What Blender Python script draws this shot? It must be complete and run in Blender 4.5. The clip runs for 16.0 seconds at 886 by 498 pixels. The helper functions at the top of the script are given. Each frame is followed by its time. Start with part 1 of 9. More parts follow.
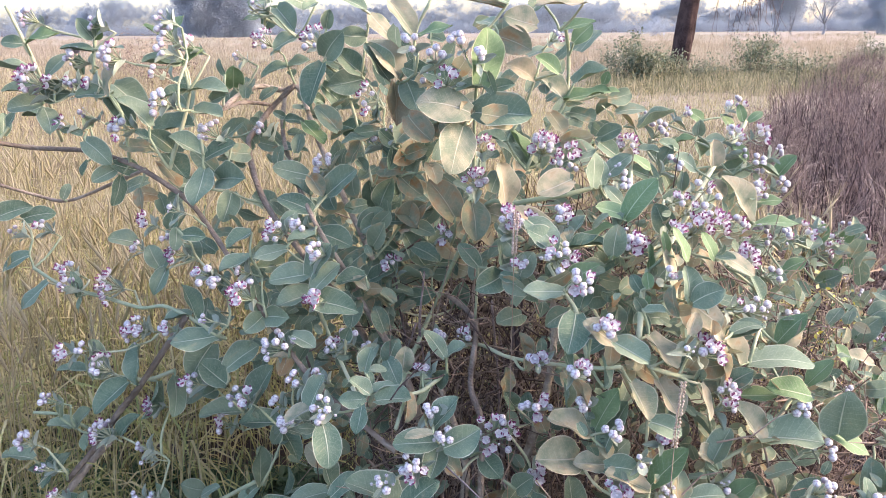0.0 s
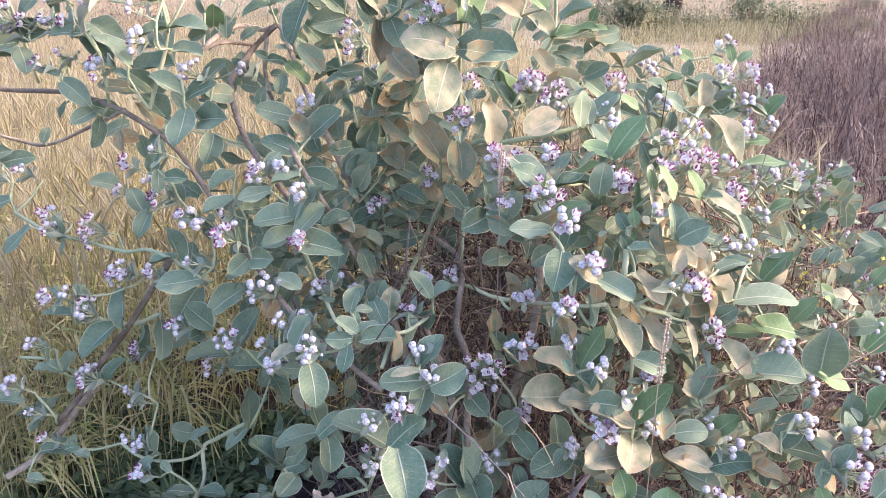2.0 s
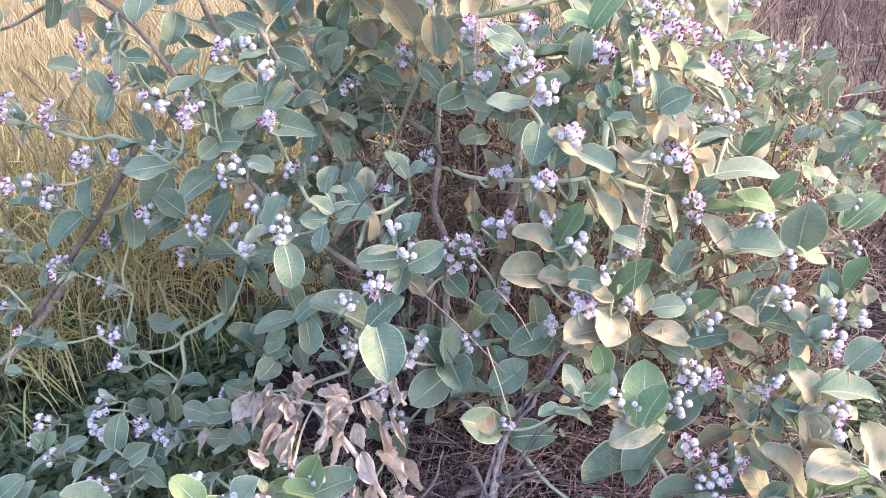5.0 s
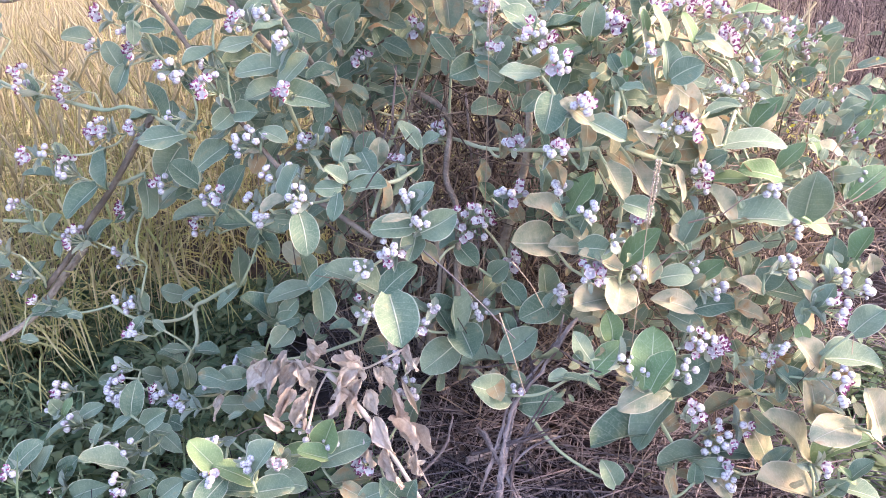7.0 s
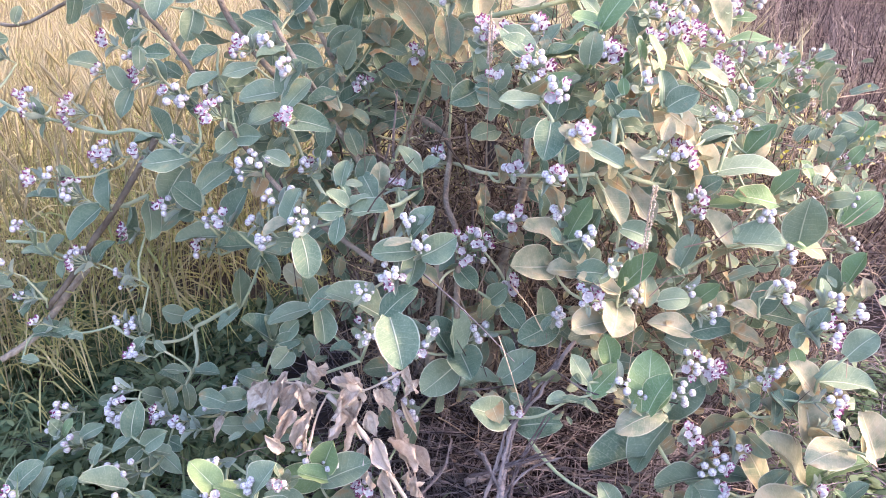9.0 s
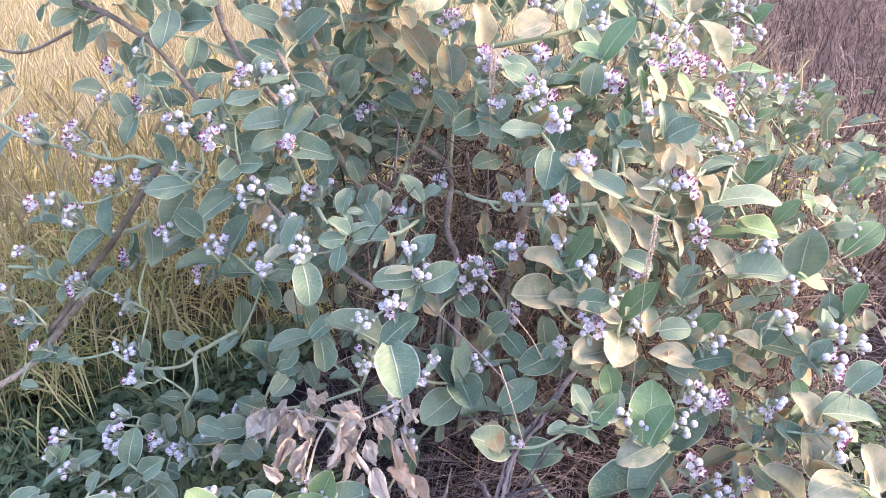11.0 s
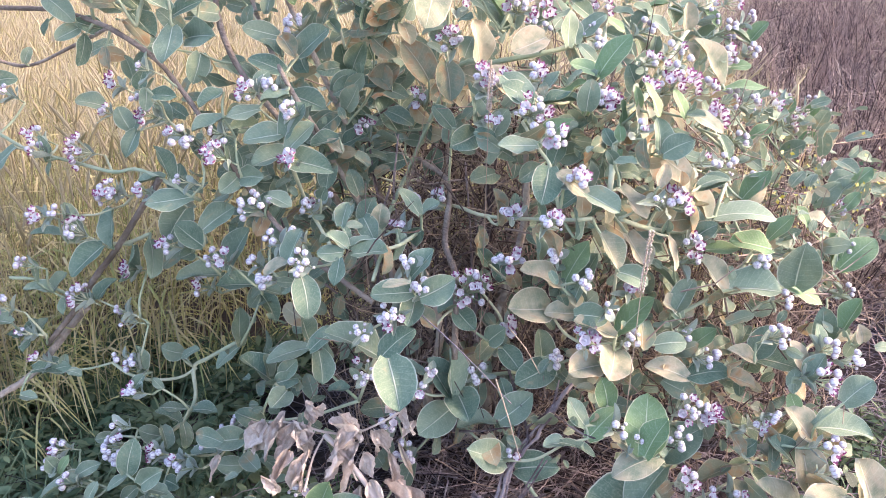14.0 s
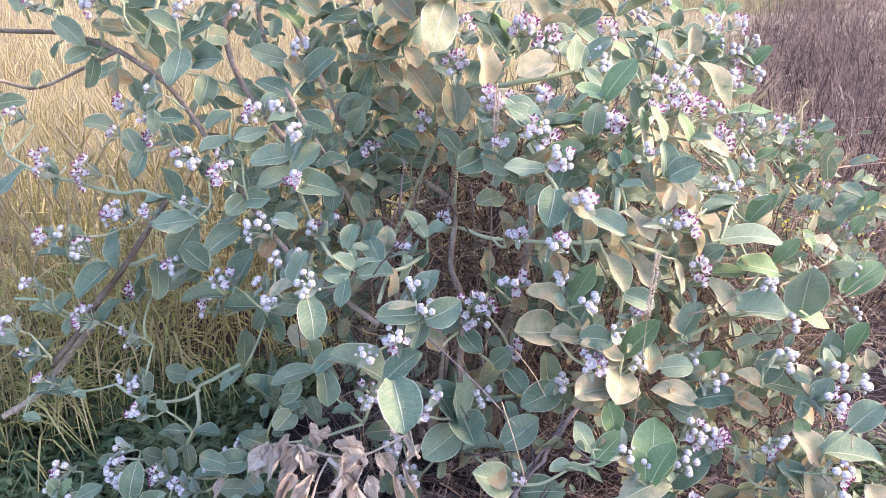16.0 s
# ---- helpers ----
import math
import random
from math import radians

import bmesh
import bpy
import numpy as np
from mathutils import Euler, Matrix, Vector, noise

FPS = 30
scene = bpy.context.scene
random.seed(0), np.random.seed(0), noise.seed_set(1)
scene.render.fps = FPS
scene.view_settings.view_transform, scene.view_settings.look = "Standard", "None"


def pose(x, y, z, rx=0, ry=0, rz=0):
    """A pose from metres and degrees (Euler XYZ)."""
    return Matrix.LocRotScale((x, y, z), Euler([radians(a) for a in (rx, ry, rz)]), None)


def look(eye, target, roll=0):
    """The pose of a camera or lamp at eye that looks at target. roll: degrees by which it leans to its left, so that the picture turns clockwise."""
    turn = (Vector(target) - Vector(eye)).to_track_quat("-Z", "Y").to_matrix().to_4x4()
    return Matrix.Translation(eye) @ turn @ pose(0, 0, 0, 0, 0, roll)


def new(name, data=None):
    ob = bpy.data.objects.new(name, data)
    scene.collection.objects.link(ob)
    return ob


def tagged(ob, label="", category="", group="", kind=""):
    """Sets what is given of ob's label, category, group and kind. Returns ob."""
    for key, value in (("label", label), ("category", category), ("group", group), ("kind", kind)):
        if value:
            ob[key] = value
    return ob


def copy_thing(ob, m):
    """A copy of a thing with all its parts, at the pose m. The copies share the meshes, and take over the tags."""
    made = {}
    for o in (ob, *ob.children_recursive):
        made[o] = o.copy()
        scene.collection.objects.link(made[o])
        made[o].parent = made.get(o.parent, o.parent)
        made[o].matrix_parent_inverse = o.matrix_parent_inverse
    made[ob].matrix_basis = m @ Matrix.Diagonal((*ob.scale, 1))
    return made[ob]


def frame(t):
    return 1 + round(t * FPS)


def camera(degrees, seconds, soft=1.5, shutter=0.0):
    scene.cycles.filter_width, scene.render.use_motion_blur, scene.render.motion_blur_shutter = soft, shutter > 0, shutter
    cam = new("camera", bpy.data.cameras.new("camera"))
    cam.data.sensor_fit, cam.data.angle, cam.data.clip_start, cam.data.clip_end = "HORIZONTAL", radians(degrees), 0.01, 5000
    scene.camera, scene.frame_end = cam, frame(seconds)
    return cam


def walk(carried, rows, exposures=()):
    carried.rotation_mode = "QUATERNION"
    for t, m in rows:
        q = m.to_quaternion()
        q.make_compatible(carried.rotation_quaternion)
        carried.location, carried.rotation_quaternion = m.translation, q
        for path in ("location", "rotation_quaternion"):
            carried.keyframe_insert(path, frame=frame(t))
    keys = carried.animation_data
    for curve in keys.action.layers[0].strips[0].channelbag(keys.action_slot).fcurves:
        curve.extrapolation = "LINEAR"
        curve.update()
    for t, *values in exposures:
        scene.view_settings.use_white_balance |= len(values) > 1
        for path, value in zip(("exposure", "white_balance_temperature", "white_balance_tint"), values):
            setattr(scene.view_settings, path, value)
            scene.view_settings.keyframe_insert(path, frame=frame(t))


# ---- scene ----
cam = camera(58.5, 16.0, soft=0.4)
PATH = [
    (0, (0.013, 0.041, 1.459), (-0.009, 1.967, 0.92), -0.4),
    (0.5, (0.011, 0.042, 1.449), (-0.003, 1.96, 0.883), -0.3),
    (1, (0.014, 0.043, 1.439), (0.009, 1.951, 0.839), -0.2),
    (1.5, (0.016, 0.041, 1.434), (0.011, 1.941, 0.809), -0.4),
    (2, (0.022, 0.043, 1.429), (0.024, 1.935, 0.778), -0.5),
    (2.5, (0.023, 0.054, 1.418), (0.038, 1.935, 0.738), -0.6),
    (3, (0.026, 0.061, 1.402), (0.051, 1.926, 0.68), -0.6),
    (3.5, (0.026, 0.055, 1.394), (0.054, 1.906, 0.637), -0.7),
    (4, (0.028, 0.055, 1.381), (0.061, 1.889, 0.585), -0.8),
    (4.5, (0.032, 0.055, 1.371), (0.077, 1.871, 0.534), -0.9),
    (4.7, (0.031, 0.053, 1.36), (0.078, 1.865, 0.515), -0.9),
    (7, (0.001, 0.017, 1.346), (0.05, 1.802, 0.446), -0.7),
    (7.5, (-0.002, 0.015, 1.347), (0.046, 1.801, 0.447), -0.7),
    (8, (-0.008, 0.013, 1.352), (0.041, 1.799, 0.453), -0.6),
    (8.5, (-0.006, 0.01, 1.357), (0.051, 1.803, 0.474), -0.4),
    (9, (-0.008, 0.002, 1.364), (0.053, 1.808, 0.506), -0.3),
    (9.5, (-0.008, 0.001, 1.367), (0.053, 1.817, 0.531), -0.2),
    (10, (-0.007, 0.004, 1.37), (0.053, 1.827, 0.549), -0.1),
    (12.5, (-0.007, 0.001, 1.367), (0.051, 1.84, 0.582), 0.2),
    (13, (-0.004, -0.002, 1.376), (0.054, 1.836, 0.59), 0.3),
    (13.5, (-0.005, -0.006, 1.378), (0.051, 1.833, 0.595), 0.3),
    (14, (-0.004, -0.009, 1.379), (0.056, 1.835, 0.607), 0.3),
    (14.5, (-0.002, -0.012, 1.382), (0.06, 1.839, 0.628), 0.3),
    (15, (-0.003, -0.011, 1.379), (0.059, 1.845, 0.636), 0.4),
    (15.5, (-0.008, -0.01, 1.383), (0.052, 1.85, 0.649), 0.4),
    (16, (-0.01, -0.009, 1.378), (0.043, 1.857, 0.659), 0.4),
]
walk(cam, [(t, look(eye, target, roll)) for t, eye, target, roll in PATH],
     [(0, 1.62, 6480, 22), (1.5, 1.72, 6500, 24), (3.5, 1.94, 6560, 25), (7, 2.15, 6560, 27), (12.5, 2.03, 6520, 26), (16, 1.96, 6500, 25)])

# ---- world, sun, exposure ----
SUN_AZ, SUN_EL = radians(89.0), radians(29.0)   # azimuth clockwise from the view's ahead
world = bpy.data.worlds.new("sky")
scene.world = world
world.use_nodes = True
_w = world.node_tree
_sky = _w.nodes.new("ShaderNodeTexSky")
_sky.sky_type = "NISHITA"
_sky.sun_disc = False
_sky.sun_elevation, _sky.sun_rotation = SUN_EL, SUN_AZ
_sky.air_density, _sky.dust_density, _sky.ozone_density = 1.0, 2.4, 1.0
_bg = _w.nodes["Background"]
_bg.inputs["Strength"].default_value = 0.215
_w.links.new(_sky.outputs["Color"], _bg.inputs["Color"])
sun = new("sun", bpy.data.lights.new("sun", "SUN"))
sun.data.energy, sun.data.angle, sun.data.color = 1.22, radians(3.0), (1.0, 0.74, 0.47)
sun.matrix_world = look((6 * math.sin(SUN_AZ), 6 * math.cos(SUN_AZ), 6 * math.tan(SUN_EL)), (0, 0, 0))


# ---- materials ----
def material(name, colours, scale=8.0, rough=0.6, bump=0.15, fine=60.0, through_light=0.0, island=False, random_amount=0.35,
             coords="Object", detail=5.0):
    """Two scales of noise between colours, varied by object or island, with a fine bump."""
    m = bpy.data.materials.new(name)
    m.use_nodes = True
    t = m.node_tree
    n, l = t.nodes, t.links
    p = n["Principled BSDF"]
    tex = n.new("ShaderNodeTexCoord")
    a = n.new("ShaderNodeTexNoise")
    a.inputs["Scale"].default_value, a.inputs["Detail"].default_value = scale, detail
    b = n.new("ShaderNodeTexNoise")
    b.inputs["Scale"].default_value, b.inputs["Detail"].default_value = fine, 3.0
    l.new(tex.outputs[coords], a.inputs["Vector"])
    l.new(tex.outputs[coords], b.inputs["Vector"])
    add = n.new("ShaderNodeMath")
    add.operation = "MULTIPLY_ADD"
    l.new(b.outputs["Fac"], add.inputs[0])
    add.inputs[1].default_value = 0.35
    l.new(a.outputs["Fac"], add.inputs[2])
    if island:
        who = n.new("ShaderNodeNewGeometry").outputs["Random Per Island"]
    else:
        who = n.new("ShaderNodeObjectInfo").outputs["Random"]
    vary = n.new("ShaderNodeMath")
    vary.operation = "MULTIPLY_ADD"
    l.new(who, vary.inputs[0])
    vary.inputs[1].default_value = random_amount
    l.new(add.outputs[0], vary.inputs[2])
    ramp = n.new("ShaderNodeValToRGB")
    lo, hi = 0.42, 0.98 + random_amount * 0.55
    while len(ramp.color_ramp.elements) < len(colours):
        ramp.color_ramp.elements.new(0.5)
    for i, c in enumerate(colours):
        e = ramp.color_ramp.elements[i]
        e.position = min(1.0, lo + (hi - lo) * i / max(1, len(colours) - 1))
        e.color = (*c, 1)
    l.new(vary.outputs[0], ramp.inputs["Fac"])
    l.new(ramp.outputs["Color"], p.inputs["Base Color"])
    p.inputs["Roughness"].default_value = rough
    p.inputs["Specular IOR Level"].default_value = 0.2
    if bump:
        bm_ = n.new("ShaderNodeBump")
        bm_.inputs["Strength"].default_value = bump
        bm_.inputs["Distance"].default_value = 0.01
        l.new(b.outputs["Fac"], bm_.inputs["Height"])
        l.new(bm_.outputs["Normal"], p.inputs["Normal"])
    if through_light:
        tr = n.new("ShaderNodeBsdfTranslucent")
        l.new(ramp.outputs["Color"], tr.inputs["Color"])
        mix = n.new("ShaderNodeMixShader")
        mix.inputs["Fac"].default_value = through_light
        l.new(p.outputs[0], mix.inputs[1])
        l.new(tr.outputs[0], mix.inputs[2])
        l.new(mix.outputs[0], n["Material Output"].inputs["Surface"])
    return m


def leaf_material(name, dark, light, vein, rim, blotch, blotch_at, rough=0.68, island=False, mottle=(0.7, 1.1, -0.45)):
    """A broad milkweed leaf: pale midrib, arched side veins, pale rim, waxy bloom and brown blotches."""
    m = bpy.data.materials.new(name)
    m.use_nodes = True
    t = m.node_tree
    n, l = t.nodes, t.links
    p = n["Principled BSDF"]

    def calc(op, a, b=None, c=None, clamp=False):
        k = n.new("ShaderNodeMath")
        k.operation, k.use_clamp = op, clamp
        for i, v in enumerate((a, b, c)):
            if v is None:
                continue
            if isinstance(v, (int, float)):
                k.inputs[i].default_value = v
            else:
                l.new(v, k.inputs[i])
        return k.outputs[0]

    def blend(f, a, b):
        k = n.new("ShaderNodeMix")
        k.data_type = "RGBA"
        l.new(f, k.inputs[0])
        for i, v in ((6, a), (7, b)):
            if isinstance(v, tuple):
                k.inputs[i].default_value = (*v, 1)
            else:
                l.new(v, k.inputs[i])
        return k.outputs[2]

    uv = n.new("ShaderNodeUVMap")
    uv.uv_map = "blade"
    sep = n.new("ShaderNodeSeparateXYZ")
    l.new(uv.outputs["UV"], sep.inputs[0])
    across = calc("ABSOLUTE", calc("MULTIPLY_ADD", sep.outputs[0], 2.0, -1.0))
    along = sep.outputs[1]
    info = n.new("ShaderNodeNewGeometry" if island else "ShaderNodeObjectInfo")
    who = info.outputs["Random Per Island" if island else "Random"]
    tex = n.new("ShaderNodeTexCoord")
    shift = n.new("ShaderNodeVectorMath")
    shift.operation = "ADD"
    l.new(tex.outputs["Object"], shift.inputs[0])
    far = n.new("ShaderNodeCombineXYZ")
    l.new(calc("MULTIPLY", who, 37.0), far.inputs[0])
    l.new(far.outputs[0], shift.inputs[1])
    big = n.new("ShaderNodeTexNoise")
    big.inputs["Scale"].default_value, big.inputs["Detail"].default_value = (28.0 if island else 2.6), 4.0
    l.new(shift.outputs[0], big.inputs["Vector"])
    small = n.new("ShaderNodeTexNoise")
    small.inputs["Scale"].default_value, small.inputs["Detail"].default_value = (300.0 if island else 28.0), 4.0
    l.new(shift.outputs[0], small.inputs["Vector"])
    body = blend(calc("MULTIPLY_ADD", who, mottle[0], calc("MULTIPLY_ADD", big.outputs["Fac"], mottle[1], mottle[2]), True), dark, light)
    body = blend(calc("MULTIPLY", calc("SUBTRACT", small.outputs["Fac"], 0.48, None, True), 0.9, None, True), body, vein)
    spot = calc("MULTIPLY", calc("SUBTRACT", big.outputs["Fac"], blotch_at, None, True), 7.0, None, True)
    body = blend(spot, body, blotch)
    side = calc("PINGPONG", calc("MULTIPLY", calc("MULTIPLY_ADD", across, -0.22, along), 8.0), 0.5)
    side = calc("MULTIPLY", calc("SUBTRACT", 0.06, side, None, True), 11.0, None, True)
    mid = calc("MULTIPLY", calc("SUBTRACT", 0.06, calc("ADD", across, calc("MULTIPLY", along, 0.03)), None, True), 30.0, None, True)
    veins = calc("MAXIMUM", mid, side)
    body = blend(calc("MAXIMUM", calc("MULTIPLY", mid, 0.85), calc("MULTIPLY", side, 0.3)), body, vein)
    edge = calc("MULTIPLY", calc("SUBTRACT", across, 0.925, None, True), 16.0, None, True)
    body = blend(calc("MULTIPLY", edge, calc("MULTIPLY_ADD", big.outputs["Fac"], 1.3, 0.4, True)), body, rim)
    l.new(body, p.inputs["Base Color"])
    p.inputs["Roughness"].default_value = rough
    p.inputs["Specular IOR Level"].default_value = 0.22
    bmp = n.new("ShaderNodeBump")
    bmp.inputs["Strength"].default_value, bmp.inputs["Distance"].default_value = 0.42, 0.006
    l.new(calc("MULTIPLY_ADD", small.outputs["Fac"], 0.4, calc("MULTIPLY", veins, 0.6)), bmp.inputs["Height"])
    l.new(bmp.outputs["Normal"], p.inputs["Normal"])
    tr = n.new("ShaderNodeBsdfTranslucent")
    l.new(body, tr.inputs["Color"])
    mix = n.new("ShaderNodeMixShader")
    mix.inputs["Fac"].default_value = 0.24
    l.new(p.outputs[0], mix.inputs[1])
    l.new(tr.outputs[0], mix.inputs[2])
    l.new(mix.outputs[0], n["Material Output"].inputs["Surface"])
    return m


def bud_material():
    """Waxy white bud, mauve along its seams, below and at the tip."""
    m = bpy.data.materials.new("bud_wax")
    m.use_nodes = True
    n, l = m.node_tree.nodes, m.node_tree.links
    p = n["Principled BSDF"]

    def calc(op, a, b=None, clamp=False):
        k = n.new("ShaderNodeMath")
        k.operation, k.use_clamp = op, clamp
        for i, v in enumerate((a, b)):
            if isinstance(v, (int, float)):
                k.inputs[i].default_value = v
            elif v is not None:
                l.new(v, k.inputs[i])
        return k.outputs[0]

    sep = n.new("ShaderNodeSeparateXYZ")
    l.new(n.new("ShaderNodeTexCoord").outputs["Object"], sep.inputs[0])
    turn = calc("MULTIPLY", calc("ARCTAN2", sep.outputs[1], sep.outputs[0]), 5 / (2 * math.pi))
    seam = calc("MULTIPLY", calc("SUBTRACT", 0.20, calc("PINGPONG", turn, 0.5), True), 6.0, True)
    rad = calc("SQRT", calc("ADD", calc("MULTIPLY", sep.outputs[0], sep.outputs[0]), calc("MULTIPLY", sep.outputs[1], sep.outputs[1])))
    tip = calc("MULTIPLY", calc("SUBTRACT", 0.34, rad, True), 5.0, True)
    low = calc("MULTIPLY", calc("SUBTRACT", 0.1, sep.outputs[2], True), 1.4, True)
    mauve = calc("MAXIMUM", calc("MULTIPLY", seam, 0.75), calc("MAXIMUM", tip, low))
    mix = n.new("ShaderNodeMix")
    mix.data_type = "RGBA"
    l.new(calc("MULTIPLY", mauve, 0.9), mix.inputs[0])
    mix.inputs[6].default_value, mix.inputs[7].default_value = (0.56, 0.55, 0.57, 1), (0.27, 0.205, 0.285, 1)
    l.new(mix.outputs[2], p.inputs["Base Color"])
    p.inputs["Roughness"].default_value = 0.55
    return m


LEAF = {
    "green": leaf_material("leaf_green", (0.118, 0.195, 0.132), (0.285, 0.36, 0.25), (0.60, 0.64, 0.50), (0.58, 0.60, 0.48), (0.36, 0.32, 0.20), 0.64),
    "fresh": leaf_material("leaf_fresh", (0.15, 0.25, 0.12), (0.25, 0.36, 0.18), (0.56, 0.62, 0.44), (0.64, 0.64, 0.42), (0.36, 0.33, 0.14), 0.72),
    # aging leaf colour, with the cream of sunlit leaves painted in
    "pale": leaf_material("leaf_pale_sunlit", (0.21, 0.26, 0.175), (0.50, 0.435, 0.30), (0.58, 0.54, 0.42), (0.60, 0.55, 0.42), (0.42, 0.31, 0.18), 0.62, mottle=(0.55, 3.0, -1.2)),
    "dry": leaf_material("leaf_yellowing", (0.20, 0.24, 0.155), (0.40, 0.33, 0.215), (0.56, 0.51, 0.36), (0.52, 0.44, 0.29), (0.36, 0.23, 0.12), 0.52, mottle=(0.5, 3.0, -1.25)),
}
YOUNG = leaf_material("young_leaf", (0.30, 0.37, 0.30), (0.42, 0.48, 0.39), (0.60, 0.64, 0.54), (0.58, 0.60, 0.48), (0.40, 0.42, 0.28), 0.75)
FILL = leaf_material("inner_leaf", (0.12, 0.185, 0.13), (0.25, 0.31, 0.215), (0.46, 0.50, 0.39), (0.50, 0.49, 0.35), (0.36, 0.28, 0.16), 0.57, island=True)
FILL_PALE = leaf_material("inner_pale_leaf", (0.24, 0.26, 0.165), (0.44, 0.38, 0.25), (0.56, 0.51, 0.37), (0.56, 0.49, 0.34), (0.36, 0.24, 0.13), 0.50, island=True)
WITHERED = material("withered_leaf", [(0.42, 0.33, 0.27), (0.59, 0.49, 0.415), (0.72, 0.63, 0.555)], 5.0, 0.85, 0.5, 40.0, 0.25)
BARK = material("bark", [(0.13, 0.10, 0.085), (0.24, 0.195, 0.16), (0.38, 0.32, 0.26)], 14.0, 0.9, 0.9, 90.0)
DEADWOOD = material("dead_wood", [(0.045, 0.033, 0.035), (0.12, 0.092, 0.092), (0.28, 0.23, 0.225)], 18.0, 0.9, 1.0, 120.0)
STEM = material("green_stem", [(0.23, 0.29, 0.18), (0.33, 0.38, 0.25), (0.45, 0.46, 0.31)], 12.0, 0.6, 0.3, 90.0)
TAN = material("dry_stalk", [(0.065, 0.046, 0.042), (0.14, 0.100, 0.084), (0.40, 0.31, 0.235)], 9.0, 0.9, 0.2, 60.0, 0.1, True, 0.9)
WEED_STRAW = material("weed_straw", [(0.10, 0.072, 0.063), (0.21, 0.16, 0.135), (0.44, 0.355, 0.295)], 4.0, 0.9, 0.1, 60.0, 0.2, True, 0.9)
YELLOW = material("yellow_blossom", [(0.45, 0.38, 0.05), (0.62, 0.54, 0.10), (0.70, 0.64, 0.25)], 30.0, 0.7, 0.1, 90.0, 0.2, True, 0.6)
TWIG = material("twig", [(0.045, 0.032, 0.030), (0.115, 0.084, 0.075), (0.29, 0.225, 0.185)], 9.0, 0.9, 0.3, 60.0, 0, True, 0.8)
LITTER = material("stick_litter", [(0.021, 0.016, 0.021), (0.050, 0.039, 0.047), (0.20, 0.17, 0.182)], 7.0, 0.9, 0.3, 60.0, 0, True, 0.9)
BUD = bud_material()
PETAL = material("petal", [(0.62, 0.58, 0.61), (0.70, 0.67, 0.695), (0.77, 0.75, 0.76)], 2.0, 0.5, 0.1, 9.0, 0.1)
PURPLE = material("petal_tip", [(0.11, 0.018, 0.06), (0.22, 0.045, 0.13), (0.40, 0.15, 0.29)], 80.0, 0.5, 0.1, 250.0, 0.1)
WHEAT = material("wheat_straw", [(0.28, 0.255, 0.13), (0.365, 0.32, 0.18), (0.425, 0.37, 0.235), (0.50, 0.44, 0.31)], 3.0, 0.9, 0.0, 30.0, 0.45, True, 0.7)
WHEAT_GREEN = material("wheat_leaf", [(0.22, 0.275, 0.105), (0.35, 0.375, 0.15), (0.49, 0.445, 0.20), (0.58, 0.505, 0.28)], 2.5, 0.6, 0.0, 30.0, 0.35, True, 0.7)
WHEAT_LOW = material("wheat_low_leaf", [(0.26, 0.335, 0.14), (0.40, 0.435, 0.18), (0.55, 0.52, 0.24)], 2.5, 0.6, 0.0, 30.0, 0.4, True, 0.7)
WEED = material("dry_weed", [(0.016, 0.010, 0.012), (0.030, 0.020, 0.022), (0.070, 0.050, 0.053), (0.26, 0.195, 0.182)], 2.0, 0.85, 0.0, 30.0, 0.15, True, 0.8)
HERB = material("low_weed_leaf", [(0.05, 0.095, 0.055), (0.09, 0.15, 0.08), (0.165, 0.22, 0.12)], 4.0, 0.55, 0.1, 40.0, 0.2, True, 0.7)
SHRUB_LEAF = material("distant_shrub_leaf", [(0.09, 0.12, 0.085), (0.15, 0.18, 0.12), (0.245, 0.255, 0.17)], 2.0, 0.7, 0.0, 20.0, 0.2, True, 0.6)
TREE_BARK = material("tree_bark", [(0.011, 0.008, 0.009), (0.028, 0.018, 0.019), (0.07, 0.046, 0.044)], 3.0, 0.95, 1.0, 25.0)
# distance haze is put into both leaf colours as pale blue-grey
FAR_HAZE_LEAF = material("far_haze_leaf", [(0.36, 0.41, 0.455), (0.375, 0.425, 0.47), (0.39, 0.44, 0.485)], 0.3, 0.9, 0.0, 2.0, 0.62, True, 0.5)
NEAR_HAZE_LEAF = material("near_haze_leaf", [(0.42, 0.465, 0.52), (0.435, 0.48, 0.535), (0.45, 0.495, 0.55)], 0.3, 0.9, 0.0, 2.0, 0.62, True, 0.5)
STRAW = material("field_straw", [(0.22, 0.185, 0.125), (0.285, 0.235, 0.165), (0.325, 0.27, 0.20), (0.38, 0.325, 0.25)], 0.6, 0.9, 0.0, 30.0, 0.45, True, 0.6)
GRASS = material("bank_grass", [(0.045, 0.06, 0.038), (0.085, 0.105, 0.062), (0.155, 0.17, 0.10), (0.34, 0.31, 0.20)], 1.2, 0.8, 0.0, 30.0, 0.25, True, 0.7)
# bark of the far trees, its grey-blue is painted haze
HAZE_BARK = material("haze_bark", [(0.22, 0.23, 0.26), (0.26, 0.27, 0.30), (0.30, 0.31, 0.34)], 0.5, 0.95, 0.2, 4.0)
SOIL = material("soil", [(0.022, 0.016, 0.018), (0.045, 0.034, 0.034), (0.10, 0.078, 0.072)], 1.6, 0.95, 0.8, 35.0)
FIELD = material("field_canopy", [(0.24, 0.19, 0.145), (0.29, 0.235, 0.178), (0.275, 0.25, 0.165), (0.33, 0.27, 0.215)], 0.05, 0.9, 0.9, 3.0, detail=8.0)
PATH_DUST = material("path_dust", [(0.26, 0.225, 0.215), (0.36, 0.32, 0.30), (0.46, 0.41, 0.38)], 3.0, 0.95, 0.6, 40.0)


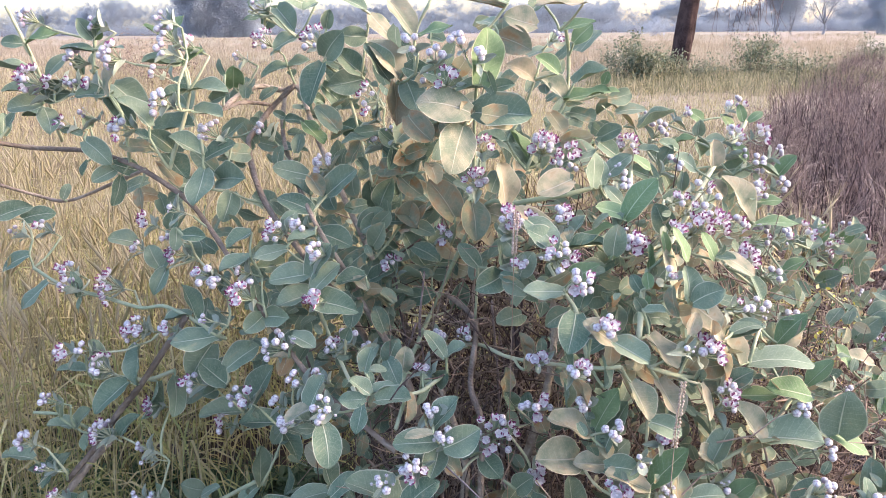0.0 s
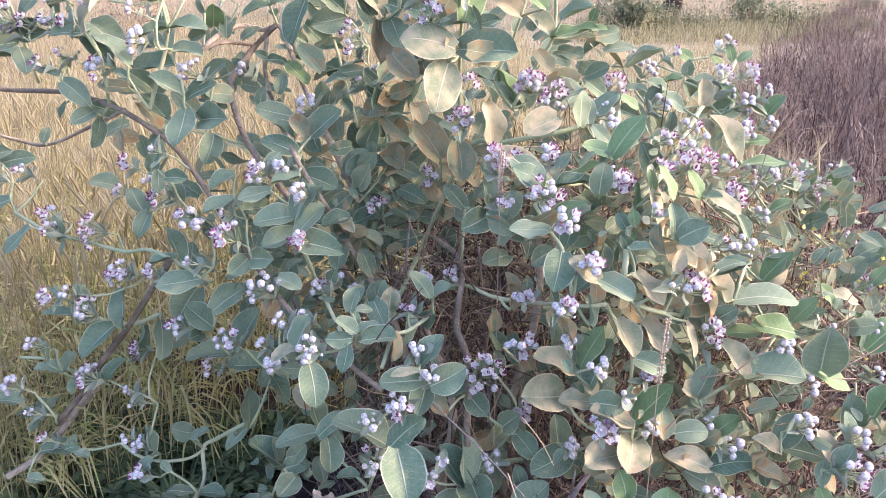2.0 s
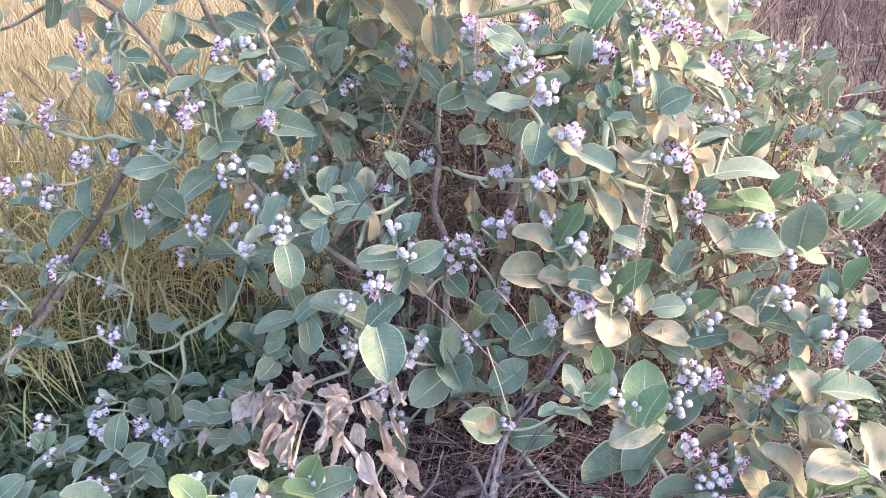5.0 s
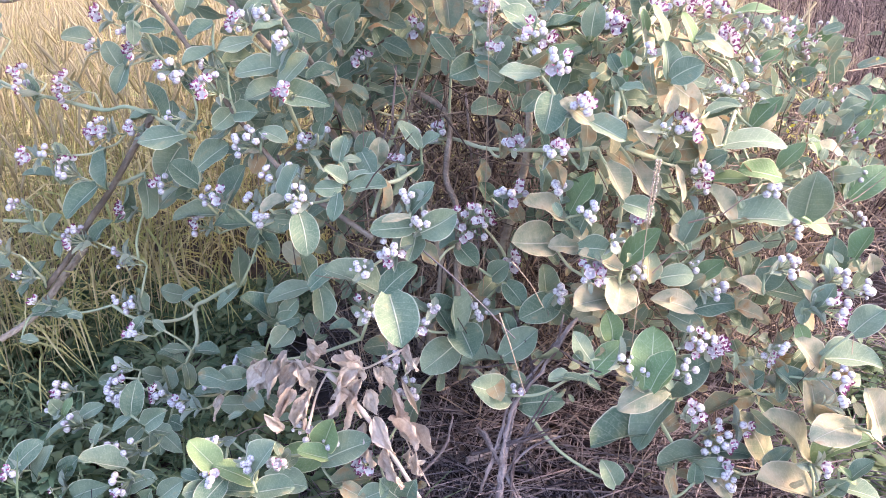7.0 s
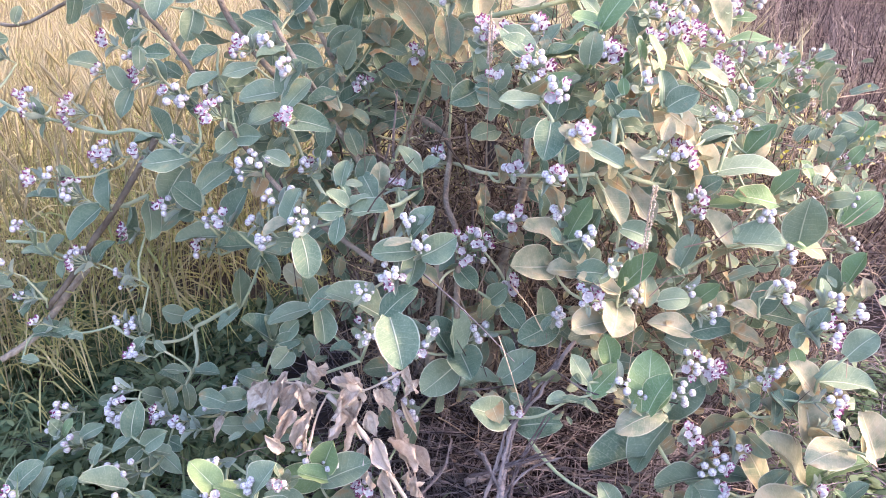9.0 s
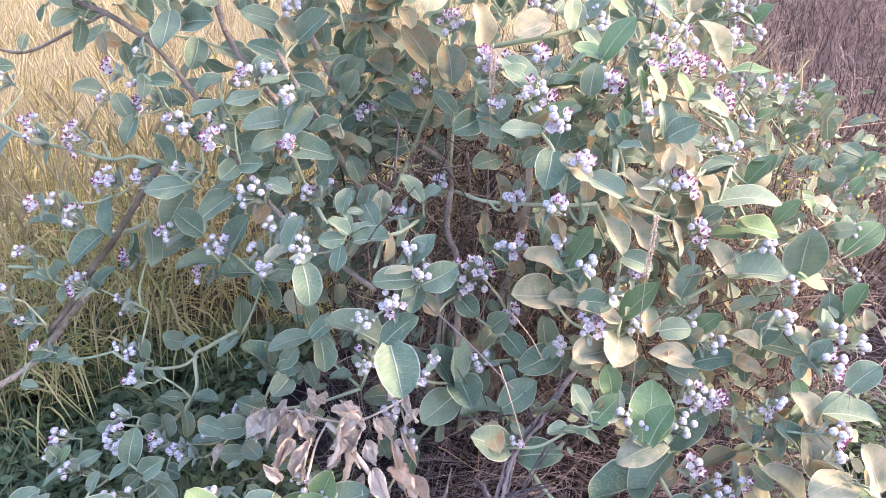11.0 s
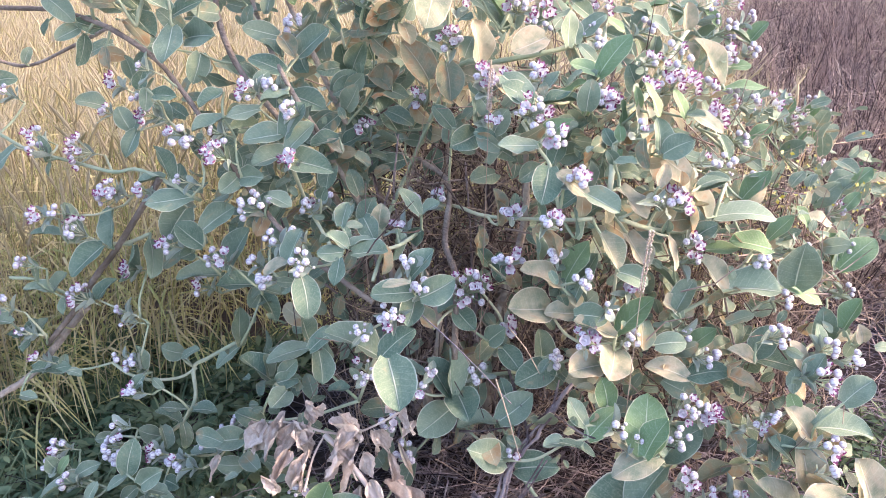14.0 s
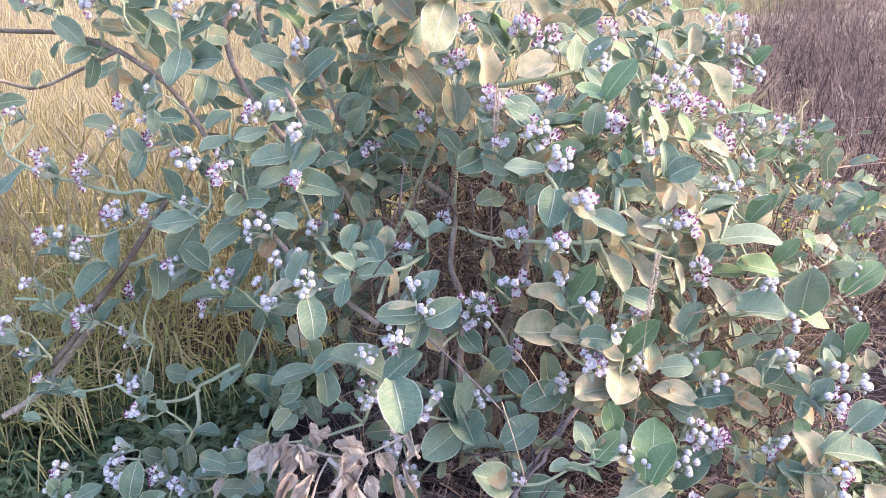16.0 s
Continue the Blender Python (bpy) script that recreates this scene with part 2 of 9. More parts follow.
# ---- builders ----
def mesh_of(name, verts, faces, mats, smooth=True, index=None):
    me = bpy.data.meshes.new(name)
    me.from_pydata([tuple(v) for v in verts], [], faces)
    for m in mats:
        me.materials.append(m)
    if index is not None:
        me.polygons.foreach_set("material_index", np.array(index, dtype=np.int32))
    if smooth:
        me.polygons.foreach_set("use_smooth", np.ones(len(me.polygons), dtype=bool))
    me.update()
    return me


def under(ob, parent):
    ob.parent = parent
    return ob


def curve_points(points, steps):
    """Catmull-Rom through the points."""
    p = [np.array(q, dtype=float) for q in points]
    p = [2 * p[0] - p[1]] + p + [2 * p[-1] - p[-2]]
    out = []
    for i in range(1, len(p) - 2):
        for k in range(steps):
            t = k / steps
            out.append(0.5 * (2 * p[i] + (p[i + 1] - p[i - 1]) * t + (2 * p[i - 1] - 5 * p[i] + 4 * p[i + 1] - p[i + 2]) * t * t
                              + (3 * p[i] - p[i - 1] - 3 * p[i + 1] + p[i + 2]) * t ** 3))
    out.append(p[-2])
    return np.array(out)


def tube_data(line, r0, r1, sides=7, knob=0.12, seed=0):
    """A tapered, slightly knobbly tube along a line of points: vertices and faces."""
    rng = np.random.default_rng(seed)
    line = np.asarray(line, dtype=float)
    n = len(line)
    tan = np.gradient(line, axis=0)
    tan /= np.linalg.norm(tan, axis=1)[:, None] + 1e-9
    up = np.array((0.13, 0.31, 0.94))
    a = np.cross(tan, up)
    a /= np.linalg.norm(a, axis=1)[:, None] + 1e-9
    b = np.cross(tan, a)
    ring = np.arange(sides) * 2 * math.pi / sides
    r = np.linspace(r0, r1, n) * (1 + rng.uniform(-knob, knob, n))
    v = line[:, None] + r[:, None, None] * (np.cos(ring)[None, :, None] * a[:, None] + np.sin(ring)[None, :, None] * b[:, None])
    v = v.reshape(-1, 3)
    f = []
    for i in range(n - 1):
        for k in range(sides):
            k2 = (k + 1) % sides
            f.append((i * sides + k, i * sides + k2, (i + 1) * sides + k2, (i + 1) * sides + k))
    f.append(tuple(range(sides - 1, -1, -1)))
    f.append(tuple((n - 1) * sides + k for k in range(sides)))
    return v, f


def tube(name, points, r0, r1, mat, parent=None, steps=5, sides=7, knob=0.12, seed=0):
    v, f = tube_data(curve_points(points, steps), r0, r1, sides, knob, seed)
    ob = new(name, mesh_of(name, v, f, [mat]))
    return under(ob, parent) if parent else ob


class Heap:
    """Gathers many small pieces into one mesh."""

    def __init__(self):
        self.v, self.f, self.m, self.n = [], [], [], 0

    def add(self, v, f, m=0):
        self.v.append(np.asarray(v, dtype=float))
        self.f += [tuple(i + self.n for i in q) for q in f]
        self.m += [m] * len(f) if isinstance(m, int) else list(m)
        self.n += len(v)

    def data(self):
        return np.concatenate(self.v), self.f, self.m

    def object(self, name, mats, smooth=True):
        v, f, m = self.data()
        return new(name, mesh_of(name, v, f, mats, smooth, m))


def scatter(name, templates, mats, places, smooth=True):
    """One mesh of many placed copies of small templates (vertices, faces, material indices): places are (template, x, y, z, turn, lean, lean_to, size)."""
    heap_v, loops, counts, index, base = [], [], [], [], 0
    ready = []
    for v, f, m in templates:
        ready.append((np.asarray(v, dtype=float), np.array([i for q in f for i in q]), np.array([len(q) for q in f]), np.array(m)))
    for k, x, y, z, turn, lean, lean_to, size in places:
        v, lf, lc, m = ready[k]
        r = Matrix.Rotation(lean, 3, Vector((math.cos(lean_to), math.sin(lean_to), 0))) @ Matrix.Rotation(turn, 3, "Z")
        heap_v.append(v @ np.array(r).T * size + (x, y, z))
        loops.append(lf + base)
        counts.append(lc)
        index.append(m)
        base += len(v)
    v, lf, lc = np.concatenate(heap_v), np.concatenate(loops), np.concatenate(counts)
    me = bpy.data.meshes.new(name)
    me.vertices.add(len(v))
    me.vertices.foreach_set("co", v.ravel())
    me.loops.add(len(lf))
    me.loops.foreach_set("vertex_index", lf.astype(np.int32))
    me.polygons.add(len(lc))
    me.polygons.foreach_set("loop_start", (np.cumsum(lc) - lc).astype(np.int32))
    for q in mats:
        me.materials.append(q)
    me.polygons.foreach_set("material_index", np.concatenate(index).astype(np.int32))
    me.polygons.foreach_set("use_smooth", np.full(len(lc), smooth))
    me.update(calc_edges=True)
    return new(name, me)


def strip(points, widths, side):
    """A narrow blade of two-sided quads along points."""
    p, s = np.asarray(points, dtype=float), np.asarray(side, dtype=float)
    w = np.asarray(widths)[:, None] / 2
    v = np.concatenate([p - s * w, p + s * w])
    n = len(p)
    return v, [(i, i + 1, n + i + 1, n + i) for i in range(n - 1)]


# ---- ground and fields ----
def ground_height(x, y):
    return 0.025 * noise.noise((x * 0.9, y * 0.9, 0)) + 0.012 * noise.noise((x * 4, y * 4, 3))


def make_ground():
    xs = sorted({*[s * 10 ** (k / 6) for k in range(-6, 22) for s in (-1, 1)], *np.linspace(-2.4, 2.4, 49).tolist(), 0.0})
    ys = sorted({*[s * 10 ** (k / 6) for k in range(-6, 22) for s in (-1, 1)], *np.linspace(0, 4.8, 49).tolist(), 0.0})
    v = [(x, y, ground_height(x, y) if abs(x) < 60 and abs(y) < 60 else 0.0) for y in ys for x in xs]
    n = len(xs)
    f = [(j * n + i, j * n + i + 1, (j + 1) * n + i + 1, (j + 1) * n + i) for j in range(len(ys) - 1) for i in range(n - 1)]
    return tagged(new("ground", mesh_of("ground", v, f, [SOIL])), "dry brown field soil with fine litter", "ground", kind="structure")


make_ground()


def sheet(name, outline, height, mat, label, category, cell=1.0, rough=0.1, grow=1.12):
    """A bumpy canopy or path over the area that outline(y) gives as (x0, x1), from y0 to y1 in growing steps."""
    (y0, y1), edge = outline
    rows, y, step = [], y0, cell
    while y < y1:
        rows.append(y)
        y += step
        step *= grow
    rows.append(y1)
    v, f, cols = [], [], 40
    for y in rows:
        x0, x1 = edge(y)
        for i in range(cols):
            x = x0 + (x1 - x0) * i / (cols - 1)
            v.append((x, y, height + ground_height(x, y) * (1 if height < 0.1 else 0) + rough * noise.noise((x * 1.3, y * 1.3, 7)) + rough * 0.6 * noise.noise((x * 5, y * 5, 9))))
    for j in range(len(rows) - 1):
        for i in range(cols - 1):
            f.append((j * cols + i, j * cols + i + 1, (j + 1) * cols + i + 1, (j + 1) * cols + i))
    return tagged(new(name, mesh_of(name, v, f, [mat])), label, category, kind="structure")


def weed_left(y):
    """The left edge of the bank of dry weeds."""
    if y < 3.75:
        return 1.62 - (3.75 - y) * 0.35
    if y < 5.2:
        return 1.62 + (y - 3.75) * 0.30
    return 2.05 + (y - 5.2) * 0.35 if y < 8.7 else 3.28 + (y - 8.7) * 0.53


def weed_right(y):
    return weed_left(y) + 0.95 + max(0.0, y - 6.0) * 0.06


sheet("field_canopy", ((7.0, 190.0), lambda y: (-25 - y, 25 + y)), 0.10, FIELD, "far sea of ripening golden wheat", "wheat field", 0.5, 0.05, 1.07)
sheet("path", ((2.7, 5.5), lambda y: (weed_right(y) - 0.05, weed_right(y) + 0.75)), 0.03, PATH_DUST, "pale dusty footpath beside dry weeds", "path", 0.2, 0.01, 1.0)


def wheat_template(rng, green):
    """One wheat plant: bent straw, bearded ear, three drooping blades."""
    h = Heap()
    tall = rng.uniform(0.62, 0.80)
    bend, to = rng.uniform(0.02, 0.11), rng.uniform(0, 6.28)
    d = np.array((math.cos(to), math.sin(to), 0))
    line = np.array([d * bend * (k / 4) ** 2.2 + np.array((0, 0, tall * k / 4)) for k in range(5)])
    v, f = tube_data(line, 0.0017, 0.0012, 3, 0, 0)
    h.add(v, f[:-2], 1 if green else 0)
    tip, way = line[-1], (line[-1] - line[-2]) / np.linalg.norm(line[-1] - line[-2])
    way = way + d * rng.uniform(0.05, 0.4)
    way /= np.linalg.norm(way)
    ear = np.array([tip + way * 0.095 * k / 5 + np.array((0, 0, -0.012 * (k / 5) ** 2)) for k in range(6)])
    v, f = tube_data(ear, 0.0037, 0.0037, 5, 0, 1)
    rr = np.array((0.35, 1.15, 1.0, 1.2, 0.9, 0.25))
    v = ear.repeat(5, 0) + (v - ear.repeat(5, 0)) * rr.repeat(5)[:, None]
    h.add(v, f, 0)
    for k in range(11):
        s = tip + way * (0.01 + 0.008 * k)
        o = way * 0.085 + rng.normal(0, 0.017, 3)
        w = np.cross(o, rng.normal(0, 1, 3))
        w *= 0.0007 / np.linalg.norm(w)
        h.add([s - w, s + w, s + o], [(0, 1, 2)], 0)
    for k in range(4):
        z = tall * rng.uniform(0.08, 0.8)
        a = rng.uniform(0, 6.28)
        o = np.array((math.cos(a), math.sin(a), 0))
        ln = rng.uniform(0.14, 0.26)
        pts = [np.array((0, 0, z)) + o * ln * s + np.array((0, 0, ln * (0.9 * s - 1.3 * s * s))) for s in (0, 0.3, 0.6, 1.0)]
        v, f = strip(pts, [0.004, 0.0065, 0.005, 0.001], (-o[1], o[0], 0.2))
        h.add(v, f, 2 if z < 0.28 * tall else 1)
    return h.data()


def plant_wheat():
    rng = np.random.default_rng(11)
    templates = [wheat_template(rng, i % 4 == 0) for i in range(9)]
    places = []
    for y0, y1, density in ((1.6, 3.2, 360), (3.2, 5.0, 260), (5.0, 8.0, 90), (8.0, 13.0, 36), (13.0, 22.0, 10)):
        left, right = -0.62 * y1 - 0.6, 0.62 * y1
        for _ in range(int(density * (y1 - y0) * (right - left))):
            x, y = rng.uniform(left, right), rng.uniform(y0, y1)
            if weed_left(y) - 0.15 + 0.2 * math.sin(y * 3) < x < weed_right(y) + 1.2 or x > 0.62 * y:
                continue
            if y < 1.72 + 0.75 * max(0.0, min(1.0, (x + 1.0) / 0.6)) + 0.1 * math.sin(x * 5):
                continue
            places.append((int(rng.integers(0, 9)), x, y, 0.0, rng.uniform(0, 6.28), abs(rng.normal(0.08, 0.08)), rng.normal(1.0, 0.7), rng.uniform(0.85, 1.12) * (0.78 if x > 0.1 * y and y > 3.5 else 1.0)))
    ob = scatter("wheat", templates, [WHEAT, WHEAT_GREEN, WHEAT_LOW], places)
    return tagged(ob, "ripening bearded wheat, golden above and green below", "wheat", kind="stuff")


plant_wheat()


def tuft_template(rng, tall, spread, blades):
    """A tuft of straw blades and ears, for the middle distance."""
    h = Heap()
    for _ in range(blades):
        a = rng.uniform(0, 6.28)
        s = np.array((rng.normal(0, spread), rng.normal(0, spread), 0))
        t = s + np.array((math.cos(a), math.sin(a), 0)) * rng.uniform(0.02, 0.16) * tall + np.array((0, 0, tall * rng.uniform(0.6, 1.1)))
        w = np.array((-math.sin(a), math.cos(a), 0)) * rng.uniform(0.0025, 0.006) * (tall / 0.5)
        m = s * 0.5 + t * 0.5
        h.add([s - w * 0.4, s + w * 0.4, m + w * 0.6, m - w * 0.6, t * 0.9 + m * 0.1 + w, t * 0.9 + m * 0.1 - w, t], [(0, 1, 2, 3), (3, 2, 4, 5), (5, 4, 6)], 0)
    return h.data()


def plant_tufts():
    rng = np.random.default_rng(13)
    templates = [tuft_template(rng, 0.5, 0.2, 30) for _ in range(6)]
    templates += [(v, f, [1] * len(f)) for v, f, _ in templates]
    places = []
    for y0, y1, density in ((5.0, 9.0, 20), (9.0, 16.0, 14), (16.0, 28.0, 5), (28.0, 60.0, 1.5), (60.0, 110.0, 0.3)):
        left, right = -0.6 * y1 - 1, 0.6 * y1 + 1
        for _ in range(int(density * (y1 - y0) * (right - left))):
            x, y = rng.uniform(left, right), rng.uniform(y0, y1)
            if weed_left(y) - 0.1 < x < weed_right(y) + 0.8 or abs(x) > 0.6 * y + 1:
                continue
            low = rng.uniform(0.2, 0.5) if x > 0.05 * y and y < 26 else 1.0
            rank = x > 0.05 * y and 6 < y < 26 and noise.noise((x * 0.5, y * 0.35, 1.0)) > -0.3
            places.append((int(rng.integers(0, 6)) + (6 if rank and rng.uniform() < (0.55 if y > 14 else 0.3) else 0), x, y, 0.03, rng.uniform(0, 6.28), abs(rng.normal(0, 0.12)), rng.uniform(0, 6.28), low * rng.uniform(0.75, 1.2)))
    return tagged(scatter("standing_straw", templates, [STRAW, GRASS], places), "straw-coloured standing wheat across the field", "wheat", kind="stuff")


plant_tufts()


def plant_bank_grass():
    """The rank grey-green grass round the tree's foot and along the dry bank."""
    rng = np.random.default_rng(19)
    templates = [tuft_template(rng, 0.30, 0.20, 46) for _ in range(6)]
    places = []
    for _ in range(2600):
        y = rng.uniform(16.0, 46.0) if rng.uniform() < 0.3 else rng.normal(20.5, 2.2)
        x = y * rng.uniform(0.17, 0.52)
        if y < 16 or (y > 24 and x < y * 0.47 + rng.normal(0, 0.3)) or x > weed_left(y) + 1.5:
            continue
        if noise.noise((x * 0.9, y * 0.6, 3.0)) < -0.15:
            continue
        places.append((int(rng.integers(0, 6)), x, y, 0.0, rng.uniform(0, 6.28), abs(rng.normal(0, 0.15)), rng.uniform(0, 6.28), rng.uniform(0.6, 1.25)))
    return tagged(scatter("bank_grass", templates, [GRASS], places), "rank grey-green grass along the dry bank", "grass", kind="stuff")


plant_bank_grass()


def weed_template(rng):
    """A dead, wiry weed: thin upright stems that fork into fine side twigs."""
    h = Heap()
    for _ in range(5):
        a, lean = rng.uniform(0, 6.28), rng.uniform(0.02, 0.4)
        d = np.array((math.cos(a), math.sin(a), 0))
        tall = rng.uniform(0.4, 0.85)
        line = np.array([d * lean * tall * (k / 4) ** 1.3 + np.array((0, 0, tall * k / 4)) + rng.normal(0, 0.012, 3) * (k > 0) for k in range(5)])
        v, f = tube_data(line, 0.0027, 0.0012, 3, 0, 0)
        h.add(v, f[:-2], 0)
        for _ in range(6):
            k = rng.uniform(1.0, 3.9)
            i = int(k)
            s = line[i] + (line[i + 1] - line[i]) * (k - i)
            b = rng.uniform(0, 6.28)
            o = np.array((math.cos(b), math.sin(b), rng.uniform(0.4, 1.8)))
            o *= rng.uniform(0.06, 0.2) / np.linalg.norm(o)
            w = np.cross(o, rng.normal(0, 1, 3))
            w *= 0.0015 / np.linalg.norm(w)
            h.add([s - w, s + w, s + o * 0.6 + w * 0.7, s + o * 0.6 - w * 0.7, s + o + rng.normal(0, 0.01, 3)], [(0, 1, 2, 3), (3, 2, 4)], 0)
        for _ in range(2):
            b = rng.uniform(0, 6.28)
            o = np.array((math.cos(b), math.sin(b), 0))
            s = line[0] + (line[2] - line[0]) * rng.uniform(0, 1)
            ln = rng.uniform(0.12, 0.3)
            pts = [s + o * ln * q + np.array((0, 0, ln * (1.0 * q - 1.2 * q * q))) for q in (0, 0.4, 0.75, 1.0)]
            v, f = strip(pts, [0.004, 0.005, 0.004, 0.001], (-o[1], o[0], 0.1))
            h.add(v, f, 0)
    return h.data()


def plant_weeds():
    rng = np.random.default_rng(23)
    templates = [weed_template(rng) for _ in range(8)]
    places = []
    for y0, y1, density in ((2.3, 4.0, 150), (4.0, 7.0, 110), (7.0, 12.0, 60), (12.0, 30.0, 14)):
        for _ in range(int(density * (y1 - y0) * 4.0)):
            y = rng.uniform(y0, y1)
            x = weed_left(y) + rng.normal(0, 0.12) + rng.uniform(0, 3.9)
            if y < 5.4 and weed_right(y) + rng.normal(0, 0.08) < x < weed_right(y) + 0.75:
                continue
            lump = noise.noise((x * 1.7, y * 1.7, 2.0)) + 0.5 * noise.noise((x * 4.5, y * 4.5, 5.0))
            if lump < -0.04 and rng.uniform() < 0.85:
                continue
            places.append((int(rng.integers(0, 8)), x, y, 0.0, rng.uniform(0, 6.28), abs(rng.normal(0, 0.24)), rng.uniform(0, 6.28), rng.uniform(0.75, 1.0) + 0.3 * lump))
    for _ in range(680):
        y = 2.4 + 6.6 * rng.uniform() ** 1.3
        x = weed_left(y) + rng.uniform(-0.1, 1.15 if y < 5.4 else 3.0)
        places.append((int(rng.integers(8, 12)), x, y, 0.0, rng.uniform(0, 6.28), abs(rng.normal(0.12, 0.32)), rng.uniform(0, 6.28), rng.uniform(0.6, 1.1)))
    for _ in range(4):
        h = Heap()
        for _ in range(3):
            a, ln = rng.uniform(0, 6.28), rng.uniform(0.5, 0.85)
            d = np.array((math.cos(a), math.sin(a), 0))
            line = [d * ln * 0.5 * (k / 5) ** 2 + np.array((0, 0, ln * (k / 5) * (1.15 - 0.45 * (k / 5) ** 2))) for k in range(6)]
            v, f = tube_data(line, 0.0030, 0.0018, 3, 0, 0)
            h.add(v, f[:-2], 1)
            tip = line[-1]
            for _ in range(5):
                o = d * rng.uniform(0.02, 0.07) + rng.normal(0, 0.02, 3)
                w = np.cross(o, rng.normal(0, 1, 3))
                w *= 0.0022 / np.linalg.norm(w)
                h.add([tip - w, tip + w, tip + o], [(0, 1, 2)], 1)
        templates.append(h.data())
    return tagged(scatter("dry_weeds", templates, [WEED, WEED_STRAW], places), "tangled dead wiry weeds, purplish brown", "dry weeds", kind="stuff")


plant_weeds()


def herb_template(rng):
    """A low weed: short stems with small oval leaves, and some grass blades."""
    h = Heap()
    for _ in range(6):
        a = rng.uniform(0, 6.28)
        d = np.array((math.cos(a), math.sin(a), 0))
        tall = rng.uniform(0.04, 0.13)
        top = d * tall * rng.uniform(0.1, 0.6) + np.array((0, 0, tall))
        v, f = tube_data([np.zeros(3), top * 0.5 + rng.normal(0, 0.006, 3), top], 0.0015, 0.0008, 3, 0, 0)
        h.add(v, f[:-2], 0)
        for _ in range(7):
            s = top * rng.uniform(0.3, 1.0)
            b = rng.uniform(0, 6.28)
            o = np.array((math.cos(b), math.sin(b), rng.uniform(-0.2, 0.6)))
            ln = rng.uniform(0.02, 0.05)
            side = np.array((-math.sin(b), math.cos(b), 0))
            pts = [s + o * ln * q - np.array((0, 0, 0.3 * ln * q * q)) for q in (0, 0.35, 0.7, 1.0)]
            v, f = strip(pts, [0.002, ln * 0.40, ln * 0.34, 0.001], side)
            h.add(v, f, 0)
    for _ in range(9):
        b = rng.uniform(0, 6.28)
        o = np.array((math.cos(b), math.sin(b), 0))
        ln = rng.uniform(0.06, 0.18)
        pts = [o * (0.02 + ln * 0.6 * q * q) + np.array((0, 0, ln * (q - 0.25 * q * q))) for q in (0, 0.35, 0.7, 1.0)]
        v, f = strip(pts, [0.004, 0.006, 0.004, 0.001], (-o[1], o[0], 0))
        h.add(v, f, 0)
    return h.data()


def plant_herbs():
    rng = np.random.default_rng(31)
    templates = [herb_template(rng) for _ in range(6)]
    places = []
    for _ in range(700):
        x, y = rng.uniform(-1.9, -0.05), rng.uniform(1.1, 2.4)
        if x > -0.35 and rng.uniform() < 0.75 or (x + 0.1) ** 2 + (y - 1.9) ** 2 < 0.12:
            continue
        places.append((int(rng.integers(0, 6)), x, y, 0.0, rng.uniform(0, 6.28), abs(rng.normal(0, 0.15)), rng.uniform(0, 6.28), rng.uniform(0.7, 1.3)))
    for _ in range(240):
        x, y = rng.uniform(0.85, 1.6), rng.uniform(1.0, 1.9)
        places.append((int(rng.integers(0, 6)), x, y, 0.0, rng.uniform(0, 6.28), abs(rng.normal(0, 0.15)), rng.uniform(0, 6.28), rng.uniform(0.5, 1.0)))
    return tagged(scatter("low_weeds", templates, [HERB], places), "low green weeds and grass under the shrub", "weeds", kind="stuff")


plant_herbs()


# ---- the distance ----
def clump_template(rng, size, faces=26, leaf_share=1.0, facing=(0, 0, 0)):
    """A spray of small leaf faces, all turned a little towards one side."""
    h = Heap()
    for _ in range(faces):
        c = rng.normal(0, 0.45, 3) * size
        n = rng.normal(0, 0.4 if any(facing) else 1, 3) + facing
        a = np.cross(n, rng.normal(0, 1, 3))
        a /= np.linalg.norm(a)
        b = np.cross(n, a)
        b /= np.linalg.norm(b)
        s = size * rng.uniform(0.22, 0.5) * leaf_share
        h.add([c - a * s, c + b * s * 0.6, c + a * s, c - b * s * 0.6], [(0, 1, 2, 3)], 0)
    return h.data()


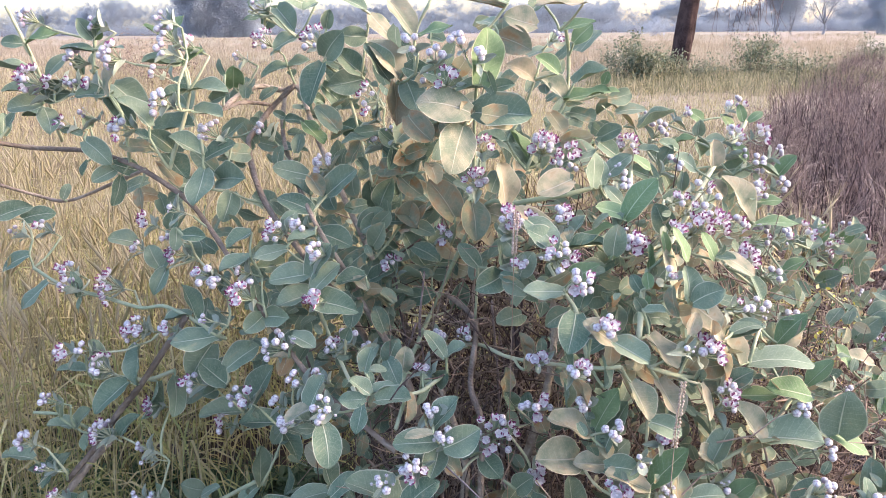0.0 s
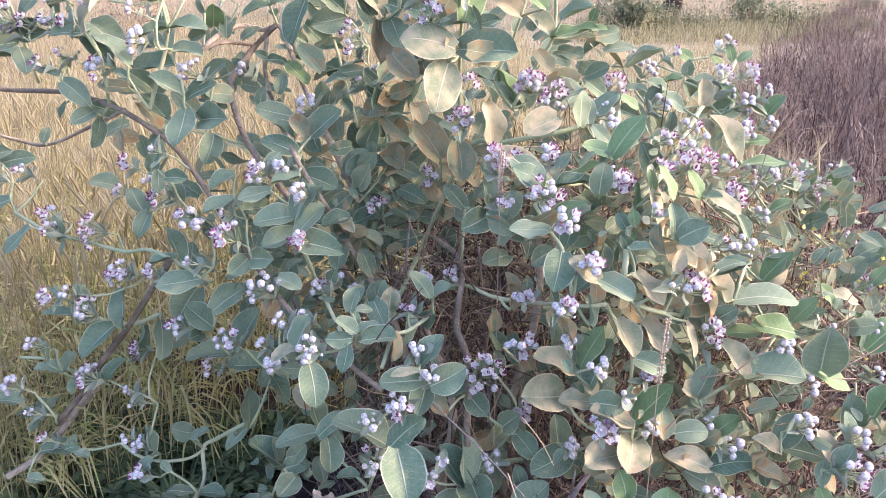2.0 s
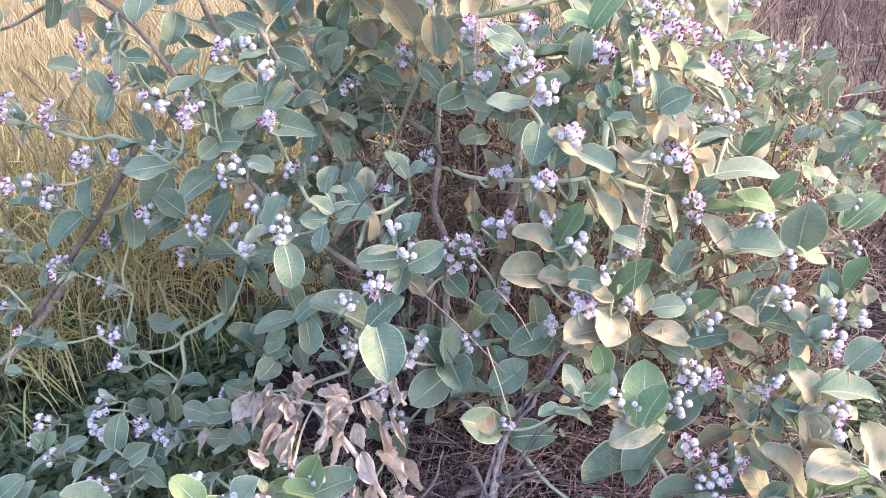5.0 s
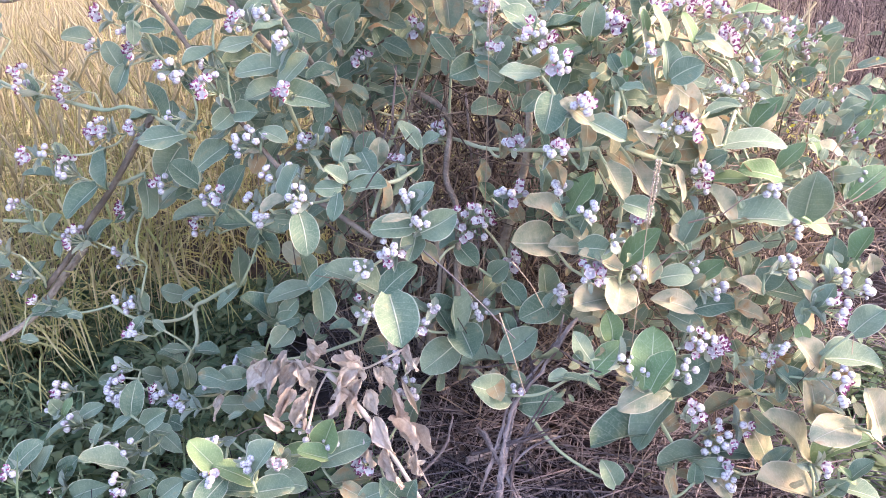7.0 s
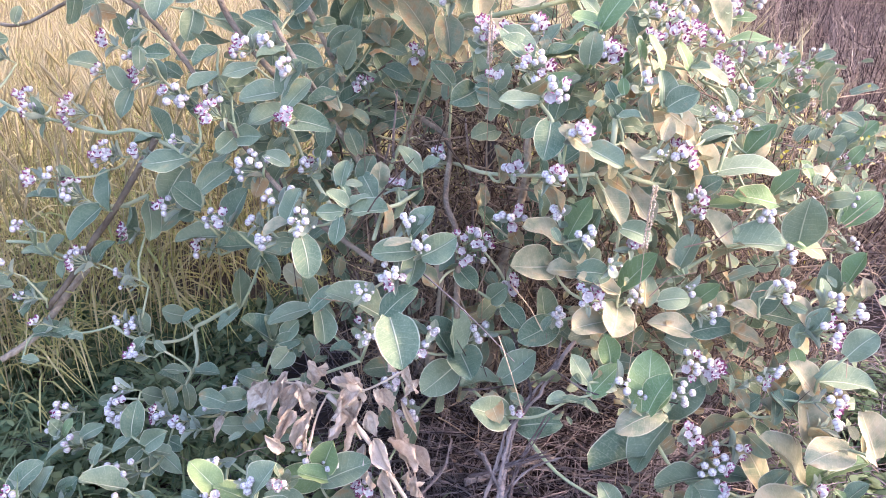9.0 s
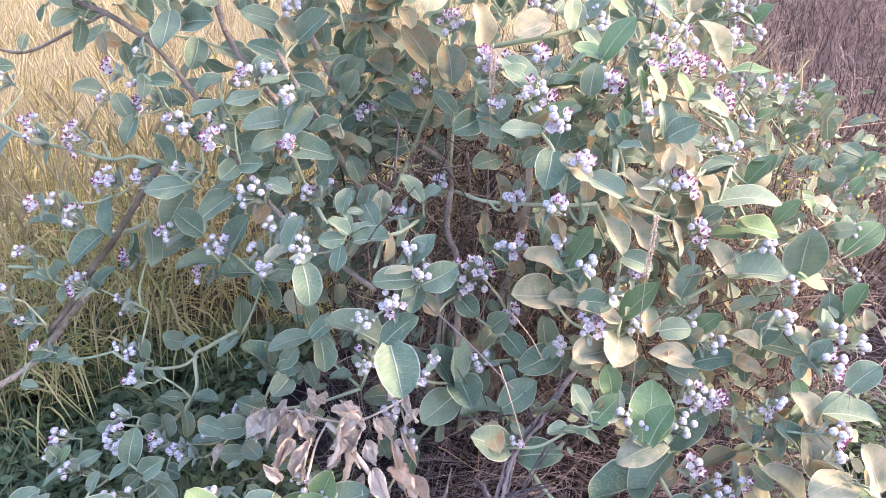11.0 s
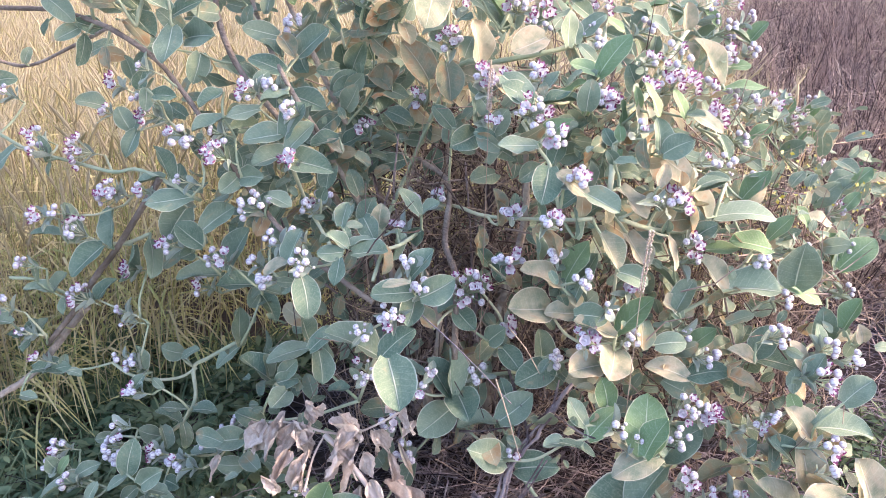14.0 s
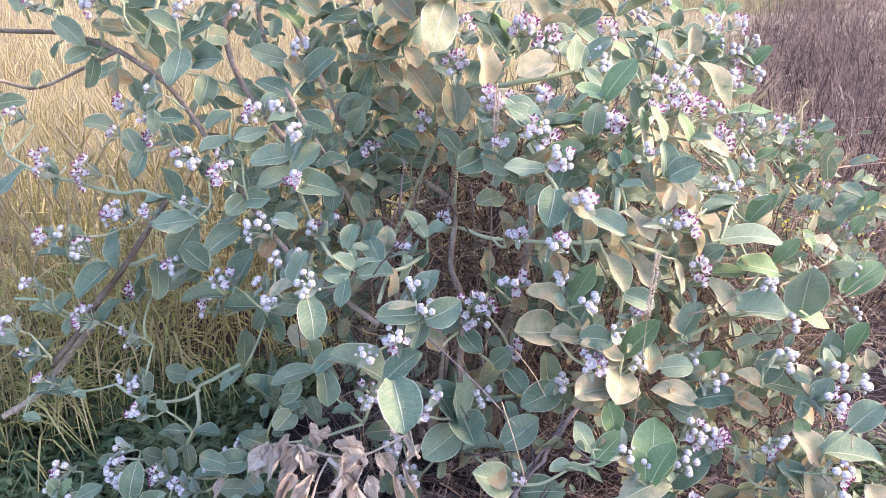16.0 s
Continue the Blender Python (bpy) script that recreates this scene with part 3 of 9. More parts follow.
def tree(name, x, y, tall, wide, leafmat, label, seed, trunk_share=0.25, clumps=170, lobes=6, trunk_width=None, bare=False):
    """A tree of tapered trunk, forking limbs and a crown of leaf sprays set in uneven lobes."""
    rng = np.random.default_rng(seed)
    ob = tagged(new(name), label, "tree", "trees along the far field edge")
    ob.location = (x, y, 0)
    tw = trunk_width or tall * 0.013
    top = np.array((rng.normal(0, 0.03) * tall, 0, tall * trunk_share))
    tube("trunk", [(0, 0, -0.05), tuple(top * 0.5 + (rng.normal(0, 0.01) * tall, 0, 0)), tuple(top)], tw, tw * 0.7, HAZE_BARK, ob, 4, 8, 0.1, seed)
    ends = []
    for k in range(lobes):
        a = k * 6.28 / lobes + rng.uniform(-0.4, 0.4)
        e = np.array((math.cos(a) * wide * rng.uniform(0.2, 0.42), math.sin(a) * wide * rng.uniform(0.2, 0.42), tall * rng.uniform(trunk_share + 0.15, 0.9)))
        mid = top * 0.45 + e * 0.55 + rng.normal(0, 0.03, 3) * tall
        tube("limb", [tuple(top * 0.92), tuple(mid), tuple(e)], tw * 0.5, tw * 0.12, HAZE_BARK, ob, 3, 5, 0.1, seed + k)
        ends.append(e)
        if bare:
            for q in range(5):
                s = mid + (e - mid) * rng.uniform(0, 0.9)
                g = s + np.array((rng.normal(0, 0.16) * wide, rng.normal(0, 0.16) * wide, rng.uniform(0.02, 0.2) * tall))
                tube("limb", [tuple(s), tuple((s + g) / 2 + rng.normal(0, 0.02, 3) * tall), tuple(g)], tw * 0.22, tw * 0.08, HAZE_BARK, ob, 2, 4, 0, q)
                ends.append(g)
    # leaves stand edge-on to the sun, flattening contrast as haze would
    templates = [clump_template(rng, tall * 0.085, 150, 0.25, (-0.5, -1.5, 1.2)) for _ in range(4)]
    places = []
    for i in range(clumps):
        e = ends[i % len(ends)]
        spread = np.array((wide, wide, tall * 0.8)) * (0.07 if bare else 0.145)
        c = e + rng.normal(0, 1, 3) * spread
        c[2] = min(max(c[2], tall * trunk_share * 0.8), tall * 1.04)
        places.append((i % 4, *c, rng.normal(0, 0.5), rng.normal(0, 0.3), rng.uniform(0, 6.28), rng.uniform(0.7, 1.4)))
    under(scatter("crown", templates, [leafmat], places), ob)
    return ob


def far_trees():
    rng = np.random.default_rng(5)
    haze_label = "hazy round-crowned tree at the field's far edge"
    kinds = [tree("far_tree", -150 + 60 * k, 214 + k, 7.5, 7.5 * w, FAR_HAZE_LEAF, haze_label, 100 + k, 0.05, 240, 7) for k, w in enumerate((1.2, 1.5, 1.7, 1.3, 1.0, 1.4))]
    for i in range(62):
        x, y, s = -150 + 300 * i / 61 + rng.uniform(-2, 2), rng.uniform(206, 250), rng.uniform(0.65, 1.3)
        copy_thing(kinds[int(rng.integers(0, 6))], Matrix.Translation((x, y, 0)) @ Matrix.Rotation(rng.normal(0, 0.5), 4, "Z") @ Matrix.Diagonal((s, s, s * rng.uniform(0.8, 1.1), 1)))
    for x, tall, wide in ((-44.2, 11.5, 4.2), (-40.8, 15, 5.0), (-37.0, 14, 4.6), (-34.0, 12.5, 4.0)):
        tree("far_tree", x, 142 + x * 0.1, tall, wide, NEAR_HAZE_LEAF, "tall dense haze-blue tree beyond the wheat", 300 + int(x), 0.04, 300, 8)
    tree("far_tree", 28.6, 116, 2.6, 3.8, NEAR_HAZE_LEAF, "low spreading green thicket at the field edge", 411, 0.03, 200, 6)
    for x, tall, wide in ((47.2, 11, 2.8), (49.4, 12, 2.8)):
        tree("far_tree", x, 120, tall, wide, NEAR_HAZE_LEAF, "dense dark tree at the field edge", 420 + int(x), 0.03, 320, 8)
    tree("far_tree", 54.6, 121, 8, 8, FAR_HAZE_LEAF, "open tree with bare spreading limbs", 431, 0.22, 36, 8, 0.2, True)
    tree("far_tree", 61.2, 118, 6.5, 3.6, NEAR_HAZE_LEAF, "dark drooping palm-like tree at the field edge", 440, 0.03, 300, 8)
    tree("far_tree", 65.2, 118, 8, 4.2, NEAR_HAZE_LEAF, "dark drooping palm-like tree at the field edge", 441, 0.03, 300, 8)


far_trees()


def far_hedge():
    """The unbroken low scrub under the far trees."""
    rng = np.random.default_rng(6)
    templates = [clump_template(rng, 1.5, 170, 0.18, (-0.5, -1.5, 1.2)) for _ in range(5)]
    places = []
    for i in range(1100):
        places.append((i % 5, rng.uniform(-150, 150), rng.uniform(192, 204), rng.uniform(0.2, 2.0), rng.normal(0, 0.5), rng.normal(0, 0.3), 0.0, rng.uniform(0.7, 1.4)))
    return tagged(scatter("far_scrub", templates, [FAR_HAZE_LEAF], places), "hazy scrub along the far field edge", "scrub", kind="stuff")


far_hedge()


def field_tree():
    """The tree in the field: a dark leaning trunk, limbs out above and one drooping spray of bare twigs."""
    rng = np.random.default_rng(8)
    ob = tagged(new("field_tree"), "dark rough-barked tree standing in the field", "tree")
    ob.location = (6.72, 23.6, 0)
    line = curve_points([(-0.12, 0, -0.1), (-0.08, 0, 0.7), (0.02, 0, 1.6), (0.14, 0, 2.6), (0.3, 0.1, 3.9)], 10)
    v, f = tube_data(line, 0.28, 0.24, 36, 0.02, 3)
    mid = line.repeat(36, 0)
    bark = [1 + 0.16 * noise.noise((4 * p[0] / 0.25, 4 * p[1] / 0.25, q[2] * 0.8)) + 0.10 * noise.noise((9 * p[0] / 0.25, 9 * p[1] / 0.25, q[2] * 2.2)) for p, q in zip(v - mid, v)]
    under(new("trunk", mesh_of("trunk", mid + (v - mid) * np.array(bark)[:, None], f, [TREE_BARK])), ob)
    ends = []
    for a, out, z in ((0.2, 2.4, 5.4), (1.8, 2.2, 6.2), (3.3, 2.6, 5.8), (4.7, 2.0, 6.4), (5.7, 2.8, 5.2)):
        e = (0.3 + math.cos(a) * out, math.sin(a) * out, z)
        tube("limb", [(0.32, 0.1, 3.7), (0.3 + math.cos(a) * out * 0.4, math.sin(a) * out * 0.4, 4.3), e], 0.14, 0.04, TREE_BARK, ob, 5, 7, 0.1, int(z * 10))
        ends.append(np.array(e))
    twigs = Heap()
    for k in range(46):
        s = np.array((rng.uniform(0.9, 2.4), rng.uniform(-0.8, 0.8), rng.uniform(3.4, 4.6)))
        drop = rng.uniform(1.4, 2.9)
        line = [s, s + (rng.normal(0.1, 0.15), rng.normal(0, 0.1), -drop * 0.45), s + (rng.normal(0.1, 0.3), rng.normal(0, 0.2), -drop)]
        v, f = tube_data(curve_points(line, 3), 0.012, 0.004, 3, 0.1, k)
        twigs.add(v, f[:-2])
        for _ in range(7):
            p = np.array(line[1]) + (np.array(line[2]) - np.array(line[1])) * rng.uniform(-0.6, 1)
            o = np.array((rng.normal(0, 0.12), rng.normal(0, 0.12), rng.uniform(-0.22, 0.02)))
            v, f = tube_data([p, p + o * 0.5 + rng.normal(0, 0.01, 3), p + o], 0.006, 0.003, 3, 0, 0)
            twigs.add(v, f[:-2])
    t = twigs.object("drooping_twig", [WEED])
    under(t, ob)
    templates = [clump_template(rng, 0.5, 40, 0.6) for _ in range(4)]
    places = []
    for i in range(170):
        c = ends[i % 5] + rng.normal(0, 1, 3) * (0.8, 0.8, 0.5)
        c[2] = max(c[2], 4.4)
        places.append((i % 4, *c, rng.uniform(0, 6.28), rng.uniform(0, 3), 0.0, rng.uniform(0.7, 1.3)))
    under(scatter("crown", templates, [SHRUB_LEAF], places), ob)


field_tree()


def field_shrub(x, y, tall, wide, count, label, seed, leafmat=SHRUB_LEAF, slim=0.45):
    rng = np.random.default_rng(seed)
    ob = tagged(new("field_shrub"), label, "shrub", "shrubs scattered in the field")
    ob.location = (x, y, 0)
    ends = []
    for k in range(9):
        e = np.array((rng.normal(0, 0.3) * wide, rng.normal(0, 0.25) * wide, tall * rng.uniform(0.55, 1.0)))
        tube("stem", [(rng.normal(0, 0.04), 0, -0.03), tuple(e * (0.4, 0.4, 0.55)), tuple(e)], 0.02, 0.006, TWIG, ob, 3, 5, 0.1, k)
        ends.append(e)
    h = Heap()
    for i in range(count * 2):
        e = ends[i % 9]
        c = e * rng.uniform(0.2, 1.03) + rng.normal(0, 0.075, 3) * wide
        c[2] = max(0.05, c[2])
        a = rng.normal(0, 1, 3)
        a /= np.linalg.norm(a)
        b = np.cross(a, rng.normal(0, 1, 3))
        b /= np.linalg.norm(b)
        s = rng.uniform(0.03, 0.06)
        h.add([c - a * s, c + b * s * slim, c + a * s, c - b * s * slim], [(0, 1, 2, 3)])
    under(h.object("foliage", [leafmat]), ob)


field_shrub(4.55, 19.5, 1.25, 1.5, 2200, "grey-green shrub in the wheat near the tree", 61)
field_shrub(5.7, 20.5, 0.7, 1.8, 1600, "low tangled shrub round the tree's foot", 62)
field_shrub(7.9, 21.5, 1.4, 1.3, 900, "thin wiry shrub beside the field tree", 63)
field_shrub(9.0, 21.0, 0.6, 2.4, 1500, "low grey-green weedy shrub in the field", 64)
field_shrub(-5.75, 15.5, 1.25, 1.9, 2600, "small grey leafless-looking shrub in the wheat", 65, TAN, 0.12)
field_shrub(17.0, 33.0, 1.0, 2.0, 500, "low green shrub by the dry bank", 66)


# ---- the milkweed shrub ----
shrub = tagged(new("milkweed_shrub"), "wide milkweed shrub with grey-green oval leaves and mauve flower clusters", "shrub")
shrub.location = (0.1, 1.85, 0)
ROOT = Vector((0.1, 1.85, 0))


def leaf_shape(seed, crumple=0.0, nv=11, nu=3):
    """A unit leaf along +y, one wide in x: cordate base, broad middle, short point, folded at the midrib, drooping and wavy."""
    rng = np.random.default_rng(seed)
    fold, droop, wave, skew = rng.uniform(0.02, 0.26), rng.uniform(-0.08, 0.32), rng.uniform(0.015, 0.06), rng.uniform(-0.06, 0.06)
    ph, blunt = rng.uniform(0, 6.28), rng.uniform(0.52, 0.72)
    v, uv = [], []
    for side in (0, 1):
        for j in range(nv):
            s = j / (nv - 1)
            s = 0.35 * s + 0.65 * (0.5 - 0.5 * math.cos(math.pi * s))
            half = 0.5 * max(0.0, 1 - abs(2 * (s * 0.95 + 0.05) - 1) ** 2.05) ** blunt
            half = max(0.02, half) * (1 + 0.04 * math.sin(7 * s + ph) * s)
            if j == nv - 1:
                half = 0.008
            for i in range(-nu, nu + 1):
                q = i / nu
                x = q * half + skew * math.sin(math.pi * s)
                y = s - (0.05 * abs(q) ** 2 if j == 0 else 0) * 1.0
                z = fold * abs(q) * half * 2 - droop * s * s + wave * math.sin(9 * s + ph + q) * abs(q)
                if crumple:
                    c = noise.noise_vector((x * 3 + seed, y * 3, side * 0.0))
                    x += crumple * c[0] * 0.6 - x * crumple * 0.9
                    z += crumple * c[2] + crumple * 0.8 * q * q
                    y += crumple * c[1] * 0.4
                if side and abs(i) < nu and 0 < j < nv - 1:
                    z -= 0.010
                v.append((x, y, z))
                uv.append((q * 0.5 + 0.5, s))
    m = 2 * nu + 1
    f = []
    for side in (0, 1):
        o = side * nv * m
        for j in range(nv - 1):
            for i in range(m - 1):
                a = (o + j * m + i, o + j * m + i + 1, o + (j + 1) * m + i + 1, o + (j + 1) * m + i)
                f.append(a if side == 0 else a[::-1])
    me = bpy.data.meshes.new("leaf")
    me.from_pydata(v, [], f)
    lay = me.uv_layers.new(name="blade")
    idx = np.zeros(len(me.loops), dtype=np.int32)
    me.loops.foreach_get("vertex_index", idx)
    lay.data.foreach_set("uv", np.array(uv)[idx].ravel())
    me.polygons.foreach_set("use_smooth", np.ones(len(me.polygons), dtype=bool))
    return me


def withered_shape(seed, nv=17, nu=8):
    """A dead leaf: shrunken, folded along its midrib, torn at the edge and crumpled in sharp creases."""
    rng = np.random.default_rng(seed)
    fold, curl, twist = rng.uniform(0.8, 1.7), rng.uniform(-0.8, 0.8), rng.uniform(-1.8, 1.8)
    v = []
    for j in range(nv):
        s = j / (nv - 1)
        half = 0.5 * max(0.03, math.sin(math.pi * min(1.0, s ** 0.75 * 0.95 + 0.05)) ** 0.8)
        for i in range(-nu, nu + 1):
            q = i / nu
            ragged = half * (1 + 0.30 * noise.noise((s * 7 + seed, math.copysign(3.0, q), seed * 0.3)) * abs(q))
            c = noise.noise_vector((q * 1.3 + seed, s * 2.4, seed * 0.37))
            k = noise.noise_vector((q * 3.1 + seed, s * 6.0, seed * 0.61))
            crease = 0.20 * abs(noise.noise((q * 2.2 + s * 3.3, s * 2.6 - q * 1.7, seed * 1.3))) + 0.09 * abs(k[2])
            x = q * ragged * math.cos(fold * abs(q) * 0.6) + 0.17 * c[0] + 0.05 * k[0]
            z = ragged * abs(q) * math.sin(fold * 0.7) + 0.26 * c[2] + crease - 0.04
            a = twist * s
            x, z = x * math.cos(a) - z * math.sin(a), x * math.sin(a) + z * math.cos(a)
            v.append((x, s + 0.10 * c[1], z + curl * 0.4 * s * s))
    m = 2 * nu + 1
    f = [(j * m + i, j * m + i + 1, (j + 1) * m + i + 1, (j + 1) * m + i) for j in range(nv - 1) for i in range(m - 1)]
    return mesh_of("withered_leaf", v, f, [WITHERED])


def leaf_set(mat, seeds, crumple=0.0):
    out = []
    for s in seeds:
        me = leaf_shape(s, crumple)
        me.materials.append(mat)
        out.append(me)
    return out


LEAF_MESH = {k: leaf_set(m, range(10 + 20 * i, 18 + 20 * i)) for i, (k, m) in enumerate(LEAF.items())}
for _me in leaf_set(LEAF["dry"], (201, 202, 203), 0.10):
    LEAF_MESH["dry"].append(_me)
YOUNG_MESH = leaf_set(YOUNG, range(501, 506))
WITHERED_MESH = [withered_shape(s) for s in range(301, 310)]
pick = random.Random(77)
NODES, PALE_NODES = [], []


def place_leaf(name, me, base, tip, normal, width, parent):
    base, tip, n = Vector(base), Vector(tip), Vector(normal)
    y = tip - base
    length = y.length
    y.normalize()
    z = (n - y * n.dot(y)).normalized()
    x = y.cross(z)
    m = Matrix((x, y, z)).transposed().to_4x4()
    ob = new(name, me)
    ob.matrix_world = Matrix.Translation(base) @ m @ Matrix.Diagonal((width, length, length, 1))
    ob.parent = parent
    ob.matrix_parent_inverse = Matrix.Translation(parent.location).inverted()
    return ob


def leaf(kind, bx, by, bz, tx, ty, tz, nx, ny, nz, width):
    ob = place_leaf("leaf", pick.choice(LEAF_MESH[kind]), (bx, by, bz), (tx, ty, tz), (nx, ny, nz), width * 1.12, shrub)
    if kind != "green":
        ob["label"] = {"pale": "pale cream-green leaf, partly sunlit tone", "dry": "yellowing tan-blotched leaf", "fresh": "fresh bright green leaf"}[kind]
    NODES.append((Vector((bx, by, bz)), 0.0022))
    if kind in ("pale", "dry"):
        PALE_NODES.append(Vector((bx, by, bz)))


def branch(kind, radius, points):
    r = ROOT
    local = [tuple(Vector(p) - r) for p in points]
    ob = tube("branch", local, radius, radius, BARK if kind == "wood" else STEM, shrub, 5, 8, 0.10, len(NODES))
    for p in points:
        NODES.append((Vector(p), 0.0))


def bud_mesh():
    """A round flower bud: flattened ball with five shallow seams meeting in a star."""
    v, f, rings, segs = [(0, 0, 0.86)], [], 6, 15
    for j in range(1, rings):
        a = math.pi * j / rings
        for i in range(segs):
            b = 2 * math.pi * i / segs
            r = math.sin(a) * (1.0 if i % 3 else 0.91)
            v.append((r * math.cos(b), r * math.sin(b), 0.86 * math.cos(a)))
    v.append((0, 0, -0.9))
    for i in range(segs):
        f.append((0, 1 + i, 1 + (i + 1) % segs))
        for j in range(rings - 2):
            a = 1 + j * segs
            f.append((a + i, a + segs + i, a + segs + (i + 1) % segs, a + (i + 1) % segs))
        a = 1 + (rings - 2) * segs
        f.append((a + i, len(v) - 1, a + (i + 1) % segs))
    return mesh_of("bud", v, f, [BUD])


def flower_mesh():
    """An open flower: five upright pointed petals, white below and purple at the tips, round a pale crown."""
    h = Heap()
    for k in range(5):
        a = 2 * math.pi * k / 5
        c, s = math.cos(a), math.sin(a)
        prof = ((0.15, -0.55, 0.25), (0.75, -0.25, 0.62), (1.0, 0.25, 0.60), (1.12, 0.72, 0.40), (1.05, 1.1, 0.04))
        v = []
        for r, z, w in prof:
            for q in (-1, 0, 1):
                rr = r + 0.10 * (1 - abs(q)) - 0.06
                v.append((rr * c - q * w * s, rr * s + q * w * c, z))
        f = [(j * 3 + i, j * 3 + i + 1, j * 3 + i + 4, j * 3 + i + 3) for j in range(4) for i in range(2)]
        h.add(v, f, [0] * 5 + [1] * 3)
    v, f = tube_data([(0, 0, -0.4), (0, 0, 0.1), (0, 0, 0.45)], 0.35, 0.28, 6, 0, 0)
    h.add(v, f, 0)
    v, f, m = h.data()
    return mesh_of("flower", v, f, [PETAL, PURPLE], True, m)


BUD_MESH, FLOWER_MESH = bud_mesh(), flower_mesh()


def cluster(x, y, z, radius, count, open_share, size):
    """An umbel: a short peduncle, thin pedicels and round buds or open flowers on a dome that faces out and up."""
    c = Vector((x, y, z))
    out = (c - Vector((0.1, 2.1, c.z - 0.30)))
    out.normalize()
    out = (out + Vector((pick.uniform(-.3, .3), pick.uniform(-.3, .3), pick.uniform(0, .4)))).normalized()
    side = out.orthogonal().normalized()
    other = out.cross(side)
    base = c - out * (0.020 + 0.3 * radius)
    h = Heap()
    heads = []
    count = max(3, round(count * 0.78))
    for i in range(count):
        q = math.sqrt((i + 0.5) / count)
        a = i * 2.39996 + pick.uniform(-0.35, 0.35)
        p = c + (side * math.cos(a) + other * math.sin(a)) * radius * 0.84 * q + out * radius * (0.5 - 0.7 * q * q) + Vector([pick.gauss(0, 0.0025) for _ in range(3)])
        heads.append(p)
        line = [base - ROOT, (base * 0.5 + p * 0.5) + Vector((0, 0, -0.002)) - ROOT, p - ROOT]
        v, f = tube_data(line, 0.0012, 0.0012, 4, 0, 0)
        h.add(v, f)
    v, f = tube_data([base - ROOT - out * 0.03, base - ROOT], 0.002, 0.0018, 5, 0, 0)
    h.add(v, f)
    ob = under(h.object("flower_head", [STEM]), shrub)
    ob["label"] = "mauve and white flowers" if open_share > 0.5 else "round white-mauve buds"
    NODES.append((base - out * 0.03, 0.0016))
    for k in range(4 if pick.random() < 0.75 else 2):
        way = (out * pick.uniform(0.4, 1.0) + (side if k % 2 else -side) * pick.uniform(0.5, 1.2) + other * pick.uniform(-1.0, 1.0)).normalized()
        foot = base - out * pick.uniform(0.0, 0.02)
        place_leaf("young_leaf", pick.choice(YOUNG_MESH), foot, foot + way * pick.uniform(0.022, 0.05), out - way * 0.5 + other * 0.2, pick.uniform(0.010, 0.022), shrub)
    for p in heads:
        opened = pick.random() < open_share
        s = size * (pick.uniform(0.34, 0.6) if not opened and pick.random() < 0.18 else pick.uniform(0.9, 1.3)) * (1.12 if opened else 1.0)
        face = (p - base).normalized()
        k = new("flower" if opened else "bud", FLOWER_MESH if opened else BUD_MESH)
        rot = face.to_track_quat("Z", "Y").to_matrix().to_4x4() @ Matrix.Rotation(pick.uniform(0, 6.28), 4, "Z")
        k.matrix_basis = Matrix.Translation(p - ROOT) @ rot @ Matrix.Diagonal((s, s, s, 1))
        k.parent = ob


branch("wood", 0.0058, [(-1.105, 1.965, 1.196), (-1.036, 2.014, 1.175), (-0.917, 1.974, 1.176), (-0.838, 1.919, 1.177), (-0.717, 1.831, 1.161), (-0.641, 1.792, 1.131), (-0.578, 1.782, 1.084), (-0.528, 1.756, 1.028), (-0.48, 1.716, 0.974), (-0.399, 1.682, 0.847), (-0.275, 1.578, 0.732), (-0.095, 1.382, 0.684)])
branch("wood", 0.0044, [(-1.179, 2.062, 1.076), (-1.104, 2.108, 1.036), (-1.005, 2.087, 1.023), (-0.809, 1.926, 1.1), (-0.679, 1.807, 1.155)])
branch("wood", 0.0067, [(-0.535, 1.958, 1.276), (-0.514, 2.045, 1.302), (-0.478, 2.107, 1.317), (-0.422, 2.115, 1.306), (-0.375, 2.098, 1.31), (-0.327, 2.034, 1.2), (-0.26, 1.928, 1.09), (-0.178, 1.88, 0.918)])
branch("wood", 0.0073, [(-0.386, 2.104, 1.321), (-0.447, 2.095, 1.265), (-0.478, 2.028, 1.215), (-0.485, 1.974, 1.178), (-0.419, 1.835, 1.069), (-0.286, 1.706, 0.944)])
branch("wood", 0.006, [(-0.415, 2.111, 1.299), (-0.416, 2.058, 1.211), (-0.382, 1.97, 1.136), (-0.295, 1.79, 1.026), (-0.203, 1.834, 0.847)])
branch("wood", 0.005, [(-0.538, 1.943, 1.272), (-0.508, 2.042, 1.282), (-0.447, 2.098, 1.27)])
branch("green", 0.0055, [(-0.098, 1.458, 0.764), (-0.043, 1.887, 0.769), (0.078, 1.789, 1.057), (0.151, 1.743, 1.086), (0.259, 1.725, 1.109), (0.336, 1.751, 1.122)])
branch("green", 0.0043, [(0.18, 1.803, 1.151), (0.224, 1.852, 1.221), (0.279, 1.916, 1.291), (0.284, 1.919, 1.393), (0.266, 1.867, 1.468)])
branch("green", 0.0039, [(0.063, 1.805, 1.099), (0.063, 1.736, 1.279), (0.068, 1.7, 1.368), (0.075, 1.697, 1.447)])
branch("green", 0.0034, [(-0.064, 1.774, 1.365), (-0.061, 1.757, 1.447), (-0.028, 1.742, 1.514)])
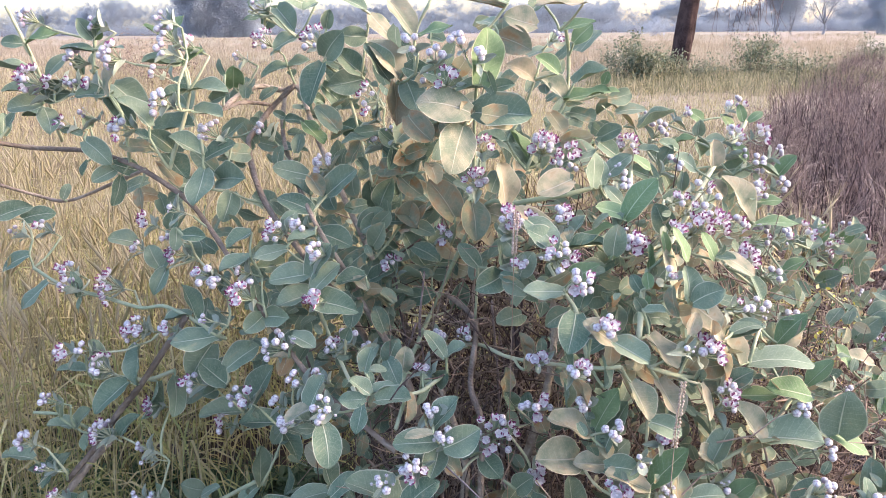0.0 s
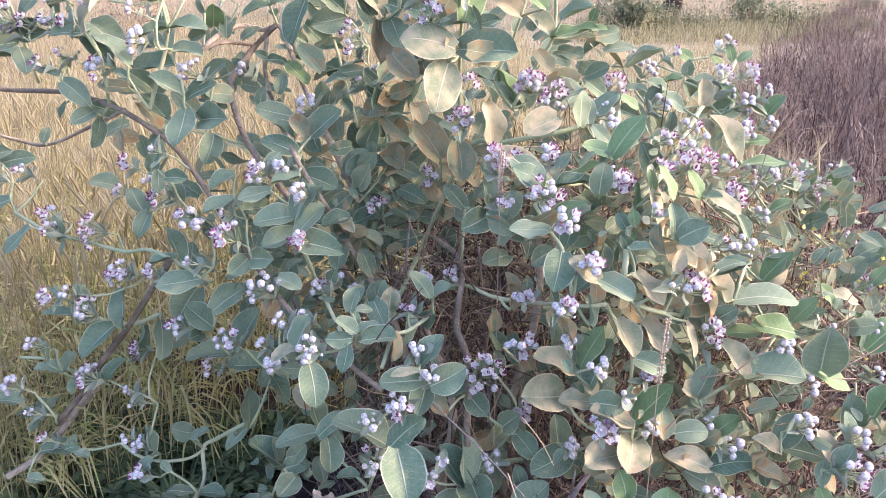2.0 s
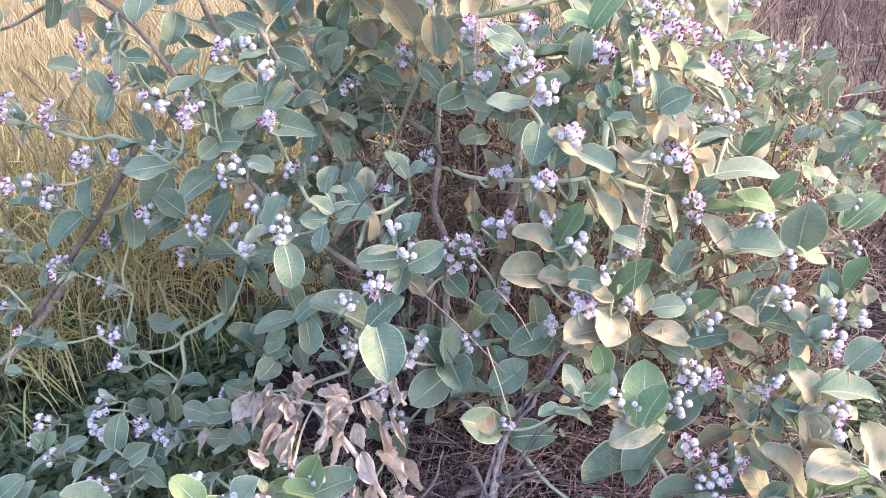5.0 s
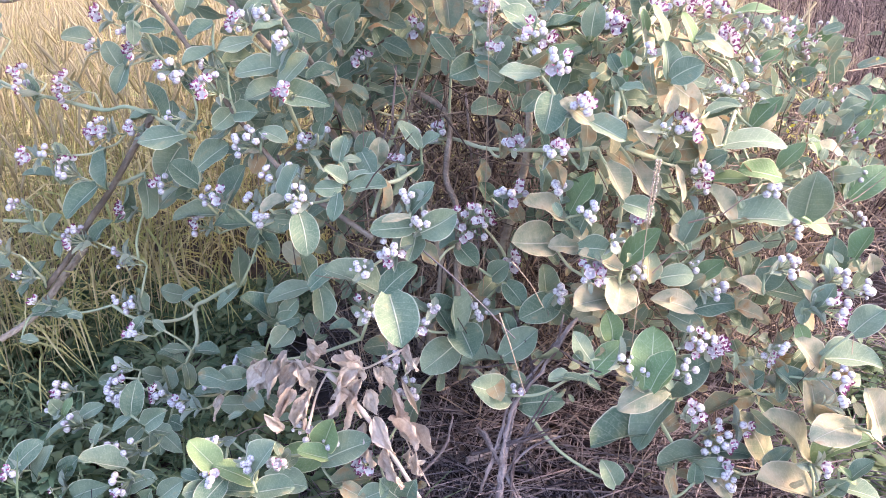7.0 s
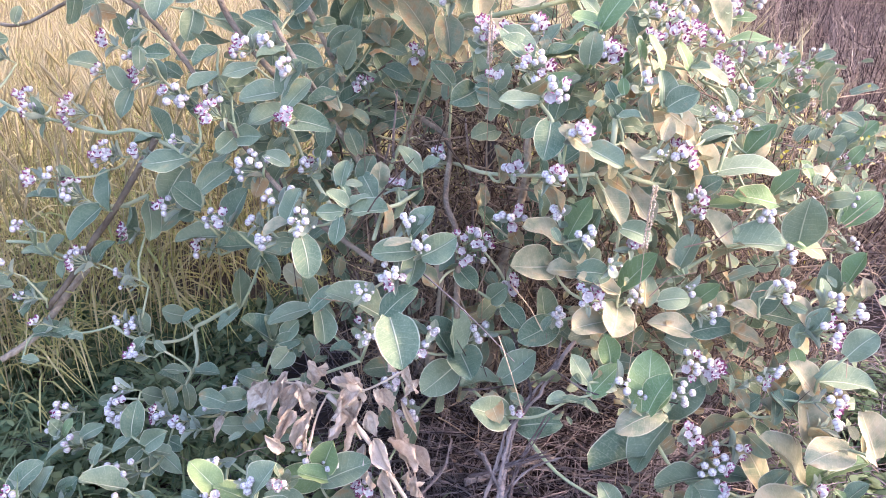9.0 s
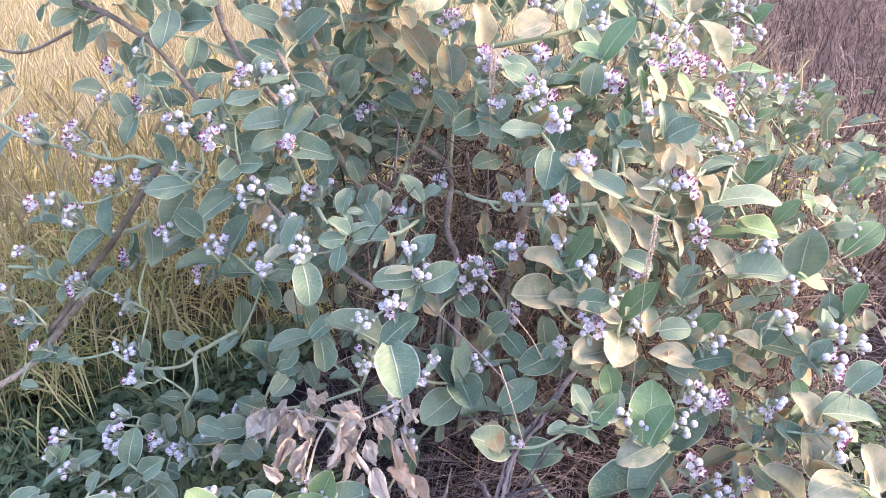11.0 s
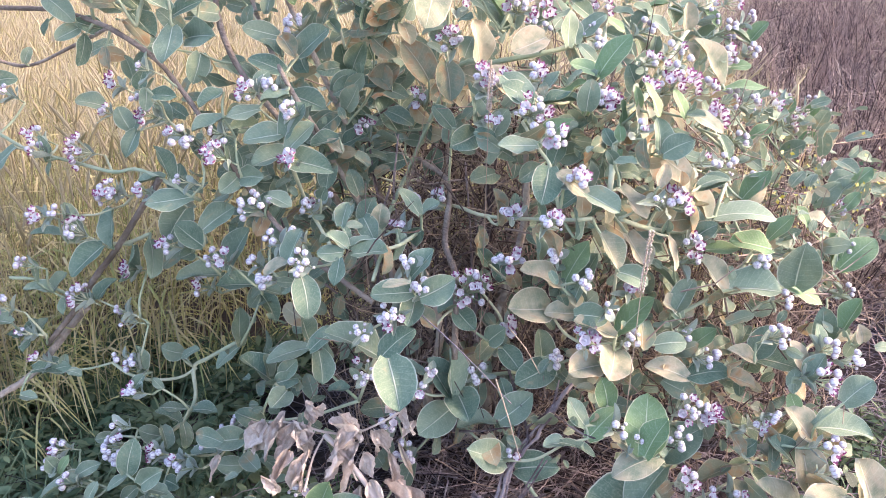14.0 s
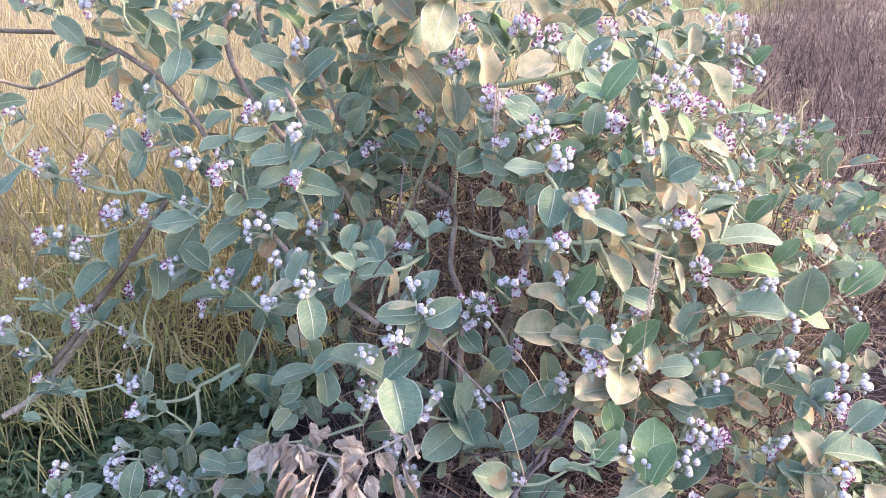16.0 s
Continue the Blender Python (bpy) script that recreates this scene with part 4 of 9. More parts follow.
branch("green", 0.0044, [(-1.048, 1.952, 0.878), (-0.955, 1.901, 0.849), (-0.845, 1.867, 0.831), (-0.73, 1.817, 0.819), (-0.642, 1.765, 0.838), (-0.496, 1.696, 0.788)])
branch("wood", 0.0077, [(-0.593, 1.732, 0.829), (-0.734, 1.776, 0.639), (-0.801, 1.785, 0.56), (-0.876, 1.801, 0.459), (-0.956, 1.793, 0.368)])
branch("green", 0.0046, [(-0.64, 1.754, 0.686), (-0.718, 1.775, 0.652), (-0.799, 1.776, 0.662)])
branch("green", 0.0041, [(-1.01, 1.786, 0.56), (-0.943, 1.79, 0.551), (-0.895, 1.795, 0.517), (-0.842, 1.796, 0.493)])
branch("green", 0.0043, [(-0.302, 1.699, 0.959), (-0.289, 1.691, 0.883), (-0.256, 1.707, 0.769), (-0.163, 1.432, 0.753)])
branch("green", 0.0036, [(0.206, 1.557, 1), (0.232, 1.493, 0.962), (0.251, 1.453, 0.935), (0.266, 1.411, 0.856)])
branch("green", 0.0042, [(0.001, 1.575, 0.759), (-0.044, 1.487, 0.762), (-0.076, 1.454, 0.76), (-0.096, 1.401, 0.721)])
branch("green", 0.0041, [(0.013, 1.741, 0.754), (0.076, 1.694, 0.773), (0.143, 1.577, 0.79), (0.273, 1.409, 0.844), (0.325, 1.391, 0.854)])
branch("wood", 0.0069, [(-0.001, 1.901, 0.823), (0.066, 1.766, 0.8), (0.051, 1.563, 0.739), (0.073, 1.519, 0.67), (0.07, 1.476, 0.499)])
branch("green", 0.0044, [(0.378, 1.391, 0.853), (0.442, 1.427, 0.82), (0.536, 1.478, 0.79), (0.597, 1.491, 0.796)])
branch("green", 0.0039, [(0.597, 1.491, 0.796), (0.605, 1.494, 0.843), (0.638, 1.551, 0.868)])
branch("green", 0.0045, [(0.529, 1.476, 0.591), (0.642, 1.49, 0.657), (0.705, 1.521, 0.725)])
branch("green", 0.0031, [(0.383, 1.401, 0.673), (0.386, 1.407, 0.751)])
branch("green", 0.0053, [(0.355, 1.396, 0.908), (0.389, 1.499, 1.005), (0.481, 1.629, 1.05), (0.656, 1.979, 1.118), (0.757, 2.124, 1.167), (0.813, 2.21, 1.209)])
branch("green", 0.0044, [(-0.615, 1.781, 1.159), (-0.581, 1.861, 1.32), (-0.607, 1.888, 1.413), (-0.633, 1.882, 1.46)])
branch("green", 0.0043, [(-0.943, 1.975, 1.197), (-0.932, 1.9, 1.338), (-0.941, 1.882, 1.403), (-0.957, 1.869, 1.464), (-0.97, 1.859, 1.513)])
branch("green", 0.0037, [(-0.725, 1.837, 1.163), (-0.722, 1.814, 1.281), (-0.784, 1.849, 1.366), (-0.781, 1.859, 1.439)])
branch("green", 0.0035, [(-0.179, 1.946, 1.086), (-0.208, 1.987, 1.191), (-0.259, 2.002, 1.354), (-0.377, 2.073, 1.447), (-0.494, 2.108, 1.502)])
branch("wood", 0.009, [(-0.858, 1.838, 0.453), (-0.914, 1.838, 0.391), (-0.995, 1.772, 0.298), (-1.06, 1.711, 0.268)])
branch("green", 0.0053, [(-0.467, 1.764, 0.386), (-0.556, 1.801, 0.318), (-0.593, 1.791, 0.296), (-0.582, 1.739, 0.238), (-0.601, 1.685, 0.207), (-0.629, 1.631, 0.203), (-0.668, 1.576, 0.203)])
branch("green", 0.0042, [(-0.585, 1.791, 0.296), (-0.626, 1.769, 0.28), (-0.687, 1.74, 0.292), (-0.74, 1.741, 0.309), (-0.789, 1.769, 0.327)])
branch("green", 0.0039, [(-0.872, 1.591, 0.182), (-0.819, 1.537, 0.147), (-0.732, 1.497, 0.151)])
branch("green", 0.0039, [(-0.14, 1.482, 0.392), (-0.106, 1.427, 0.51), (-0.089, 1.401, 0.564)])
branch("green", 0.004, [(0.445, 1.285, 0.379), (0.467, 1.278, 0.315), (0.521, 1.284, 0.22)])
branch("green", 0.0043, [(0.213, 1.529, 0.432), (0.125, 1.537, 0.415), (0.059, 1.494, 0.415)])
branch("green", 0.0051, [(0.309, 1.614, 1.028), (0.354, 1.651, 1.054), (0.394, 1.713, 1.082), (0.445, 1.932, 1.158)])
branch("wood", 0.0023, [(0.65, 1.506, 0.64), (0.659, 1.475, 0.582), (0.67, 1.427, 0.514)])
branch("wood", 0.002, [(0.769, 1.553, 0.688), (0.843, 1.621, 0.678), (0.963, 1.733, 0.665)])
leaf("green", -0.742, 1.871, 0.963, -0.809, 1.862, 0.982, 0.29, -0.64, 0.71, 0.042)
leaf("green", -0.665, 1.791, 0.929, -0.683, 1.792, 0.981, 0.5, -0.85, 0.18, 0.04)
leaf("green", -0.643, 1.776, 0.928, -0.668, 1.737, 0.883, 0.04, -0.77, 0.64, 0.037)
leaf("green", -0.559, 1.692, 0.841, -0.574, 1.709, 0.916, 0.89, -0.37, 0.26, 0.047)
leaf("green", -0.587, 1.749, 0.823, -0.651, 1.735, 0.829, 0.12, -0.05, 0.99, 0.04)
leaf("green", -0.507, 1.671, 0.805, -0.605, 1.645, 0.807, 0.13, -0.46, 0.88, 0.062)
leaf("green", -0.553, 1.774, 0.744, -0.588, 1.702, 0.684, 0.32, -0.69, 0.65, 0.067)
leaf("green", -0.501, 1.69, 0.679, -0.56, 1.696, 0.732, 0.39, -0.76, 0.52, 0.053)
leaf("green", -0.629, 1.781, 1.022, -0.613, 1.778, 1.064, 0.09, -0.99, -0.1, 0.031)
leaf("green", -0.607, 1.765, 1.027, -0.599, 1.726, 0.995, 0.42, -0.52, 0.74, 0.03)
leaf("green", -0.582, 1.734, 1.019, -0.528, 1.719, 1.018, -0.22, -0.81, 0.54, 0.031)
leaf("green", -0.618, 1.874, 0.973, -0.588, 1.835, 0.928, 0.15, -0.69, 0.71, 0.039)
leaf("green", -0.431, 1.741, 1.024, -0.482, 1.712, 0.998, -0.14, -0.52, 0.85, 0.039)
leaf("green", -0.429, 1.708, 0.972, -0.493, 1.679, 0.95, -0.13, -0.39, 0.91, 0.045)
leaf("green", -0.482, 1.693, 0.885, -0.498, 1.706, 0.943, 0.86, -0.4, 0.32, 0.037)
leaf("green", -0.723, 1.772, 0.743, -0.735, 1.712, 0.672, -0.55, -0.59, 0.59, 0.057)
leaf("green", -0.822, 1.729, 0.675, -0.818, 1.749, 0.767, 0.97, -0.25, 0.02, 0.057)
leaf("green", -0.898, 1.854, 0.835, -0.895, 1.867, 0.895, 0.98, -0.2, 0.01, 0.038)
leaf("green", -0.752, 1.746, 0.659, -0.828, 1.698, 0.616, -0.15, -0.52, 0.84, 0.061)
leaf("green", -0.689, 1.76, 0.656, -0.689, 1.7, 0.585, 1, 0.03, -0.01, 0.057)
leaf("green", -0.636, 1.734, 0.678, -0.615, 1.675, 0.609, 0.86, -0.23, 0.45, 0.057)
leaf("green", -0.927, 1.749, 0.564, -0.926, 1.762, 0.621, 1, 0.02, -0.03, 0.035)
leaf("green", -0.895, 1.752, 0.537, -0.958, 1.743, 0.553, 0.27, -0.16, 0.95, 0.04)
leaf("green", -0.901, 1.763, 0.531, -0.86, 1.77, 0.579, -0.49, -0.69, 0.53, 0.039)
leaf("green", -0.793, 1.76, 0.51, -0.758, 1.77, 0.565, -0.55, -0.69, 0.47, 0.04)
leaf("green", -0.798, 1.763, 0.509, -0.853, 1.752, 0.516, 0.16, -0.18, 0.97, 0.034)
leaf("green", -0.872, 1.765, 0.514, -0.881, 1.738, 0.482, -0.34, -0.67, 0.66, 0.026)
leaf("green", -0.983, 1.805, 0.395, -1.054, 1.792, 0.408, 0.19, 0.04, 0.98, 0.045)
leaf("green", -1.009, 1.803, 0.4, -0.98, 1.808, 0.433, -0.39, -0.8, 0.46, 0.027)
leaf("green", -0.985, 1.8, 0.389, -0.96, 1.81, 0.435, -0.31, -0.88, 0.35, 0.032)
leaf("green", -0.99, 1.794, 0.388, -1.009, 1.768, 0.359, -0.29, -0.6, 0.75, 0.026)
leaf("green", -0.626, 1.823, 0.32, -0.667, 1.791, 0.357, 0.75, -0.58, 0.33, 0.046)
leaf("green", -0.612, 1.766, 0.34, -0.568, 1.767, 0.371, -0.54, -0.29, 0.79, 0.033)
leaf("green", -0.707, 1.721, 0.32, -0.697, 1.738, 0.391, 0.93, -0.35, -0.06, 0.045)
leaf("green", -0.684, 1.687, 0.337, -0.715, 1.66, 0.31, -0.17, -0.6, 0.78, 0.03)
leaf("green", -0.639, 1.677, 0.305, -0.66, 1.683, 0.335, 0.65, -0.51, 0.56, 0.022)
leaf("green", -0.939, 1.756, 0.314, -0.888, 1.745, 0.333, -0.35, -0.82, 0.45, 0.031)
leaf("green", -0.912, 1.765, 0.325, -0.898, 1.761, 0.36, 0.09, -0.98, -0.15, 0.023)
leaf("green", -0.937, 1.753, 0.316, -0.971, 1.747, 0.324, 0.26, -0.3, 0.92, 0.021)
leaf("green", -0.895, 1.746, 0.319, -0.856, 1.733, 0.315, 0.03, -0.26, 0.97, 0.025)
leaf("green", -0.485, 1.745, 0.581, -0.584, 1.722, 0.587, 0.1, -0.18, 0.98, 0.062)
leaf("green", -0.54, 1.726, 0.648, -0.557, 1.684, 0.652, 0.78, -0.25, 0.58, 0.033)
leaf("green", -0.348, 1.703, 0.995, -0.418, 1.682, 0.989, 0.06, -0.44, 0.89, 0.045)
leaf("green", -0.296, 1.675, 0.946, -0.38, 1.656, 0.95, 0.17, -0.58, 0.8, 0.052)
leaf("green", -0.291, 1.666, 0.944, -0.245, 1.677, 1.013, -0.42, -0.81, 0.41, 0.051)
leaf("green", -0.284, 1.651, 0.917, -0.229, 1.658, 0.976, -0.47, -0.72, 0.51, 0.049)
leaf("green", -0.287, 1.668, 0.904, -0.369, 1.643, 0.897, 0.07, -0.49, 0.87, 0.052)
leaf("green", -0.29, 1.651, 0.893, -0.193, 1.621, 0.89, -0.19, -0.7, 0.68, 0.056)
leaf("green", -0.284, 1.708, 1.023, -0.343, 1.688, 1.014, -0.05, -0.28, 0.96, 0.038)
leaf("green", -0.301, 1.849, 0.994, -0.22, 1.815, 0.974, -0.08, -0.62, 0.78, 0.055)
leaf("green", -0.361, 1.742, 1.034, -0.334, 1.747, 1.07, -0.1, -0.97, 0.22, 0.029)
leaf("green", -0.415, 1.691, 0.851, -0.422, 1.705, 0.915, 0.75, -0.62, 0.21, 0.04)
leaf("green", -0.392, 1.665, 0.852, -0.335, 1.621, 0.864, -0.62, -0.69, 0.38, 0.043)
leaf("green", -0.404, 1.682, 0.849, -0.437, 1.637, 0.827, 0.45, -0.64, 0.63, 0.041)
leaf("green", -0.158, 1.908, 1.016, -0.205, 1.863, 0.993, 0.44, -0.72, 0.53, 0.044)
leaf("green", -0.155, 1.895, 1.008, -0.097, 1.881, 1.012, -0.21, -0.61, 0.77, 0.037)
leaf("dry", -0.109, 1.924, 1.037, -0.063, 1.851, 1.002, -0.34, -0.58, 0.74, 0.054)
leaf("green", -0.056, 1.938, 0.886, -0.105, 1.954, 0.967, 0.45, -0.79, 0.42, 0.058)
leaf("green", -0.049, 1.992, 0.911, -0.04, 2.006, 0.979, 0.73, -0.68, 0.05, 0.043)
leaf("green", -0.053, 1.943, 0.885, 0.037, 1.925, 0.904, -0.25, -0.33, 0.91, 0.057)
leaf("green", -0.031, 1.92, 0.82, -0.108, 1.898, 0.814, 0.13, -0.67, 0.73, 0.049)
leaf("pale", -0.179, 1.767, 0.881, -0.211, 1.771, 0.912, 0.49, -0.65, 0.58, 0.027)
leaf("green", -0.185, 1.866, 0.871, -0.122, 1.861, 0.902, -0.38, -0.63, 0.68, 0.043)
leaf("green", -0.188, 1.785, 0.909, -0.251, 1.762, 0.897, 0.02, -0.51, 0.86, 0.041)
leaf("dry", -0.21, 1.851, 0.857, -0.195, 1.804, 0.801, 0.72, -0.42, 0.55, 0.045)
leaf("dry", -0.11, 1.865, 0.792, -0.076, 1.865, 0.815, -0.37, -0.76, 0.54, 0.025)
leaf("green", -0.036, 1.929, 0.866, 0.009, 1.914, 0.863, -0.29, -0.92, 0.27, 0.03)
leaf("green", -0.146, 1.85, 0.852, -0.2, 1.832, 0.844, -0.03, -0.32, 0.95, 0.035)
leaf("green", -0.145, 1.888, 0.837, -0.138, 1.862, 0.806, 0.66, -0.5, 0.56, 0.025)
leaf("green", -0.138, 1.894, 0.844, -0.081, 1.874, 0.837, 0.03, -0.22, 0.98, 0.037)
leaf("green", -0.348, 1.679, 0.754, -0.33, 1.691, 0.813, -0.72, -0.6, 0.35, 0.038)
leaf("pale", -0.34, 1.624, 0.774, -0.376, 1.618, 0.78, 0.17, -0.07, 0.98, 0.023)
leaf("green", -0.336, 1.664, 0.723, -0.312, 1.678, 0.791, -0.62, -0.7, 0.37, 0.045)
leaf("green", -0.332, 1.631, 0.822, -0.279, 1.607, 0.806, 0.04, -0.48, 0.88, 0.037)
leaf("green", -0.158, 1.465, 0.812, -0.143, 1.475, 0.86, -0.35, -0.89, 0.3, 0.03)
leaf("green", -0.217, 1.63, 0.814, -0.203, 1.613, 0.846, -0.33, -0.88, -0.34, 0.026)
leaf("pale", -0.089, 1.541, 0.779, -0.081, 1.542, 0.831, 0.15, -0.99, -0.01, 0.037)
leaf("green", -0.003, 1.546, 0.806, -0.031, 1.559, 0.865, 0.7, -0.55, 0.45, 0.04)
leaf("green", 0.001, 1.574, 0.796, 0.042, 1.573, 0.823, -0.49, -0.42, 0.76, 0.03)
leaf("green", -0.145, 1.436, 0.777, -0.185, 1.439, 0.809, 0.52, -0.48, 0.7, 0.031)
leaf("green", -0.143, 1.444, 0.773, -0.103, 1.445, 0.801, -0.57, -0.13, 0.81, 0.029)
leaf("green", -0.154, 1.426, 0.773, -0.204, 1.416, 0.778, 0.21, -0.74, 0.64, 0.032)
leaf("green", -0.135, 1.432, 0.766, -0.065, 1.418, 0.778, -0.24, -0.39, 0.89, 0.044)
leaf("green", -0.159, 1.412, 0.767, -0.172, 1.377, 0.725, -0.42, -0.63, 0.66, 0.034)
leaf("green", -0.453, 1.695, 0.614, -0.405, 1.715, 0.716, -0.64, -0.64, 0.43, 0.069)
leaf("green", -0.265, 1.44, 0.746, -0.236, 1.453, 0.81, -0.64, -0.65, 0.41, 0.043)
leaf("pale", -0.264, 1.438, 0.747, -0.31, 1.416, 0.729, -0.21, -0.31, 0.93, 0.033)
leaf("green", -0.234, 1.401, 0.731, -0.215, 1.346, 0.678, 0.21, -0.64, 0.74, 0.051)
leaf("green", -0.396, 1.732, 0.558, -0.489, 1.72, 0.581, 0.27, -0.35, 0.9, 0.058)
leaf("green", -0.379, 1.67, 0.581, -0.312, 1.648, 0.575, 0.04, -0.13, 0.99, 0.043)
leaf("green", -0.383, 1.718, 0.539, -0.341, 1.677, 0.496, 0.38, -0.46, 0.81, 0.04)
leaf("green", -0.436, 1.669, 0.43, -0.425, 1.69, 0.521, 0.88, -0.47, -0, 0.057)
leaf("green", -0.466, 1.78, 0.364, -0.53, 1.747, 0.337, -0.26, -0.25, 0.93, 0.047)
leaf("green", -0.261, 1.6, 0.459, -0.357, 1.578, 0.463, 0.07, -0.13, 0.99, 0.06)
leaf("green", -0.237, 1.467, 0.531, -0.186, 1.474, 0.586, -0.63, -0.45, 0.64, 0.046)
leaf("green", -0.219, 1.465, 0.529, -0.209, 1.419, 0.475, 0.35, -0.68, 0.65, 0.045)
leaf("green", -0.342, 1.587, 0.376, -0.419, 1.595, 0.442, 0.62, -0.23, 0.75, 0.061)
leaf("green", -0.337, 1.562, 0.389, -0.28, 1.553, 0.41, -0.32, -0.79, 0.52, 0.038)
leaf("green", -0.354, 1.588, 0.391, -0.362, 1.601, 0.444, 0.88, -0.42, 0.23, 0.033)
leaf("green", -0.324, 1.57, 0.401, -0.287, 1.57, 0.445, -0.29, -0.93, 0.24, 0.036)
leaf("green", -0.251, 1.558, 0.495, -0.271, 1.574, 0.564, 0.8, -0.49, 0.35, 0.045)
leaf("green", -0.086, 1.375, 0.566, -0.19, 1.377, 0.628, 0.5, -0.21, 0.84, 0.074)
leaf("green", -0.082, 1.345, 0.581, -0.019, 1.352, 0.644, -0.56, -0.56, 0.61, 0.054)
leaf("green", -0.065, 1.321, 0.592, -0.042, 1.227, 0.536, 0.08, -0.5, 0.86, 0.076)
leaf("green", -0.017, 1.379, 0.707, -0.098, 1.363, 0.714, 0.18, -0.58, 0.79, 0.048)
leaf("green", -0.022, 1.388, 0.732, 0.023, 1.397, 0.792, -0.62, -0.56, 0.55, 0.046)
leaf("pale", -0.023, 1.35, 0.741, -0.075, 1.338, 0.744, 0.06, -0, 1, 0.032)
leaf("green", -0.003, 1.365, 0.702, 0.064, 1.363, 0.742, -0.22, -0.92, 0.31, 0.051)
leaf("dry", -0.076, 1.439, 0.78, -0.07, 1.402, 0.736, 0.86, -0.32, 0.39, 0.035)
leaf("dry", -0.037, 1.4, 0.76, -0.031, 1.378, 0.734, 0.69, -0.46, 0.55, 0.021)
leaf("green", -0.014, 1.402, 0.677, -0.029, 1.345, 0.65, 0.04, -0.44, 0.9, 0.043)
leaf("dry", 0.024, 1.456, 0.583, -0.013, 1.466, 0.634, 0.53, -0.67, 0.52, 0.039)
leaf("green", 0.058, 1.455, 0.421, 0.011, 1.473, 0.504, 0.64, -0.6, 0.49, 0.059)
leaf("green", -0.043, 1.471, 0.496, 0.007, 1.449, 0.484, 0.21, -0.06, 0.98, 0.034)
leaf("dry", 0.041, 1.882, 1.042, 0.077, 1.823, 0.987, -0.16, -0.72, 0.67, 0.054)
leaf("green", 0.123, 1.615, 0.974, 0.112, 1.628, 1.035, 0.59, -0.76, 0.27, 0.039)
leaf("green", 0.073, 1.747, 0.94, 0.037, 1.757, 0.995, 0.39, -0.83, 0.41, 0.039)
leaf("green", 0.117, 1.614, 0.96, 0.06, 1.559, 0.949, 0.5, -0.64, 0.58, 0.05)
leaf("green", 0.11, 1.559, 0.98, 0.152, 1.542, 0.973, -0.11, -0.61, 0.78, 0.028)
leaf("green", 0.149, 1.565, 0.972, 0.176, 1.573, 1.024, -0.23, -0.93, 0.28, 0.042)
leaf("green", 0.146, 1.653, 0.929, 0.203, 1.622, 0.907, -0.19, -0.79, 0.58, 0.042)
leaf("green", 0.224, 1.467, 0.975, 0.148, 1.456, 0.987, 0.21, -0.39, 0.9, 0.047)
leaf("pale", 0.223, 1.458, 0.964, 0.175, 1.445, 0.96, -0.06, -0.08, 1, 0.031)
leaf("fresh", 0.23, 1.507, 0.97, 0.295, 1.508, 1.024, -0.57, -0.43, 0.7, 0.051)
leaf("green", 0.264, 1.505, 0.926, 0.29, 1.52, 1.003, -0.82, -0.44, 0.36, 0.05)
leaf("green", 0.244, 1.432, 0.942, 0.222, 1.36, 0.897, 0.16, -0.55, 0.82, 0.053)
leaf("green", 0.239, 1.502, 0.922, 0.194, 1.477, 0.902, 0.18, -0.77, 0.61, 0.035)
leaf("pale", 0.305, 1.372, 0.908, 0.253, 1.378, 0.951, 0.4, -0.71, 0.57, 0.042)
leaf("green", 0.306, 1.377, 0.909, 0.363, 1.342, 0.883, 0, -0.61, 0.79, 0.043)
leaf("green", 0.333, 1.501, 0.873, 0.274, 1.473, 0.849, -0.24, -0.3, 0.92, 0.042)
leaf("green", 0.333, 1.498, 0.881, 0.349, 1.508, 0.932, 0.57, -0.82, -0.01, 0.033)
leaf("green", 0.29, 1.569, 0.925, 0.323, 1.524, 0.948, -0.83, -0.54, 0.13, 0.044)
leaf("green", 0.358, 1.63, 0.995, 0.299, 1.6, 0.966, -0.08, -0.6, 0.8, 0.044)
leaf("fresh", 0.326, 1.533, 1.021, 0.339, 1.544, 1.075, 0.26, -0.96, 0.13, 0.034)
leaf("green", 0.162, 1.56, 1.092, 0.22, 1.517, 1.052, -0.03, -0.7, 0.71, 0.05)
leaf("fresh", 0.27, 1.579, 1.034, 0.331, 1.58, 1.083, -0.62, -0.09, 0.78, 0.047)
leaf("green", 0.367, 1.448, 0.982, 0.35, 1.454, 1.012, -0.07, -0.98, 0.16, 0.023)
leaf("fresh", 0.376, 1.426, 0.995, 0.372, 1.432, 1.024, -0.24, -0.95, 0.19, 0.02)
leaf("green", 0.366, 1.423, 0.954, 0.348, 1.413, 0.981, 0.22, -0.96, -0.19, 0.022)
leaf("fresh", 0.372, 1.436, 0.951, 0.381, 1.441, 0.976, -0.78, -0.51, 0.38, 0.017)
leaf("green", 0.36, 1.389, 0.962, 0.397, 1.379, 0.966, -0.18, -0.3, 0.94, 0.024)
leaf("green", 0.375, 1.473, 0.929, 0.372, 1.44, 0.896, -0.1, -0.7, 0.71, 0.03)
leaf("fresh", 0.392, 1.497, 1.009, 0.397, 1.507, 1.056, 0.78, -0.63, 0.05, 0.03)
leaf("pale", 0.435, 1.481, 0.957, 0.423, 1.507, 1.075, 0.88, -0.45, 0.19, 0.074)
leaf("pale", 0.38, 1.422, 0.904, 0.42, 1.373, 0.852, 0.45, -0.46, 0.77, 0.05)
leaf("dry", 0.155, 1.486, 0.805, 0.157, 1.497, 0.854, 0.66, -0.73, 0.14, 0.03)
